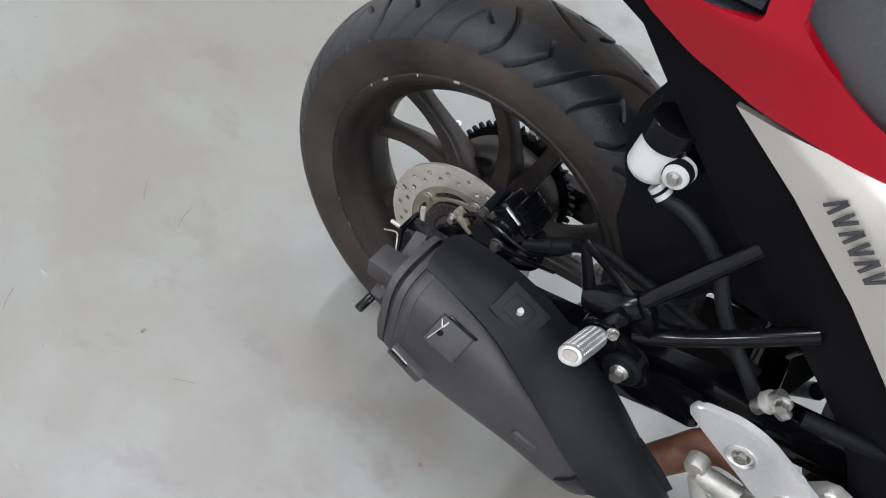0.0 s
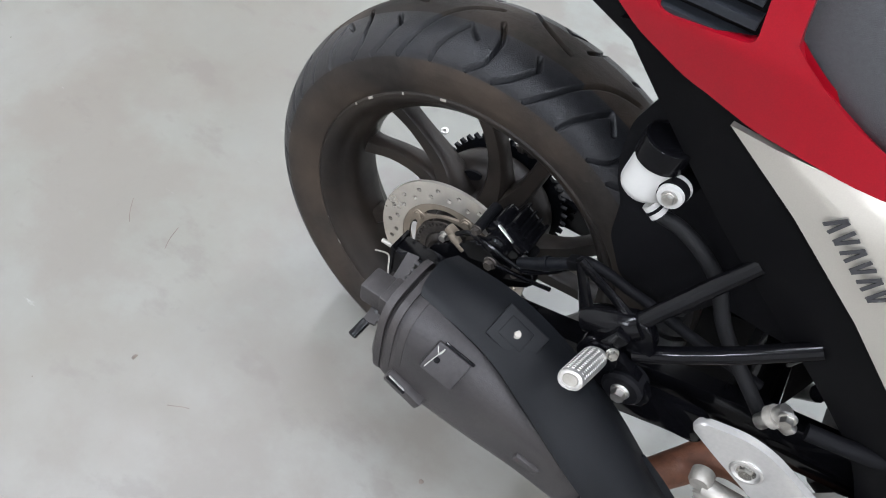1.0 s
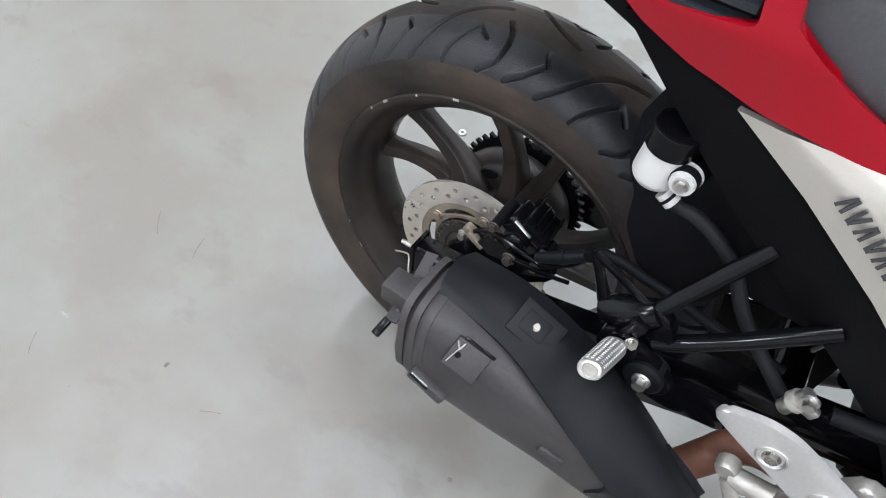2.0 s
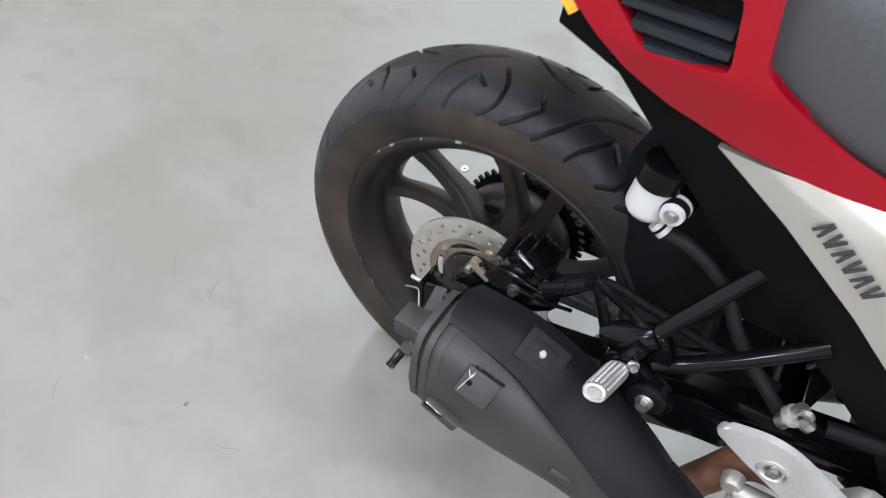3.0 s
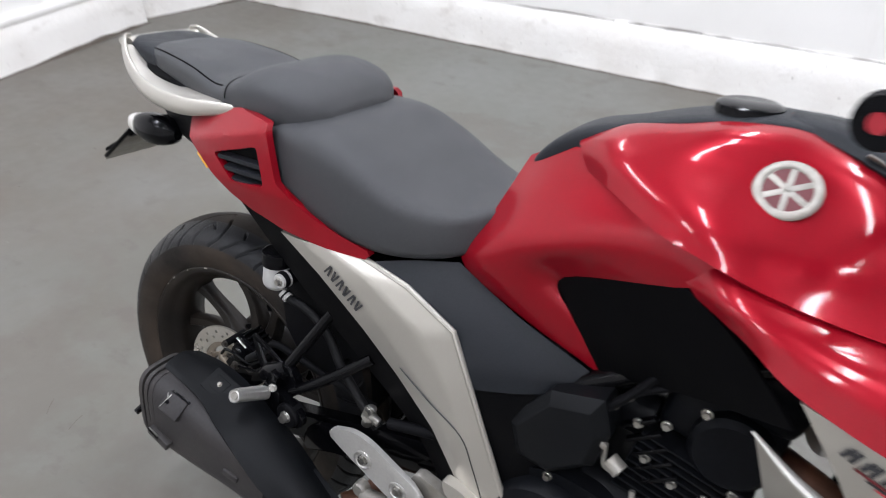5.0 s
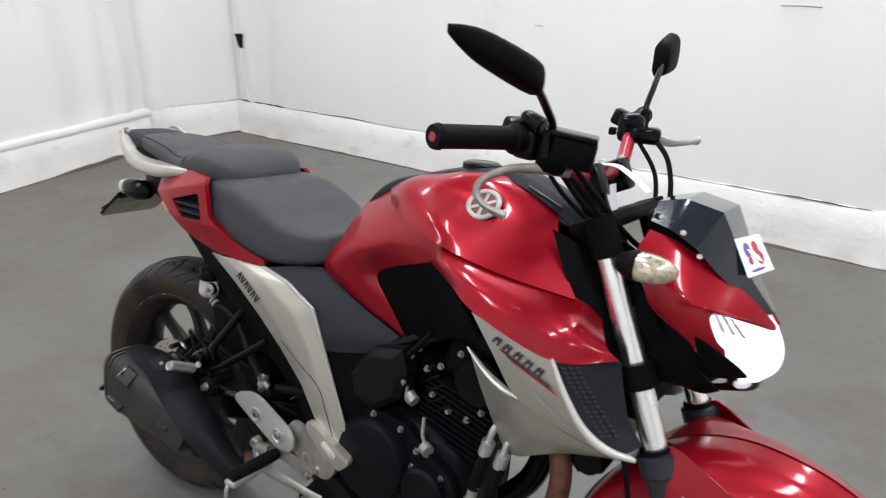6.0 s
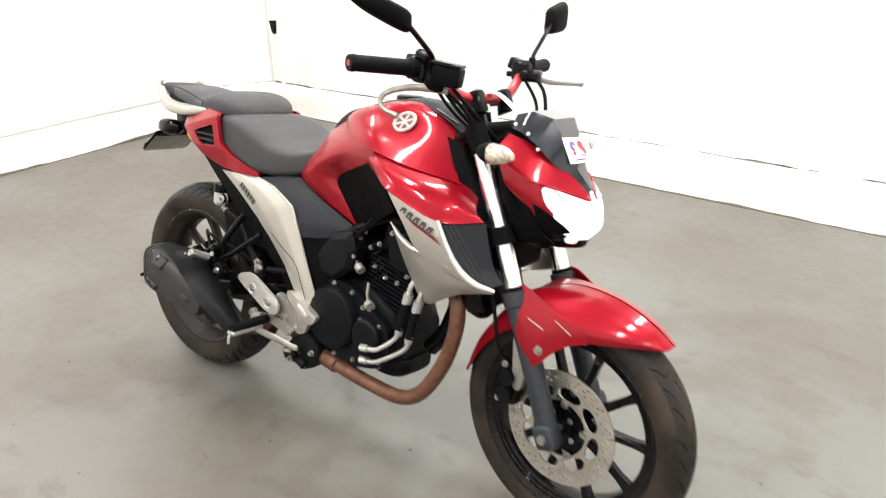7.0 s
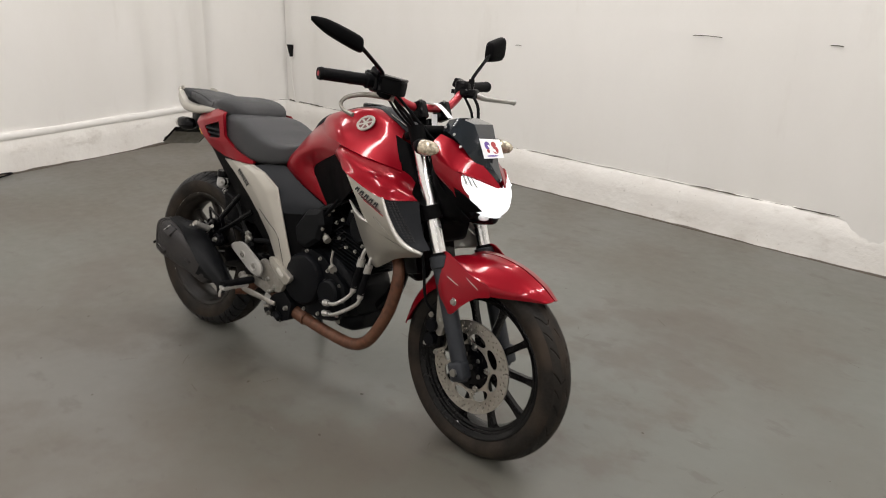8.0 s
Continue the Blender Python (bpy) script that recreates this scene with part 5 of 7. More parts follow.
def ring_sheet(outer, inner, s, thick=0.004):
    """A panel between an outline and a hole, resampled along both, with thickness."""
    def sample(poly, n):
        p = np.array([*poly, poly[0]], float)
        L = np.concatenate([[0], np.cumsum(np.hypot(*np.diff(p, axis=0).T))])
        return [np.array([np.interp(u, L, p[:, 0]), np.interp(u, L, p[:, 1])]) for u in np.linspace(0, L[-1], n, endpoint=False)]
    inn = sample(rounded(inner, 0.008), 96)
    c = np.mean(inn, axis=0)
    out_s = sample(rounded(outer, 0.006), 960)
    ang = [math.atan2(*(p - c)[::-1]) for p in inn]
    oa = np.array([math.atan2(*(p - c)[::-1]) for p in out_s])
    # match by share of the way round
    shift = int(np.argmin(np.abs(np.angle(np.exp(1j * (oa - ang[0]))))))
    outp = [out_s[(shift + 10 * i) % 960] for i in range(96)]
    rows = []
    for k in range(16):
        t = k / 15
        rows.append([(1 - t) * a + t * b for a, b in zip(outp, inn)])
    bm = bmesh.new()
    A = [[bm.verts.new((p[0], s * tail_width(*p), p[1])) for p in r] for r in rows]
    B = [[bm.verts.new((p[0], s * (tail_width(*p) - thick), p[1])) for p in r] for r in rows]
    for G in (A, B):
        for a, b in zip(G, G[1:]):
            for i in range(96):
                bm.faces.new((a[i], a[(i + 1) % 96], b[(i + 1) % 96], b[i]))
    for k in (0, 15):
        for i in range(96):
            bm.faces.new((A[k][i], A[k][(i + 1) % 96], B[k][(i + 1) % 96], B[k][i]))
    return bm


for s in (-1, 1):
    tail = part("tail_panel", ring_sheet(TAIL, HOLE, s, 0.012), RED, bike, "glossy red tail panel with a dark louvred vent", None, 32)
    part("vent_back", plate([(0.09, 0.82), (0.20, 0.865), (0.215, 0.785), (0.135, 0.77)], s * 0.140, s * 0.1475, 0.004, 0), PLASTIC, tail)
    for k in range(3):
        x0 = 0.120 + 0.011 * k
        part("louvre", skin([[(x0 + d, s * (0.142 + o), 0.826 - 0.016 * k + e) for o, e in ((0, 0), (0.016, -0.004), (0.016, -0.010), (0, -0.008))] for d, in ((0.0,), (0.085 - 0.008 * k,))]), GREY_PLASTIC, tail)
    part("side_reflector", block((0.029, 0.020, 0.011), 0.002, pose(0.071, s * 0.136, 0.799, 0, 46, 0)), AMBER, bike, "small amber side reflector")
    # grab rail: a flat tapering hoop with a shelf inside it
    rail = part("grab_rail", tube([(0.15, s * 0.124, 0.884), (0.10, s * 0.132, 0.880), (0.03, s * 0.139, 0.872), (-0.04, s * 0.134, 0.874), (-0.10, s * 0.118, 0.884), (-0.152, s * 0.098, 0.908), (-0.182, s * 0.078, 0.934), (-0.186, s * 0.062, 0.940)], [0.004, 0.010, 0.0140, 0.0150, 0.0150, 0.0140, 0.010, 0.005], 16, 6, True, 0.36), SILVER, bike, "silver grab rail")
    part("rail_shelf", sheet([
        [(0.09, 0.100, 0.893), (0.02, 0.098, 0.890), (-0.06, 0.086, 0.892), (-0.12, 0.066, 0.902), (-0.16, 0.044, 0.922)],
        [(0.10, 0.130, 0.889), (0.02, 0.137, 0.884), (-0.06, 0.128, 0.890), (-0.12, 0.109, 0.904), (-0.168, 0.086, 0.930)]], s, 4, 4, 0.006), SILVER, rail, "silver shelf inside the rail")

part("tail_core", loaf([(-0.12, 0.06, 0.80, 0.885), (-0.02, 0.11, 0.79, 0.885), (0.10, 0.128, 0.765, 0.885), (0.22, 0.130, 0.735, 0.86), (0.36, 0.122, 0.715, 0.775)], 24, 0.5), PLASTIC, bike, "black tail underside")
part("tail_lamp", loaf([(-0.155, 0.035, 0.835, 0.872), (-0.13, 0.055, 0.825, 0.882), (-0.09, 0.065, 0.815, 0.885)], 20, 0.6), BAR_RED, bike, "red tail lamp")
part("rear_mudguard", skin([[(x, s * w, z + e) for s, e in ((-1, -0.006), (1, -0.006), (1, 0.0), (-1, 0.0))] for x, w, z in glide([(0.0, 0.06, 0.832), (-0.08, 0.062, 0.826), (-0.14, 0.066, 0.806), (-0.205, 0.074, 0.768), (-0.284, 0.078, 0.722)], 5)]), PLASTIC, bike, "black rear mudguard")
part("plate_holder", block((0.006, 0.17, 0.11), 0.002, pose(-0.238, 0, 0.742, 0, 51, 0)), PLASTIC, bike, "black number plate holder")
part("number_plate", block((0.003, 0.16, 0.10), 0.002, pose(-0.248, 0, 0.731, 0, 51, 0)), CAST, bike, "blank pale number plate")
for s in (-1, 1):
    part("rear_indicator", loaf([(-0.125, 0.012, -0.014, 0.014), (-0.11, 0.021, -0.022, 0.022), (-0.075, 0.026, -0.026, 0.024), (-0.045, 0.02, -0.020, 0.020), (-0.03, 0.008, -0.010, 0.010)], 16, 0.8), GLOSS, bike, "dark rear indicator", pose(0, s * 0.108, 0.808))
    part("indicator_lens", loaf([(-0.148, 0.006, -0.008, 0.008), (-0.138, 0.014, -0.015, 0.015), (-0.118, 0.020, -0.020, 0.020)], 16, 0.8), WHITE_SILVER, bike, "pale indicator cap", pose(0, s * 0.108, 0.808))

# seats
RIDER = [(0.185, 0.124, 0.80, 0.875), (0.225, 0.142, 0.775, 0.885), (0.30, 0.149, 0.742, 0.882), (0.37, 0.149, 0.728, 0.856), (0.43, 0.140, 0.730, 0.826), (0.49, 0.114, 0.740, 0.812), (0.54, 0.076, 0.762, 0.823), (0.575, 0.046, 0.79, 0.846), (0.59, 0.030, 0.81, 0.856)]
part("rider_seat", loaf(RIDER, 56, 0.37), SEAT, bike, "dark grey textured rider seat")
PILLION = [(-0.165, 0.030, 0.900, 0.918), (-0.14, 0.062, 0.890, 0.931), (-0.08, 0.088, 0.880, 0.938), (0.0, 0.104, 0.866, 0.930), (0.055, 0.115, 0.857, 0.917), (0.085, 0.122, 0.853, 0.917), (0.11, 0.127, 0.850, 0.927), (0.145, 0.131, 0.848, 0.941), (0.185, 0.129, 0.849, 0.941), (0.222, 0.121, 0.853, 0.931), (0.248, 0.102, 0.858, 0.914), (0.262, 0.070, 0.866, 0.894)]
pillion = part("pillion_seat", loaf(PILLION, 48, 0.58), SEAT, bike, "dark grey textured pillion seat")
part("seat_tail_block", loaf([(-0.212, 0.050, 0.902, 0.928), (-0.195, 0.068, 0.890, 0.937), (-0.15, 0.078, 0.884, 0.936), (-0.10, 0.082, 0.880, 0.926)], 24, 0.4), GREY_PLASTIC, bike, "dark grey plastic block behind the seat")
part("rail_bridge", tube([(-0.184, -0.074, 0.930), (-0.200, 0.0, 0.926), (-0.184, 0.074, 0.930)], [0.008, 0.010, 0.008], 12, 6, True, 1.8), SILVER, bike, "silver bridge between the rails")
part("seat_base", loaf([(-0.20, 0.03, 0.888, 0.915), (-0.16, 0.075, 0.878, 0.912), (-0.08, 0.10, 0.872, 0.905), (0.02, 0.112, 0.864, 0.89)], 20, 0.5), PLASTIC, bike, "black plastic seat base")
# Added dark filler; keeps the floor from showing through below the seat.
part("under_seat_filler", loaf([(0.26, 0.080, 0.660, 0.700), (0.34, 0.108, 0.640, 0.712), (0.45, 0.112, 0.620, 0.710), (0.56, 0.088, 0.640, 0.722)], 20, 0.5), PLASTIC, bike, "added black filler that closes the gap under the seat")


def seam(stations, x, parent, lo=0.05, hi=0.95, p=0.62, lean=0.0):
    """A stitched seam across a cushion at x, over its top."""
    rows = np.array(glide(stations, 5))
    pts = []
    for a in np.linspace(math.pi * lo, math.pi * hi, 22):
        c, s = math.cos(a), math.sin(a)
        xx = x + lean * abs(c)
        w, zb, zt = [np.interp(xx, rows[:, 0], rows[:, k]) for k in (1, 2, 3)]
        pts.append((xx, w * math.copysign(abs(c) ** p, c), (zb + zt) / 2 + (zt - zb) / 2 * abs(s) ** p))
    return part("seam", tube(pts, 0.0014, 6, 2), PLASTIC, parent, "dark stitched seam")


def side_seam(stations, s, x0, x1, level, parent, p):
    """A seam along a cushion's side at a share of its height."""
    rows = np.array(glide(stations, 5))
    pts = []
    for x in np.linspace(x0, x1, 14):
        w, zb, zt = [np.interp(x, rows[:, 0], rows[:, k]) for k in (1, 2, 3)]
        v = level
        c = (1 - v ** (2 / p)) ** 0.5
        pts.append((x, s * w * c ** p, (zb + zt) / 2 + (zt - zb) / 2 * v))
    return part("seam", tube(pts, 0.0014, 6, 2), PLASTIC, parent, "dark stitched seam")


seam(PILLION, 0.088, pillion, 0.02, 0.98, 0.58, 0.02)
for s in (-1, 1):
    side_seam(PILLION, s, -0.13, 0.085, 0.72, pillion, 0.58)

# engine
eng = new("engine")
eng.parent = bike
part("crankcase", loaf([(0.50, 0.085, 0.30, 0.42), (0.56, 0.105, 0.275, 0.48), (0.66, 0.112, 0.262, 0.50), (0.78, 0.112, 0.275, 0.50), (0.855, 0.100, 0.290, 0.46), (0.895, 0.080, 0.31, 0.41)], 32, 0.45), ENGINE, eng, "black cast crankcase")
part("sump", loaf([(0.76, 0.05, 0.245, 0.30), (0.80, 0.065, 0.236, 0.30), (0.86, 0.065, 0.24, 0.31), (0.90, 0.045, 0.262, 0.31)], 20, 0.5), ENGINE, eng, "black sump")
part("drain_bolt", bolt((0.80, -0.064, 0.262), 0.009, 0.010), STEEL, eng)
part("clutch_cover", turned([(0.0, -0.150), (0.070, -0.150), (0.082, -0.146), (0.088, -0.136), (0.09, -0.10), (0.0, -0.10)], (0.685, 0, 0.388), 56), ENGINE, eng, "round black clutch cover")
part("side_cover", plate([(0.585, 0.43), (0.62, 0.475), (0.69, 0.495), (0.76, 0.485), (0.81, 0.45), (0.87, 0.41), (0.885, 0.34), (0.85, 0.285), (0.77, 0.268), (0.68, 0.275), (0.60, 0.30), (0.575, 0.36)], -0.122, -0.095, 0.02, 0.006), ENGINE, eng)
part("pump_cover", turned([(0.0, -0.145), (0.040, -0.145), (0.047, -0.139), (0.048, -0.10), (0.0, -0.10)], (0.812, 0, 0.372), 40), ENGINE, eng, "small round black cover")
for p in ((0.634, 0.452), (0.68, 0.484), (0.747, 0.474), (0.787, 0.442), (0.605, 0.405), (0.585, 0.35), (0.62, 0.295), (0.69, 0.282), (0.76, 0.285), (0.778, 0.405), (0.845, 0.405), (0.868, 0.36), (0.85, 0.305), (0.80, 0.325), (0.79, 0.292)):
    part("cover_bolt", bolt((p[0], -0.122, p[1]), 0.0052, 0.007), STEEL, eng)
CYL = pose(0.835, 0, 0.50, 0, 14, 0)
part("cylinder", block((0.105, 0.11, 0.15), 0.01, CYL @ pose(0, 0, 0.0)), ENGINE, eng)
for k in range(10):
    part("fin", block((0.145, 0.185, 0.0036), 0.0012, CYL @ pose(0, 0, -0.036 + 0.0120 * k)), ENGINE, eng)
part("cylinder_head", block((0.14, 0.15, 0.085), 0.016, CYL @ pose(0.002, 0, 0.125), 3), ENGINE, eng)
part("head_cover", block((0.15, 0.165, 0.055), 0.02, CYL @ pose(0.0, 0, 0.185), 3), ENGINE, eng, "black cam cover")
part("cam_cap", turned([(0.0, -0.098), (0.042, -0.098), (0.050, -0.09), (0.052, -0.06), (0.0, -0.06)], (0.885, 0, 0.605), 36), ENGINE, eng)
for p in ((0.81, -0.098, 0.618), (0.792, -0.09, 0.552), (0.871, -0.09, 0.526), (0.93, -0.095, 0.61), (0.85, -0.098, 0.655), (0.90, -0.09, 0.55), (0.775, -0.09, 0.60), (0.83, -0.09, 0.53)):
    part("head_bolt", bolt(p, 0.0052, 0.007), STEEL, eng)
for k in range(5):
    part("head_rib", block((0.006, 0.012, 0.05), 0.002, pose(0.775 + 0.010 * k, -0.088, 0.60 - 0.018 * k, 0, 55, 0)), GLOSS, eng)
part("sensor_body", tube([(0.755, -0.115, 0.548), (0.772, -0.12, 0.54)], 0.012, 12, 2), CAST, eng, "pale metal sensor")
part("sensor_body", tube([(0.80, -0.118, 0.455), (0.815, -0.125, 0.452)], 0.013, 12, 2), CAST, eng, "pale metal sensor")
part("sensor_pipe", tube([(0.81, -0.118, 0.455), (0.795, -0.118, 0.475), (0.79, -0.11, 0.51)], 0.004, 8), CAST, eng)
part("sensor_pipe", tube([(0.745, -0.11, 0.56), (0.75, -0.115, 0.535), (0.77, -0.118, 0.535)], 0.004, 8), CAST, eng)
part("throttle_body", tube([(0.70, -0.03, 0.585), (0.785, -0.03, 0.575)], 0.034, 20, 2), ENGINE, eng)
part("intake_hose", tube([(0.63, -0.02, 0.59), (0.70, -0.03, 0.585)], 0.04, 20, 2), GRIP, eng)
part("air_box", block((0.16, 0.17, 0.15), 0.03, pose(0.60, 0, 0.60), 3), PLASTIC, eng)
for p in ((0.745, -0.102, 0.622), (0.76, -0.100, 0.640), (0.70, -0.085, 0.625), (0.735, -0.125, 0.606), (0.745, -0.125, 0.575)):
    part("clip", block((0.012, 0.008, 0.010), 0.002, pose(*p, 0, 30, 0)), CAST, eng)
part("cable", tube([(0.72, -0.10, 0.60), (0.78, -0.105, 0.66), (0.86, -0.10, 0.70)], 0.005, 8), GRIP, eng)
part("cable", tube([(0.69, -0.10, 0.56), (0.72, -0.115, 0.60), (0.76, -0.11, 0.645), (0.80, -0.10, 0.70)], 0.006, 8), GRIP, eng)

# oil cooler pipes
for a, b, lift in (((0.82, -0.145, 0.344), (0.935, -0.131, 0.500), 0.0), ((0.815, -0.138, 0.306), (0.965, -0.128, 0.485), -0.022)):
    pts = [a, (a[0] + 0.045, a[1] - 0.004, a[2] + 0.012), (b[0] - 0.025, b[1] - 0.006, b[2] - 0.105 + lift * 0.3), (b[0] - 0.012, b[1] - 0.004, b[2] - 0.075)]
    part("oil_pipe", tube(pts, 0.0062, 12, 6), ALUMINIUM, bike, "bright alloy oil pipe")
    part("pipe_union", tube([(a[0] - 0.012, a[1], a[2] - 0.002), (a[0] + 0.012, a[1] - 0.001, a[2] + 0.003)], 0.0105, 8, 2), ALUMINIUM, bike)
    part("rubber_hose", tube([pts[-1], (b[0] - 0.004, b[1] - 0.002, b[2] - 0.03), (b[0] + 0.004, b[1], b[2])], 0.0112, 14, 4), GRIP, bike, "black rubber oil hose")
    part("hose_collar", tube([(pts[-1][0] - 0.003, pts[-1][1], pts[-1][2] - 0.014), (pts[-1][0] + 0.003, pts[-1][1], pts[-1][2] + 0.008)], 0.0098, 14, 2), ALUMINIUM, bike)
    part("hose_collar", tube([(b[0], b[1], b[2] - 0.002), (b[0] + 0.007, b[1], b[2] + 0.026)], 0.0125, 14, 2), ALUMINIUM, bike)
    part("oil_pipe", tube([(b[0] + 0.005, b[1], b[2] + 0.02), (b[0] + 0.012, b[1] + 0.002, b[2] + 0.05), (b[0] + 0.03, b[1] + 0.02, b[2] + 0.085)], 0.0065, 12, 4), ALUMINIUM, bike)

# radiator / oil cooler and frame
part("oil_cooler", block((0.05, 0.20, 0.17), 0.006, pose(1.095, 0, 0.60, 0, -16, 0)), GLOSS, bike, "black finned oil cooler")
part("front_down_tube", tube([(1.06, 0, 0.73), (1.03, 0, 0.60), (0.985, 0, 0.42), (0.93, 0, 0.34)], 0.024, 14, 5), FRAME, bike)
part("horn", turned([(0.0, -0.02), (0.03, -0.02), (0.038, -0.012), (0.04, 0.012), (0.0, 0.02)], (0, 0, 0), 28), GLOSS, bike, "black horn", pose(1.10, -0.04, 0.525, 0, 0, 60))
part("horn_bracket", plate([(1.03, 0.56), (1.10, 0.545), (1.13, 0.53), (1.12, 0.52), (1.05, 0.53)], -0.03, -0.02, 0.006), GLOSS, bike)
for s in (-1, 1):
    part("frame_beam", tube([(1.06, s * 0.04, 0.80), (0.92, s * 0.075, 0.74), (0.76, s * 0.075, 0.66), (0.62, s * 0.10, 0.56), (0.58, s * 0.10, 0.42), (0.57, s * 0.095, 0.30)], 0.015, 12, 5), FRAME, bike)
    part("rear_frame_rail", tube([(0.60, s * 0.095, 0.66), (0.42, s * 0.115, 0.69), (0.20, s * 0.105, 0.76), (-0.05, s * 0.07, 0.83)], 0.014, 10, 4), FRAME, bike)
    part("rear_frame_strut", tube([(0.57, s * 0.10, 0.42), (0.44, s * 0.118, 0.53), (0.24, s * 0.118, 0.69)], 0.013, 10, 4), FRAME, bike)

# rear shock, inner mudguard and battery tray in the dark middle
part("shock_body", tube([(0.40, 0, 0.40), (0.47, 0, 0.62)], 0.022, 14, 2), FRAME, bike)
coil = [(0.405 + 0.055 * u + 0.0, 0.036 * math.cos(a), 0.43 + 0.16 * u + 0.0) for u, a in ((k / 60, k * 0.72) for k in range(61))]
part("shock_spring", tube([(x + 0.034 * math.sin(k * 0.72), y, z) for k, (x, y, z) in enumerate(coil)], 0.0055, 6, 2), FRAME, bike)
part("inner_mudguard", skin([[(x, y, z + e) for y, e in ((-0.09, -0.03), (-0.085, 0.0), (0, 0.012), (0.085, 0.0), (0.09, -0.03), (0.08, -0.004), (0, 0.006), (-0.08, -0.004))] for x, z in glide([(0.36, 0.42), (0.355, 0.52), (0.33, 0.60), (0.27, 0.665), (0.17, 0.725), (0.05, 0.775)], 4)]), PLASTIC, bike, "black inner mudguard")

# exhaust
part("exhaust_pipe", tube([(0.93, -0.03, 0.585), (1.00, -0.062, 0.575), (1.052, -0.085, 0.538), (1.070, -0.098, 0.485), (1.062, -0.103, 0.415), (1.035, -0.106, 0.340), (0.985, -0.108, 0.262), (0.92, -0.11, 0.228), (0.82, -0.112, 0.230), (0.72, -0.115, 0.243), (0.65, -0.115, 0.256), (0.57, -0.108, 0.272), (0.49, -0.102, 0.290), (0.43, -0.100, 0.300), (0.398, -0.106, 0.290), (0.378, -0.122, 0.266), (0.352, -0.155, 0.262), (0.318, -0.190, 0.298)], [0.0195] * 13 + [0.0205, 0.022, 0.022, 0.020], 18, 6), RUST, bike, "rust-brown exhaust pipe")
part("exhaust_joint", tube([(0.70, -0.115, 0.247), (0.65, -0.115, 0.256)], 0.025, 18, 2), RUST, bike)
muf_st = [(0.322, -0.218, 0.312, 0.020, 0.022), (0.312, -0.222, 0.316, 0.036, 0.036), (0.285, -0.225, 0.326, 0.044, 0.044), (0.22, -0.229, 0.353, 0.047, 0.053), (0.15, -0.234, 0.375, 0.050, 0.062), (0.08, -0.237, 0.391, 0.050, 0.068), (0.052, -0.239, 0.396, 0.047, 0.066), (0.032, -0.240, 0.400, 0.040, 0.056), (0.024, -0.240, 0.401, 0.028, 0.038)]
rings = []
for x, y, z, w, h in glide(muf_st, 5):
    ring = []
    for a in np.linspace(0, 2 * math.pi, 40, endpoint=False):
        c, s = math.cos(a), math.sin(a)
        ring.append((x + 0.30 * h * math.copysign(abs(s) ** 0.7, s) * 0.45, y + w * math.copysign(abs(c) ** 0.5, c), z + h * math.copysign(abs(s) ** 0.55, s)))
    rings.append(ring)
muf = part("muffler", skin(rings), HEAT, bike, "stubby dark grey muffler with black shield")
shield = part("shield", sheet([
    [(0.055, 0.174, 0.456), (0.13, 0.180, 0.461), (0.20, 0.182, 0.437), (0.27, 0.182, 0.390), (0.33, 0.182, 0.335), (0.385, 0.185, 0.285)],
    [(0.050, 0.205, 0.471), (0.13, 0.212, 0.464), (0.20, 0.215, 0.444), (0.28, 0.218, 0.402), (0.345, 0.218, 0.352), (0.405, 0.215, 0.298)],
    [(0.052, 0.236, 0.470), (0.138, 0.240, 0.455), (0.200, 0.250, 0.436), (0.280, 0.258, 0.392), (0.36, 0.249, 0.340), (0.41, 0.235, 0.295)],
    [(0.056, 0.248, 0.465), (0.140, 0.256, 0.450), (0.206, 0.274, 0.428), (0.290, 0.282, 0.366), (0.355, 0.264, 0.312), (0.40, 0.248, 0.275)]], -1, 6, 6, 0.004), SHIELD, muf, "black shield plate")
part("shield_dish", join(block((0.052, 0.040, 0.004), 0.0016, pose(0.156, -0.222, 0.4575, 24, 20, 0)), block((0.030, 0.024, 0.005), 0.002, pose(0.154, -0.222, 0.4590, 24, 20, 0))), SHIELD, muf, "raised square pad")
part("shield_bolt", bolt((0.155, -0.223, 0.4600), 0.0036, 0.004, (0.25, -0.4, 0.85)), CAST, muf)
part("shield_lip", sheet([
    [(0.325, 0.190, 0.352), (0.318, 0.222, 0.355), (0.306, 0.250, 0.356), (0.292, 0.270, 0.354)],
    [(0.358, 0.188, 0.326), (0.346, 0.226, 0.326), (0.320, 0.254, 0.328), (0.288, 0.273, 0.334)],
    [(0.386, 0.188, 0.302), (0.366, 0.222, 0.298), (0.330, 0.250, 0.302), (0.274, 0.273, 0.312)]], -1, 6, 6, 0.004), SHIELD, shield, "flared lower lip")
part("shield_bolt", bolt((0.335, -0.236, 0.338), 0.0052, 0.006, (0.3, -0.7, 0.6)), CAST, muf)
for k in range(3):
    f = 1.02 - 0.008 * k
    part("cap_rib", loaf([(0.046 - 0.013 * k, 0.048 * f, 0.394 - 0.066 * f, 0.394 + 0.066 * f), (0.038 - 0.013 * k, 0.048 * f, 0.394 - 0.066 * f, 0.394 + 0.066 * f)], 36, 0.53), HEAT, muf, "", pose(0.022, -0.2385, 0.002 + 0.002 * k))
part("tail_box", join(block((0.060, 0.034, 0.028), 0.004, pose(0.010, -0.226, 0.396), 2), block((0.036, 0.038, 0.032), 0.004, pose(0.024, -0.226, 0.396), 2)), HEAT, muf, "square grey tail box")
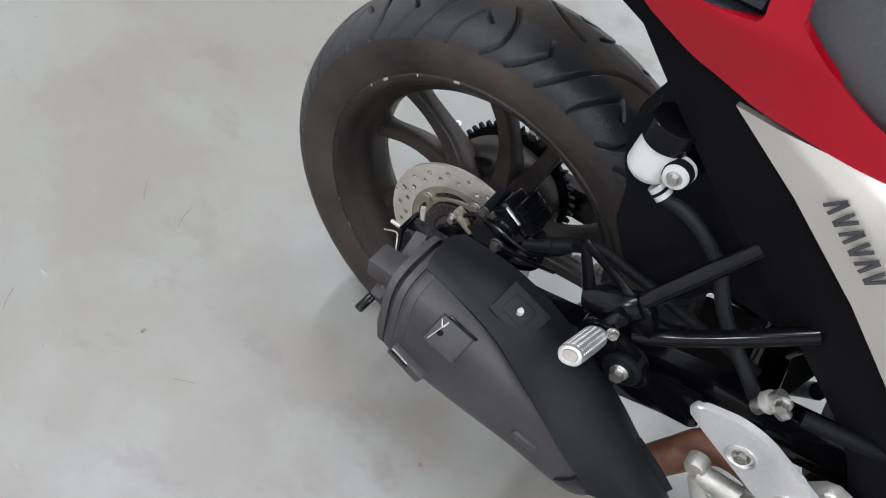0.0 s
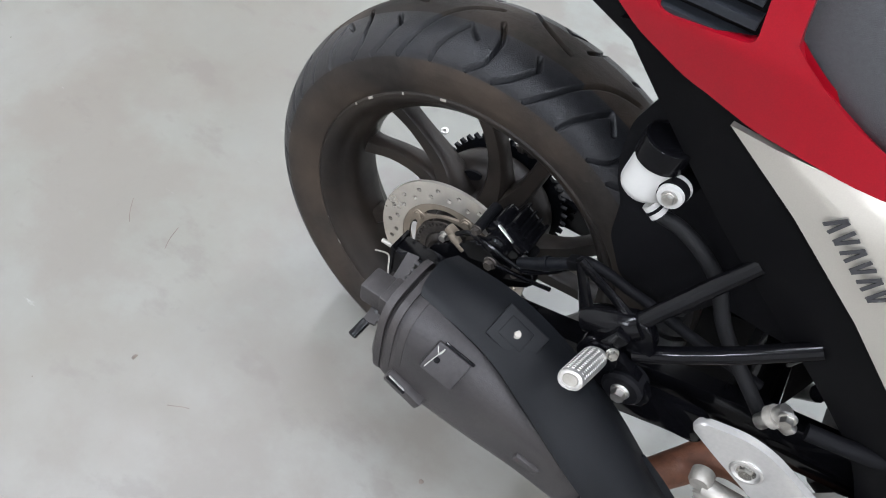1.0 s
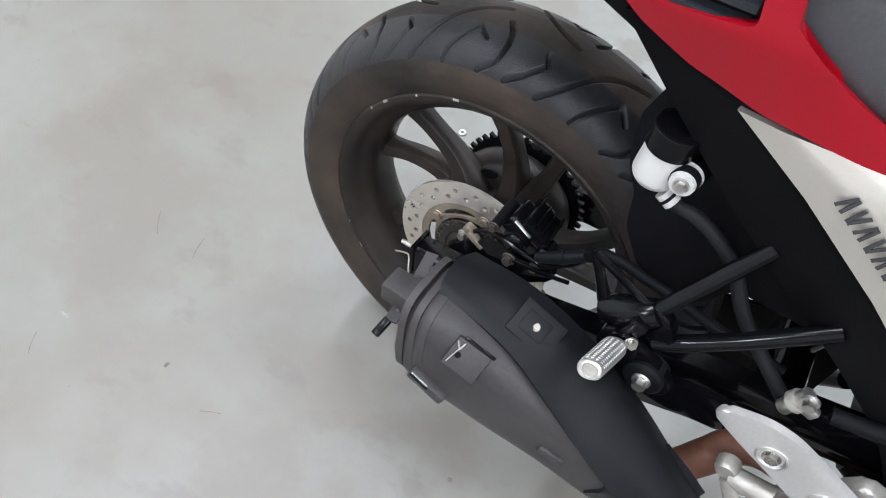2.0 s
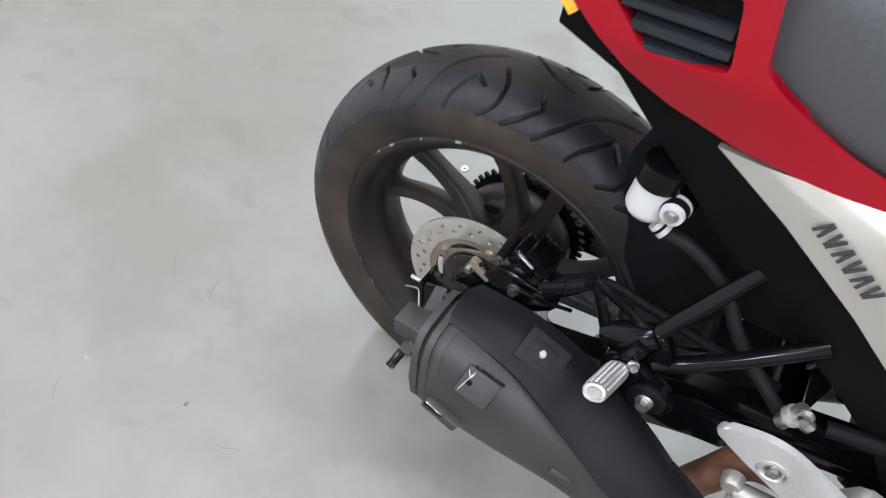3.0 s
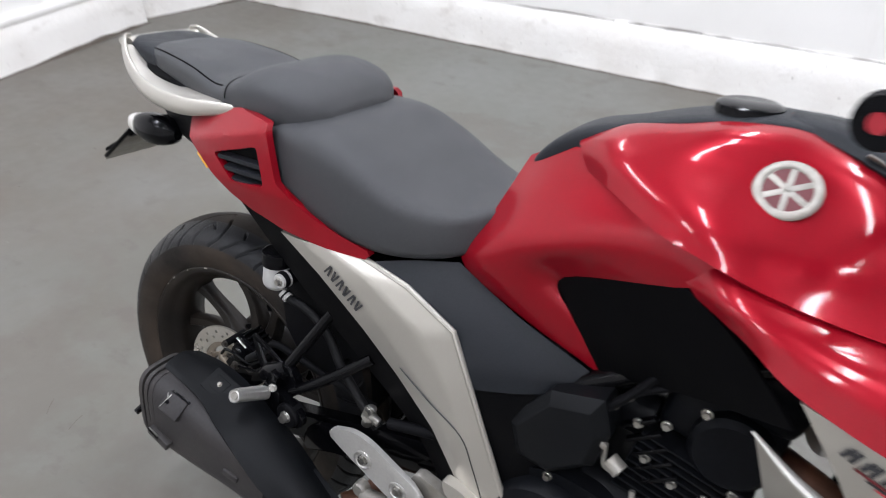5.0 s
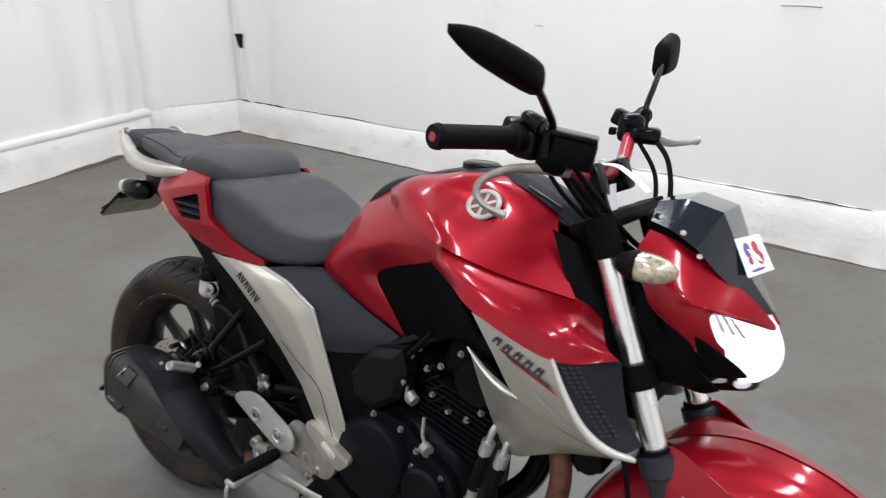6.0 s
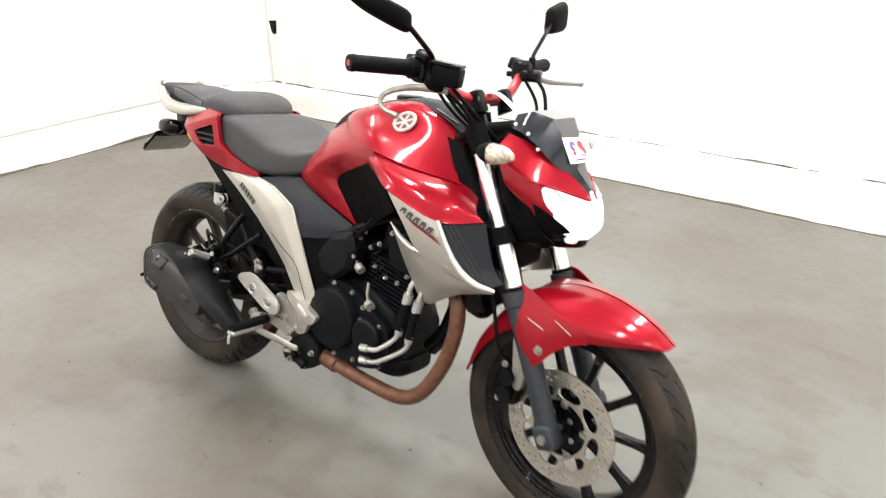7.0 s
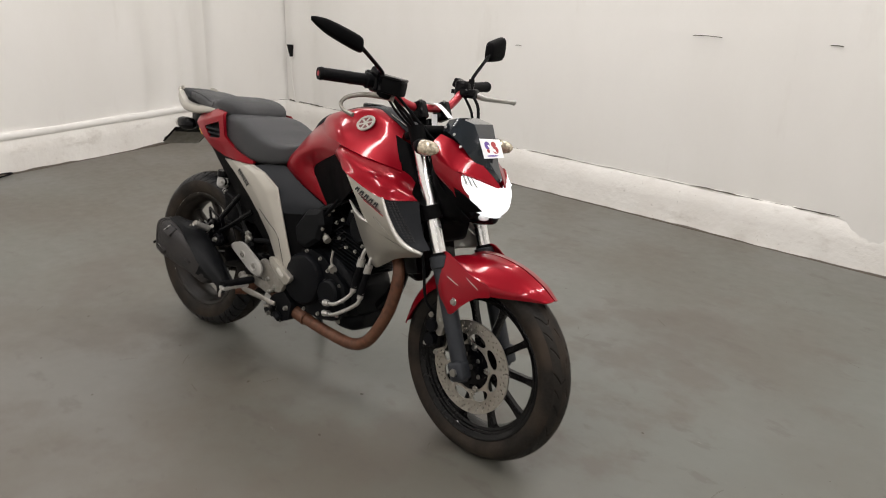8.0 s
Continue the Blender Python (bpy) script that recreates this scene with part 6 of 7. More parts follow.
strap = part("rear_strap", skin([[(x + a, y, z + b) for a, b in ((-0.004, -0.003), (0.012, 0.002), (0.012, 0.005), (-0.004, 0.001))] for x, y, z in [(-0.006, -0.165, 0.399), (-0.005, -0.182, 0.389), (-0.003, -0.2, 0.383), (-0.001, -0.218, 0.378), (0.0, -0.238, 0.377), (0.001, -0.256, 0.373)]]), HEAT, muf, "slotted strap bracket across the end")
for i, p in enumerate([(-0.003, -0.2, 0.383), (0.0, -0.238, 0.377)]):
    part("strap_slot", block((0.008, 0.013, 0.006), 0.003, pose(p[0] + 0.006, p[1], p[2] + 0.003, 24, 0, 0), 3), DARK, strap)
for i in range(9):
    p = Vector((-0.006, -0.165, 0.399)).lerp(Vector((0.001, -0.256, 0.373)), 0.08 + 0.105 * i)
    part("strap_tooth", block((0.007, 0.005, 0.005), 0.0012, pose(p[0] + 0.014, p[1], p[2] + 0.004, 24, 0, 12 * math.sin(5 * i))), HEAT, strap)
part("pin", block((0.010, 0.024, 0.008), 0.002, pose(-0.001, -0.264, 0.367, 28, 0, -12)), GLOSS, muf, "black hooked end")
part("safety_wire", tube([(-0.063, -0.15, 0.347), (-0.039, -0.165, 0.375), (-0.031, -0.17, 0.379), (-0.024, -0.18, 0.373), (-0.017, -0.19, 0.371)], 0.0011, 6, 5), CAST, muf, "thin twisted wire")
TAB = pose(0.113, -0.280, 0.434, -42, 18, 4) @ pose(0, 0, 0, 90, 0, 0)
tab = part("cover_tab", block((0.040, 0.014, 0.034), 0.003, pose(0.113, -0.280, 0.434, -42, 18, 4)), HEAT, muf, "riveted tab with a small hole")
part("tab_hole", tube([TAB @ Vector((-0.010, 0.0, 0.0072)), TAB @ Vector((-0.010, 0.0, 0.0078))], 0.0032, 14, 2, False), GLOSS, tab)
# Dark strip stands in for the shadow along the tab's upper edge.
part("tab_shadow", block((0.036, 0.0035, 0.0016), 0.0006, TAB @ pose(0.004, 0.0185, 0.0050)), GLOSS, tab)
part("tab_clip", tube([TAB @ Vector(p) for p in ((-0.018, 0.012, 0.0075), (-0.012, 0.006, 0.0085), (-0.011, 0.014, 0.0085), (-0.016, -0.012, 0.0085))], 0.0006, 6, 4), STEEL, tab, "thin bright clip")
tab = part("cover_tab", block((0.048, 0.014, 0.016), 0.003, pose(0.080, -0.290, 0.362, 0, 22, 0)), HEAT, muf, "lower tab with a dark slot")
part("tab_slot", block((0.026, 0.004, 0.006), 0.0018, pose(0.072, -0.296, 0.369, 0, 22, 0)), GLOSS, tab)
part("tab_edge", block((0.022, 0.002, 0.0015), 0.0005, pose(0.073, -0.296, 0.3728, 0, 22, 0)), STEEL, tab)
part("cover_tab", block((0.030, 0.008, 0.012), 0.003, pose(0.226, -0.276, 0.350, 0, 16, 6)), HEAT, muf)

# right foot rests and hangers
part("heel_plate", plate([(0.340, 0.424), (0.349, 0.438), (0.388, 0.451), (0.418, 0.447), (0.512, 0.399), (0.521, 0.370), (0.505, 0.349), (0.460, 0.357), (0.410, 0.384), (0.372, 0.404)], -0.178, -0.169, 0.014, 0.003), HEEL, bike, "bright alloy heel plate")
for p in ((0.409, 0.407), (0.474, 0.381)):
    part("heel_cup", turned([(0.0, -0.176), (0.009, -0.176), (0.014, -0.180), (0.016, -0.1795), (0.0165, -0.176)], (p[0], 0, p[1]), 28), ALUMINIUM, bike)
    part("heel_bolt", bolt((p[0], -0.177, p[1]), 0.0075, 0.006), STEEL, bike)
part("foot_hanger", plate([(0.462, 0.356), (0.494, 0.414), (0.536, 0.402), (0.622, 0.354), (0.604, 0.320), (0.574, 0.314), (0.540, 0.334), (0.508, 0.345)], -0.160, -0.142, 0.007, 0.004), CAST, bike, "pale cast alloy foot hanger")
part("hanger_arm", plate([(0.440, 0.330), (0.458, 0.342), (0.495, 0.339), (0.549, 0.336), (0.562, 0.314), (0.540, 0.296), (0.497, 0.306), (0.452, 0.314)], -0.158, -0.136, 0.007, 0.004), CAST, bike, "pale cast peg arm")
part("peg_bracket", tube([(0.400, -0.160, 0.316), (0.445, -0.166, 0.328)], [0.0125, 0.0135], 14, 2), CAST, bike)
part("hanger_boss", turned([(0.0, -0.168), (0.010, -0.168), (0.013, -0.163), (0.013, -0.15), (0.0, -0.15)], (0.392, 0, 0.325), 20), CAST, bike)
rib = part("hanger_rib", plate([(0.542, 0.434), (0.570, 0.430), (0.657, 0.388), (0.656, 0.376), (0.634, 0.356), (0.579, 0.386), (0.547, 0.414)], -0.168, -0.150, 0.005, 0.003), SILVER, bike, "silver end piece with a raised slot")
part("hanger_slot", plate([(0.584, 0.400), (0.594, 0.410), (0.627, 0.386), (0.618, 0.375)], -0.1705, -0.166, 0.005, 0.0014), WHITE_SILVER, rib)
mount = part("engine_mount", plate([(0.560, 0.300), (0.511, 0.240), (0.527, 0.212), (0.560, 0.222), (0.596, 0.207), (0.646, 0.231), (0.655, 0.293), (0.611, 0.324)], -0.150, -0.085, 0.008, 0.004), ENGINE, bike, "black lower engine mount with loose fittings")
for p in ((0.545, 0.226), (0.600, 0.222), (0.575, 0.255), (0.632, 0.27)):
    part("mount_bolt", bolt((p[0], -0.150, p[1]), 0.0065, 0.012), STEEL, mount)
part("mount_lug", tube([(0.585, -0.155, 0.238), (0.61, -0.158, 0.226)], 0.012, 12, 2), ENGINE, mount)
for p in ((0.546, 0.306), (0.537, 0.350), (0.572, 0.330)):
    part("hanger_bolt", bolt((p[0], -0.16, p[1]), 0.007, 0.007), STEEL, bike)
part("rider_peg", tube([(0.462, -0.165, 0.328), (0.458, -0.20, 0.326), (0.452, -0.285, 0.322)], [0.012, 0.014, 0.013], 12, 4), GRIP, bike, "black rubber rider foot peg")
part("peg_sole", block((0.030, 0.105, 0.012), 0.004, pose(0.455, -0.238, 0.312)), ALUMINIUM, bike)
part("peg_feeler", tube([(0.450, -0.275, 0.314), (0.447, -0.287, 0.300), (0.445, -0.288, 0.280)], 0.0045, 8), ALUMINIUM, bike)
part("brake_pedal", tube([(0.398, -0.168, 0.316), (0.418, -0.175, 0.294), (0.450, -0.178, 0.287), (0.52, -0.178, 0.285), (0.570, -0.177, 0.281), (0.600, -0.175, 0.280)], [0.009, 0.010, 0.0105, 0.0095, 0.0085, 0.008], 12, 5, True, 0.45), CAST, bike, "pale cast brake pedal")
part("pedal_link", block((0.030, 0.016, 0.010), 0.003, pose(0.560, -0.172, 0.262, 0, -12, 0)), CAST, bike)
part("pedal_link", block((0.012, 0.020, 0.024), 0.003, pose(0.585, -0.170, 0.258, 0, 10, 0)), GLOSS, bike)
part("master_cylinder", tube([(0.392, -0.148, 0.448), (0.402, -0.148, 0.482)], 0.0082, 14, 2), STEEL, bike, "small alloy rear master cylinder")
part("cylinder_collar", tube([(0.396, -0.148, 0.462), (0.399, -0.148, 0.470)], 0.0115, 16, 2), CAST, bike)
part("cylinder_lug", block((0.022, 0.010, 0.014), 0.003, pose(0.408, -0.150, 0.466, 0, 20, 0)), STEEL, bike)
part("cylinder_bolt", bolt((0.404, -0.156, 0.484), 0.0065, 0.01), STEEL, bike)
part("cylinder_pipe", tube([(0.43, -0.14, 0.462), (0.48, -0.135, 0.470), (0.53, -0.125, 0.475)], 0.009, 10, 3), GRIP, bike)
# passenger peg and its triangle of tubes
part("hanger_tube", tube([(0.243, -0.166, 0.494), (0.275, -0.145, 0.548), (0.307, -0.124, 0.602)], 0.0090, 14, 4), FRAME, bike, "glossy black hanger tube")
part("hanger_tube", tube([(0.258, -0.168, 0.462), (0.290, -0.160, 0.480), (0.340, -0.147, 0.517), (0.390, -0.131, 0.557)], 0.0090, 14, 4), FRAME, bike, "glossy black hanger tube")
part("hanger_socket", tube([(0.202, -0.166, 0.468), (0.214, -0.166, 0.478), (0.244, -0.165, 0.494), (0.250, -0.163, 0.500)], [0.014, 0.0165, 0.0165, 0.0145], 16, 3, False), FRAME, bike, "black welded tube socket")
part("bracket_arm", tube([(0.172, -0.158, 0.527), (0.198, -0.162, 0.520), (0.222, -0.164, 0.510), (0.238, -0.165, 0.500)], [0.006, 0.0055, 0.0055, 0.008], 8, 4, True, 0.6), FRAME, bike)
part("bracket_arm", tube([(0.172, -0.158, 0.527), (0.184, -0.161, 0.505), (0.198, -0.164, 0.478)], [0.006, 0.0065, 0.0085], 8, 4, True, 0.6), FRAME, bike)
part("hanger_joint", plate([(0.235, 0.505), (0.258, 0.510), (0.274, 0.485), (0.272, 0.458), (0.25, 0.445), (0.228, 0.468)], -0.172, -0.158, 0.01, 0.003), FRAME, bike)
part("peg_bracket", block((0.018, 0.022, 0.034), 0.004, pose(0.236, -0.178, 0.482, 0, 20, 0)), FRAME, bike)
part("peg_bolt", bolt((0.241, -0.192, 0.474), 0.0052, 0.006, (0.5, -0.8, 0.3)), STEEL, bike)
PEG = Matrix.Translation((0.229, -0.198, 0.463)) @ Vector((1, 0, 0)).rotation_difference(Vector((-0.011, -0.079, 0.033))).to_matrix().to_4x4()
peg = part("passenger_peg", loaf([(0.0, 0.0105, -0.010, 0.0095), (0.003, 0.0125, -0.011, 0.0105), (0.055, 0.0124, -0.010, 0.0104), (0.0565, 0.0116, -0.009, 0.0096), (0.058, 0.0096, -0.007, 0.0076)], 28, 0.85), ALUMINIUM, bike, "knurled bright alloy passenger peg", PEG)
part("peg_tip", loaf([(0.0575, 0.0082, -0.006, 0.0066), (0.0600, 0.0072, -0.005, 0.0056)], 20, 0.9), CAST, peg)
stud = None
for i in range(13):
    for j in range(7):
        a = radians(90 + (j - 3) * 24)
        m = pose(0.0040 + 0.0041 * i, 0.0122 * math.cos(a), 0.0105 * math.sin(a), (j - 3) * 24, 0, 0)
        if stud is None:
            stud = part("stud", block((0.0026, 0.0028, 0.0024), 0.0006), ALUMINIUM, peg, m=m)
        else:
            twin(stud, peg, m)
part("peg_clevis", plate([(0.218, 0.470), (0.238, 0.480), (0.252, 0.462), (0.250, 0.436), (0.232, 0.430), (0.216, 0.446)], -0.190, -0.182, 0.008, 0.002), FRAME, bike, "black fork that holds the peg")
part("muffler_bracket", plate([(0.215, 0.475), (0.27, 0.455), (0.30, 0.43), (0.285, 0.405), (0.25, 0.405), (0.205, 0.44)], -0.186, -0.174, 0.014, 0.003), FRAME, bike)
part("rubber_bush", turned([(0.0, -0.193), (0.018, -0.193), (0.0215, -0.190), (0.0215, -0.17), (0.0, -0.17)], (0.267, 0, 0.430), 28), GRIP, bike)
part("bush_bolt", bolt((0.267, -0.193, 0.430), 0.0075, 0.010), STEEL, bike)
part("hanger_stay", plate([(0.268, 0.341), (0.332, 0.364), (0.366, 0.371), (0.356, 0.417), (0.296, 0.405), (0.272, 0.383)], -0.156, -0.146, 0.008, 0.003), FRAME, bike, "black stay behind the peg")
# brake fluid reservoir
POT = pose(0.186, -0.118, 0.605, 10, -86, 0)
part("reservoir", loaf([(0.0, 0.014, -0.014, 0.014), (0.002, 0.0175, -0.0175, 0.0175), (0.007, 0.0212, -0.0212, 0.0212), (0.014, 0.0222, -0.0222, 0.0222), (0.040, 0.0208, -0.0208, 0.0208), (0.046, 0.020, -0.020, 0.020)], 36, 1.0), WHITE_POT, bike, "white translucent fluid reservoir", POT)
part("reservoir_cap", loaf([(0.0425, 0.0212, -0.0212, 0.0212), (0.0432, 0.0232, -0.0232, 0.0232), (0.0620, 0.0232, -0.0232, 0.0232), (0.0645, 0.0222, -0.0222, 0.0222), (0.065, 0.0195, -0.0195, 0.0195), (0.0642, 0.0185, -0.0185, 0.0185)], 40, 1.0), GLOSS, bike, "black screw cap", POT)
BOSS = Vector((0.213, -0.14, 0.631))
part("reservoir_lug", tube([BOSS + Vector((0, 0.004, 0)), BOSS], [0.0120, 0.0112], 24, 2, False), WHITE_POT, bike, "white round lug")
part("lug_grommet", tube([BOSS + Vector((0, 0.012, 0)), BOSS + Vector((0, 0.0045, 0))], [0.0138, 0.0132], 24, 2, False), GRIP, bike)
part("lug_ring", tube([BOSS + Vector((0, 0.016, 0)), BOSS + Vector((0, 0.0125, 0))], [0.0145, 0.0140], 24, 2, False), WHITE_POT, bike)
part("lug_arm", tube([BOSS + Vector((0.002, 0.017, 0)), BOSS + Vector((0.012, 0.045, 0.004))], [0.012, 0.010], 14, 2, False), GLOSS, bike)
part("reservoir_bolt", bolt(tuple(BOSS), 0.0055, 0.006), STEEL, bike)
# Lower half of the flap is extended over the tyre to keep that side black.
part("mudguard_flap", plate([(0.178, 0.72)] + [(0.151, 0.648), (0.153, 0.609), (0.159, 0.585), (0.173, 0.558), (0.178, 0.514), (0.204, 0.471), (0.238, 0.452), (0.28, 0.461), (0.303, 0.503)] + [(0.40, 0.50), (0.40, 0.60), (0.26, 0.69), (0.19, 0.74)], -0.092, -0.086, 0.008, 0.002), GRIP, bike, "black inner mudguard flap")
part("reservoir_hose", tube([(0.206, -0.118, 0.596), (0.214, -0.116, 0.589), (0.235, -0.112, 0.583), (0.262, -0.11, 0.568), (0.291, -0.112, 0.544), (0.323, -0.118, 0.498), (0.40, -0.13, 0.43)], [0.0070, 0.0072, 0.0074, 0.0076, 0.0076, 0.0076, 0.0076], 14, 5), HOSE, bike, "dull black rubber reservoir hose")
part("hose_clip", tube([(0.2, -0.119, 0.599), (0.212, -0.119, 0.592)], [0.0088, 0.0092], 14, 2), WHITE_POT, bike, "white hose spigot")
part("hose_clip", tube([(0.2046, -0.119, 0.5963), (0.2072, -0.119, 0.5948)], 0.0098, 14, 2), GRIP, bike)
# side stand
part("side_stand", tube([(0.50, 0.10, 0.26), (0.46, 0.17, 0.14), (0.42, 0.235, 0.048)], [0.013, 0.012, 0.011], 10, 4), FRAME, bike, "black side stand")
part("stand_foot", block((0.07, 0.045, 0.008), 0.003, pose(0.42, 0.243, 0.044, LEAN_DEG, 0, 0)), FRAME, bike)

# handlebar and controls
bar = part("handlebar", tube([(0.955, -0.26, 1.072), (0.99, -0.20, 1.072), (1.015, -0.13, 1.035), (1.032, -0.07, 1.012), (1.036, 0, 1.010), (1.032, 0.07, 1.012), (1.015, 0.13, 1.035), (0.99, 0.20, 1.072), (0.955, 0.26, 1.072)], 0.0125, 14, 5), BAR_RED, bike, "red anodised handlebar", STEER)
for s in (-1, 1):
    part("grip", tube([(0.992, s * 0.205, 1.076), (0.985, s * 0.222, 1.076), (0.982, s * 0.228, 1.077), (0.952, s * 0.350, 1.083), (0.950, s * 0.356, 1.083)], [0.020, 0.023, 0.0175, 0.017, 0.0185], 18, 4, False), GRIP, bike, "black ribbed rubber grip", STEER)
    end = part("bar_end", tube([(0.951, s * 0.355, 1.083), (0.9485, s * 0.364, 1.083)], [0.0185, 0.0165], 18, 2), GRIP, bike, "", STEER)
    part("bar_plug", tube([(0.9490, s * 0.362, 1.083), (0.9482, s * 0.3652, 1.083)], [0.0075, 0.0065], 14, 2), BAR_RED, end, "red plug")
    part("switch_housing", join(block((0.048, 0.052, 0.054), 0.012, pose(0.998, s * 0.185, 1.072, 0, 0, s * 14), 3), block((0.03, 0.04, 0.03), 0.006, pose(0.972, s * 0.19, 1.088, 0, 20, s * 14))), GLOSS, bike, "black switch housing", STEER)
    part("switch", block((0.014, 0.018, 0.014), 0.003, pose(0.964, s * 0.178, 1.062, 0, 0, s * 14)), GRIP, bike, "", STEER)
    part("bar_clamp", block((0.052, 0.036, 0.056), 0.008, pose(1.036, s * 0.052, 1.000, 0, -RAKE_DEG, 0)), GLOSS, bike, "black bar clamp", STEER)
    for d in (-0.016, 0.016):
        part("clamp_bolt", bolt((1.036 - 0.011 + d, s * 0.052, 1.026 + d * 0.4), 0.005, 0.005, (-0.4, 0, 0.9)), STEEL, bike, "", STEER)
tape = part("tape", skin([[(x, y - 0.011, z), (x, y + 0.011, z), (x, y + 0.011, z + 0.0014), (x, y - 0.011, z + 0.0014)] for x, y, z in glide([(1.018, -0.002, 1.022), (1.036, 0.000, 1.0255), (1.060, 0.003, 1.024), (1.086, 0.006, 1.010), (1.114, 0.008, 0.990)], 4)]), TAPE, bike, "white tape from the bar to the screen", STEER)
part("tape_tail", skin([[(x, -0.013, z), (x, 0.011, z), (x + 0.0014, 0.011, z), (x + 0.0014, -0.013, z)] for x, z in ((1.054, 0.995), (1.058, 0.97), (1.066, 0.944))]), TAPE, tape, "loose white tape end")
# front brake: reservoir box, lever
part("brake_reservoir", join(block((0.062, 0.048, 0.042), 0.006, pose(1.072, -0.195, 1.066, 0, 8, 24)), block((0.045, 0.04, 0.05), 0.01, pose(1.04, -0.195, 1.056, 0, 8, 24))), PLASTIC, bike, "black square brake reservoir", STEER)
part("reservoir_lid", block((0.066, 0.052, 0.008), 0.003, pose(1.072, -0.195, 1.090, 0, 8, 24)), GLOSS, bike, "", STEER)
part("start_switch", loaf([(-0.02, 0.008, -0.01, 0.01), (-0.012, 0.014, -0.014, 0.014), (0.012, 0.014, -0.014, 0.014), (0.018, 0.009, -0.01, 0.01)], 16, 0.7), GLOSS, bike, "", STEER @ pose(1.005, -0.200, 1.100, 0, 20, 0))
part("brake_lever", tube([(1.050, -0.190, 1.028), (1.015, -0.215, 1.030), (0.985, -0.250, 1.028), (0.966, -0.290, 1.016), (0.966, -0.312, 0.998), (0.984, -0.316, 0.982), (1.012, -0.308, 0.972)], [0.0085, 0.008, 0.007, 0.006, 0.006, 0.006, 0.0085], 10, 6, True, 0.8), CAST, bike, "bent bare alloy brake lever")
part("clutch_lever", tube([(1.045, 0.185, 1.060), (1.062, 0.22, 1.050), (1.066, 0.29, 1.046), (1.064, 0.360, 1.043), (1.064, 0.378, 1.043)], [0.010, 0.009, 0.0075, 0.007, 0.0105], 10, 5, True, 0.7), ALUMINIUM, bike, "bare alloy clutch lever", STEER)
part("clutch_perch", block((0.055, 0.045, 0.03), 0.008, pose(1.03, 0.178, 1.062, 0, 0, 20)), GLOSS, bike, "", STEER)
# mirrors
for s, tall, stem, head, tip in ((-1, 0.66, [(1.040, -0.212, 1.090), (1.050, -0.225, 1.105), (1.062, -0.275, 1.135), (1.074, -0.330, 1.166)], (1.058, -0.395, 1.192), -14),
                           (1, 1.02, [(1.012, 0.205, 1.100), (1.010, 0.214, 1.115), (1.004, 0.255, 1.152), (0.996, 0.300, 1.190)], (0.980, 0.338, 1.206), 5)):
    part("mirror_stem", tube(stem, 0.0058, 10, 5), GLOSS, bike, "black mirror stem", STEER)
    part("mirror_nut", tube([(stem[0][0], stem[0][1], stem[0][2] - 0.035), (stem[0][0], stem[0][1], stem[0][2] + 0.006)], 0.010, 6, 2), GLOSS, bike, "", STEER)
    mm = STEER @ pose(*head, 0, 0, 0)
    # a tapering pointed housing, wide at the stem, lying across the bike
    rings = []
    shape = [(-0.069, 0.010, 0.018), (-0.064, 0.020, 0.031), (-0.030, 0.026, 0.033), (0.025, 0.023, 0.029), (0.055, 0.016, 0.019), (0.074, 0.006, 0.008)] if s < 0 else [(-0.046, 0.012, 0.020), (-0.042, 0.020, 0.028), (-0.030, 0.026, 0.033), (0.020, 0.026, 0.038), (0.038, 0.022, 0.037), (0.044, 0.012, 0.028)]
    slant = 0.36 if s < 0 else 0.22
    for u, w, h in glide(shape, 5):
        rings.append([(w * math.copysign(abs(math.cos(a)) ** 0.8, math.cos(a)) * (1.0 if math.cos(a) > 0 else 0.25), s * u, tall * h * math.copysign(abs(math.sin(a)) ** 0.55, math.sin(a)) + slant * u) for a in np.linspace(0, 2 * math.pi, 24, endpoint=False)])
    mir = part("mirror", skin(rings), PLASTIC, bike, "black pointed mirror", mm @ pose(0, 0, 0, 0, 0, tip))
    part("mirror_glass", skin([[(-0.0065, s * u, v * tall * h + slant * u) for v in (-1, 1)] + [(-0.0075, s * u, v * tall * h + slant * u) for v in (1, -1)] for u, h in ((-0.040, 0.022), (-0.02, 0.026), (0.02, 0.022), (0.036, 0.014))]), MIRROR, mir, "mirror glass")

# cables from the bar to the head
for pts, r in (([(1.055, -0.165, 1.045), (1.085, -0.125, 0.995), (1.115, -0.07, 0.935), (1.130, -0.02, 0.90)], 0.0045),
               ([(1.03, -0.165, 1.040), (1.06, -0.130, 0.985), (1.095, -0.075, 0.93), (1.115, -0.02, 0.895)], 0.0045),
               ([(1.0, -0.16, 1.045), (1.03, -0.13, 0.99), (1.065, -0.08, 0.94), (1.095, -0.02, 0.905)], 0.0038),
               ([(1.05, 0.17, 1.06), (1.085, 0.165, 1.02), (1.105, 0.14, 0.95), (1.09, 0.09, 0.88)], 0.005),
               ([(1.02, 0.165, 1.055), (1.065, 0.165, 0.99), (1.085, 0.13, 0.90)], 0.0045)):
    part("control_cable", tube(pts, r, 8, 6), GRIP, bike, "", STEER)

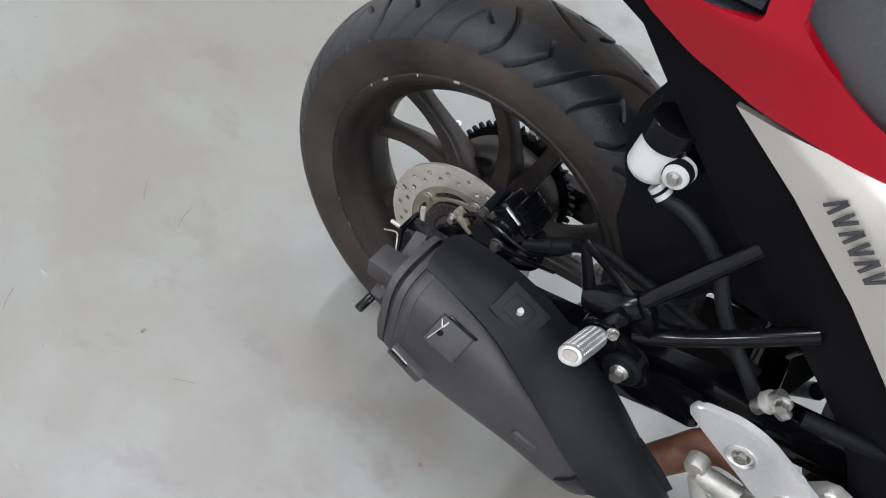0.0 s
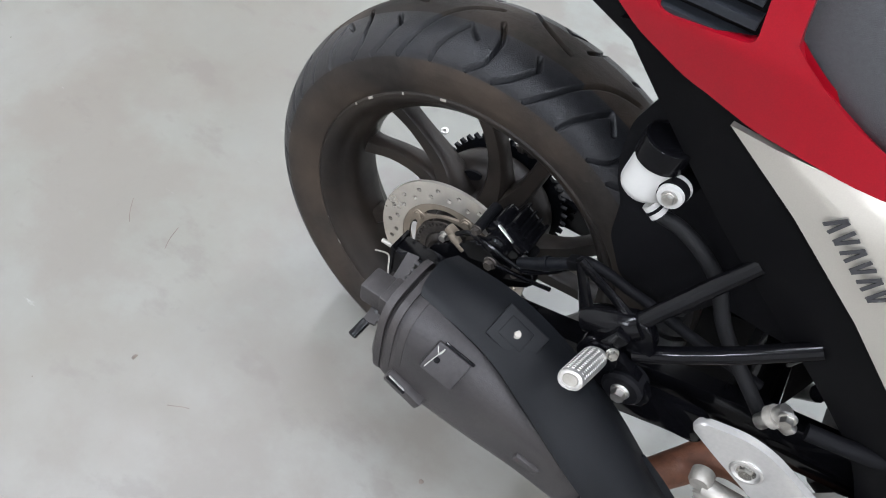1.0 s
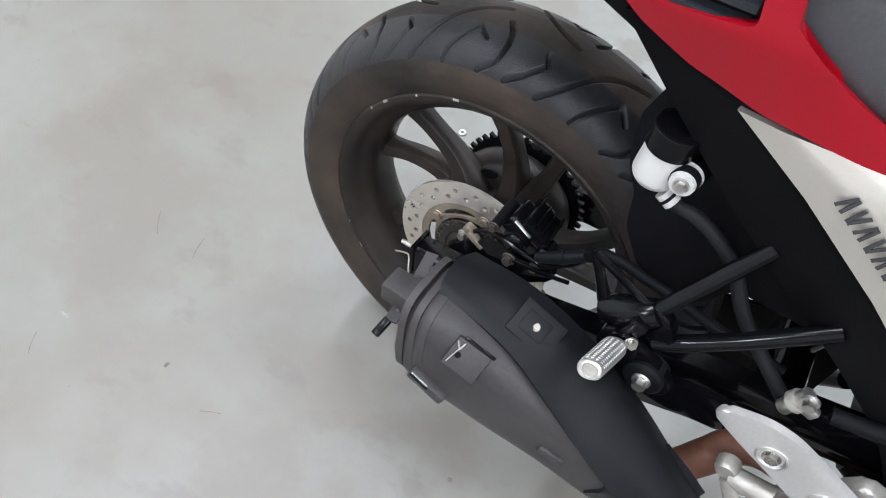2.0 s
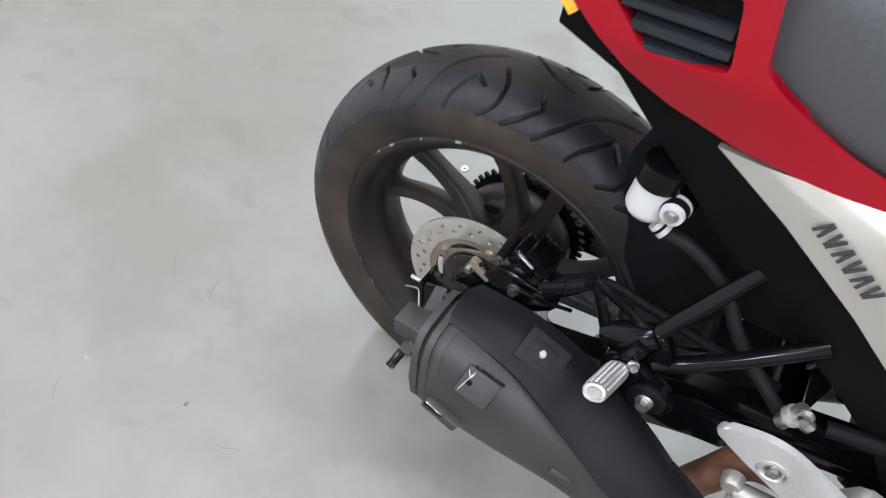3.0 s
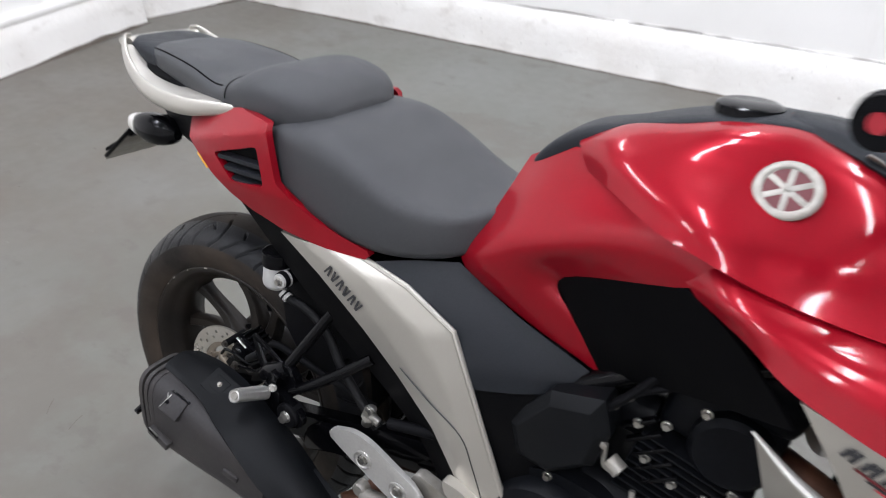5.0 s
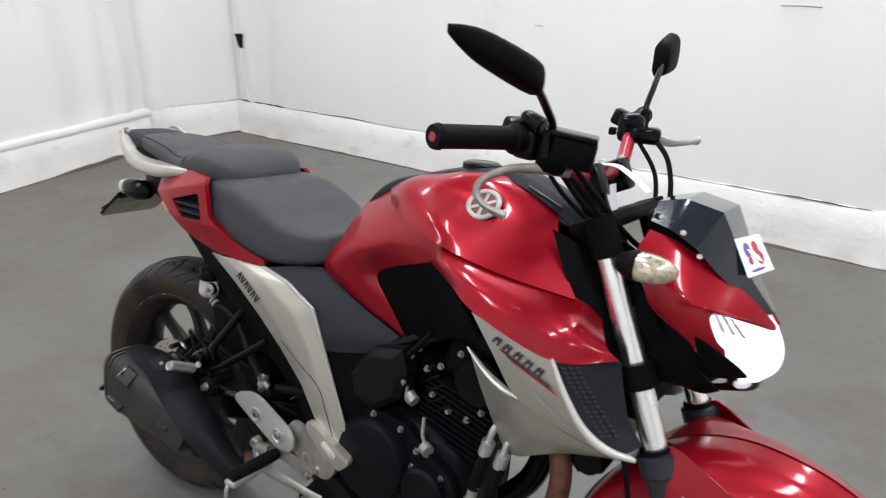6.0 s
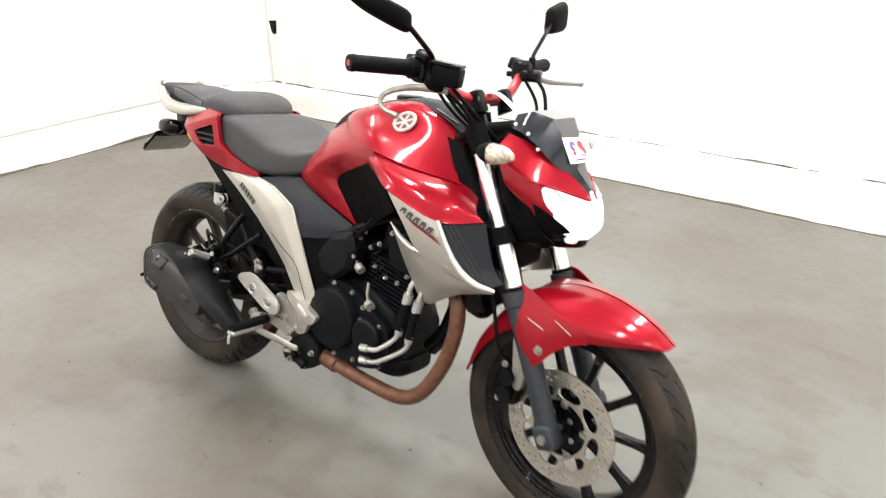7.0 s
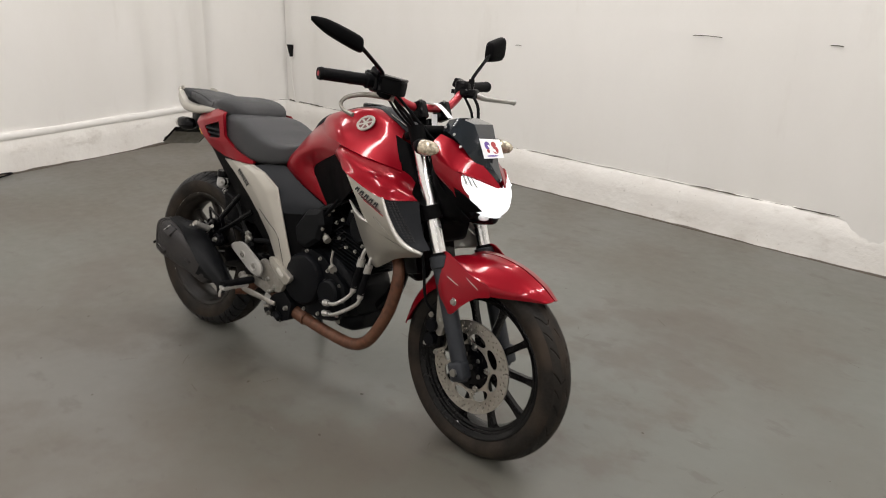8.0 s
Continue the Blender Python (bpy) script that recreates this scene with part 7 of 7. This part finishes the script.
# headlamp, shrouds, screen and indicators
part("lamp_bucket", loaf([(1.15, 0.075, 0.70, 0.92), (1.21, 0.10, 0.70, 0.91), (1.26, 0.092, 0.71, 0.86), (1.285, 0.07, 0.73, 0.83)], 28, 0.6), PLASTIC, bike, "black lamp bucket", STEER)
for s in (-1, 1):
    part("lamp_shroud", sheet([
        [(1.155, 0.072, 0.950), (1.205, 0.060, 0.935), (1.26, 0.045, 0.905), (1.315, 0.025, 0.862), (1.345, 0.010, 0.830)],
        [(1.150, 0.104, 0.915), (1.20, 0.108, 0.895), (1.245, 0.105, 0.872), (1.290, 0.080, 0.850), (1.342, 0.022, 0.826)],
        [(1.175, 0.114, 0.865), (1.215, 0.116, 0.853), (1.248, 0.110, 0.855), (1.268, 0.100, 0.858), (1.285, 0.084, 0.850)],
        [(1.195, 0.110, 0.835), (1.232, 0.110, 0.820), (1.262, 0.105, 0.814), (1.276, 0.100, 0.825), (1.272, 0.098, 0.842)],
        [(1.262, 0.098, 0.792), (1.275, 0.094, 0.783), (1.290, 0.087, 0.778), (1.299, 0.083, 0.784), (1.297, 0.084, 0.800)]], s, 7, 6, 0.004), RED, bike, "glossy red lamp shroud", STEER, 60)
    part("lamp_under_cover", sheet([
        [(1.135, 0.090, 0.895), (1.16, 0.108, 0.875), (1.185, 0.112, 0.845)],
        [(1.150, 0.085, 0.80), (1.185, 0.104, 0.80), (1.215, 0.104, 0.80)],
        [(1.185, 0.075, 0.735), (1.23, 0.088, 0.742), (1.268, 0.088, 0.754)],
        [(1.235, 0.050, 0.705), (1.27, 0.058, 0.708), (1.295, 0.062, 0.722)]], s, 6, 6, 0.004), PLASTIC, bike, "black cover under the lamp", STEER)
    part("front_indicator_stem", tube([(1.135, s * 0.088, 0.900), (1.15, s * 0.115, 0.908), (1.156, s * 0.150, 0.915)], [0.014, 0.012, 0.012], 12, 4), GRIP, bike, "", STEER)
    ind = part("front_indicator", loaf([(1.146, 0.008, -0.009, 0.009), (1.154, 0.015, -0.015, 0.015), (1.170, 0.0235, -0.0215, 0.0215), (1.181, 0.0245, -0.022, 0.022)], 20, 0.85), GRIP, bike, "black front indicator with a clear lens", STEER @ pose(0, s * 0.166, 0.917))
    part("lens", loaf([(1.178, 0.024, -0.0215, 0.0215), (1.200, 0.0235, -0.021, 0.021), (1.221, 0.018, -0.0165, 0.0165), (1.235, 0.007, -0.007, 0.007)], 20, 0.85), LENS, ind, "clear lens")
for s in (-1, 1):
    part("lamp_jaw", sheet([
        [(1.256, 0.107, 0.815), (1.276, 0.104, 0.806), (1.292, 0.096, 0.797)],
        [(1.266, 0.098, 0.780), (1.294, 0.091, 0.776), (1.318, 0.079, 0.775)],
        [(1.286, 0.081, 0.750), (1.308, 0.074, 0.752), (1.330, 0.060, 0.757)]], s, 5, 5, 0.004), PLASTIC, bike, "black jaw beside the lamp", STEER)
lamp = part("headlamp", sheet([
    [(1.268, -0.098, 0.858), (1.296, -0.07, 0.846), (1.335, -0.02, 0.826), (1.338, 0.0, 0.823), (1.335, 0.02, 0.826), (1.296, 0.07, 0.846), (1.268, 0.098, 0.858)],
    [(1.280, -0.098, 0.825), (1.325, -0.07, 0.815), (1.352, -0.025, 0.800), (1.358, 0.0, 0.797), (1.352, 0.025, 0.800), (1.325, 0.07, 0.815), (1.280, 0.098, 0.825)],
    [(1.296, -0.078, 0.785), (1.332, -0.062, 0.776), (1.355, -0.03, 0.765), (1.360, 0.0, 0.762), (1.355, 0.03, 0.765), (1.332, 0.062, 0.776), (1.296, 0.078, 0.785)],
    [(1.302, -0.052, 0.750), (1.322, -0.043, 0.744), (1.335, -0.024, 0.738), (1.340, 0.0, 0.736), (1.335, 0.024, 0.738), (1.322, 0.043, 0.744), (1.302, 0.052, 0.750)]], 1, 5, 6, 0.004), LAMP_ON, bike, "lit white headlamp", STEER)
# facets at the lamp's upper corners
for s in (-1, 1):
    for k in range(3):
        quad = []
        for u, v in ((0.08 + 0.30 * k, 0.10), (0.24 + 0.30 * k, 0.10), (0.34 + 0.30 * k, 0.85), (0.18 + 0.30 * k, 0.85)):
            p0, p1 = np.array((1.268, 0.098, 0.858)) * (1 - u) + np.array((1.296, 0.070, 0.846)) * u, np.array((1.280, 0.098, 0.825)) * (1 - u) + np.array((1.325, 0.070, 0.815)) * u
            q = p0 * (1 - v) + p1 * v
            quad.append((q[0], s * q[1], q[2]))
        part("lamp_facet", skin([[(x + o, y + s * o, z + o * 0.3) for x, y, z in quad] for o in (0.001, 0.004)]), LAMP_REFLECTOR, lamp, "grey reflector facet")
part("lamp_chin", sheet([
    [(1.300, -0.053, 0.748), (1.320, -0.043, 0.741), (1.340, 0.0, 0.733), (1.320, 0.043, 0.741), (1.300, 0.053, 0.748)],
    [(1.296, -0.046, 0.728), (1.314, -0.036, 0.722), (1.332, 0.0, 0.716), (1.314, 0.036, 0.722), (1.296, 0.046, 0.728)],
    [(1.262, -0.045, 0.716), (1.285, -0.035, 0.711), (1.302, 0.0, 0.707), (1.285, 0.035, 0.711), (1.262, 0.045, 0.716)]], 1, 5, 5, 0.004), GLOSS, bike, "black chin under the headlamp", STEER)
for s in (-1, 1):
    part("parking_lamp", loaf([(0.0, 0.016, -0.010, 0.010), (0.006, 0.015, -0.009, 0.009), (0.010, 0.009, -0.005, 0.005)], 20, 0.8), LAMP_GLASS, bike, "clear parking lamp", STEER @ pose(1.318, s * 0.034, 0.737, 0, 12, s * 32))
part("instrument_screen", sheet([
    [(1.150, -0.056, 0.958), (1.150, -0.036, 0.986), (1.150, 0.036, 0.986), (1.150, 0.056, 0.958)],
    [(1.185, -0.070, 0.955), (1.192, -0.042, 0.998), (1.192, 0.042, 0.998), (1.185, 0.070, 0.955)],
    [(1.228, -0.072, 0.935), (1.248, -0.040, 0.988), (1.248, 0.040, 0.988), (1.228, 0.072, 0.935)],
    [(1.256, -0.060, 0.905), (1.274, -0.034, 0.940), (1.274, 0.034, 0.940), (1.256, 0.060, 0.905)],
    [(1.292, -0.034, 0.868), (1.302, -0.018, 0.888), (1.302, 0.018, 0.888), (1.292, 0.034, 0.868)],
    [(1.325, -0.010, 0.838), (1.335, -0.004, 0.846), (1.335, 0.004, 0.846), (1.325, 0.010, 0.838)]], 1, 4, 4, 0.003, True), SMOKE, bike, "dark smoked faceted flyscreen over the instruments", STEER, 24)
part("instrument_body", loaf([(1.135, 0.04, 0.945, 0.970), (1.16, 0.060, 0.930, 0.980), (1.215, 0.062, 0.915, 0.975), (1.238, 0.045, 0.90, 0.94)], 24, 0.6), PLASTIC, bike, "black instrument housing", STEER)
for p in ((1.205, -0.0715, 0.955), (1.235, -0.073, 0.925), (1.17, -0.072, 0.972)):
    part("screen_bolt", bolt(p, 0.0032, 0.003, (0.2, -0.9, 0.4)), STEEL, bike, "", STEER)
corner = [Vector(p) for p in ((1.262, -0.056, 0.949), (1.284, 0.014, 0.951), (1.317, 0.001, 0.904), (1.292, -0.060, 0.897))]
out = (corner[1] - corner[0]).cross(corner[3] - corner[0]).normalized()
out = out if out.x > 0 else -out


def on_sticker(u, v, lift):
    a, b = corner[0].lerp(corner[1], u), corner[3].lerp(corner[2], u)
    return a.lerp(b, v) + out * (lift + 0.0045)


sticker = part("sticker", skin([[on_sticker(u, 0, 0.0), on_sticker(u, 1, 0.0), on_sticker(u, 1, 0.001), on_sticker(u, 0, 0.001)] for u in (0, 1)]), TAPE, bike, "white sticker with blurred coloured print")
for u, v, w, h, mt in ((0.30, 0.34, 0.13, 0.20, PURPLE), (0.62, 0.30, 0.12, 0.16, RED_MARK), (0.66, 0.58, 0.15, 0.20, RED_MARK), (0.30, 0.62, 0.07, 0.10, RED_MARK), (0.45, 0.88, 0.28, 0.04, PURPLE)):
    bm = bmesh.new()
    bm.faces.new([bm.verts.new(on_sticker(u + w * math.cos(a), v + h * math.sin(a), 0.0016)) for a in np.linspace(0, 2 * math.pi, 18, endpoint=False)])
    part("print", bm, mt, sticker)
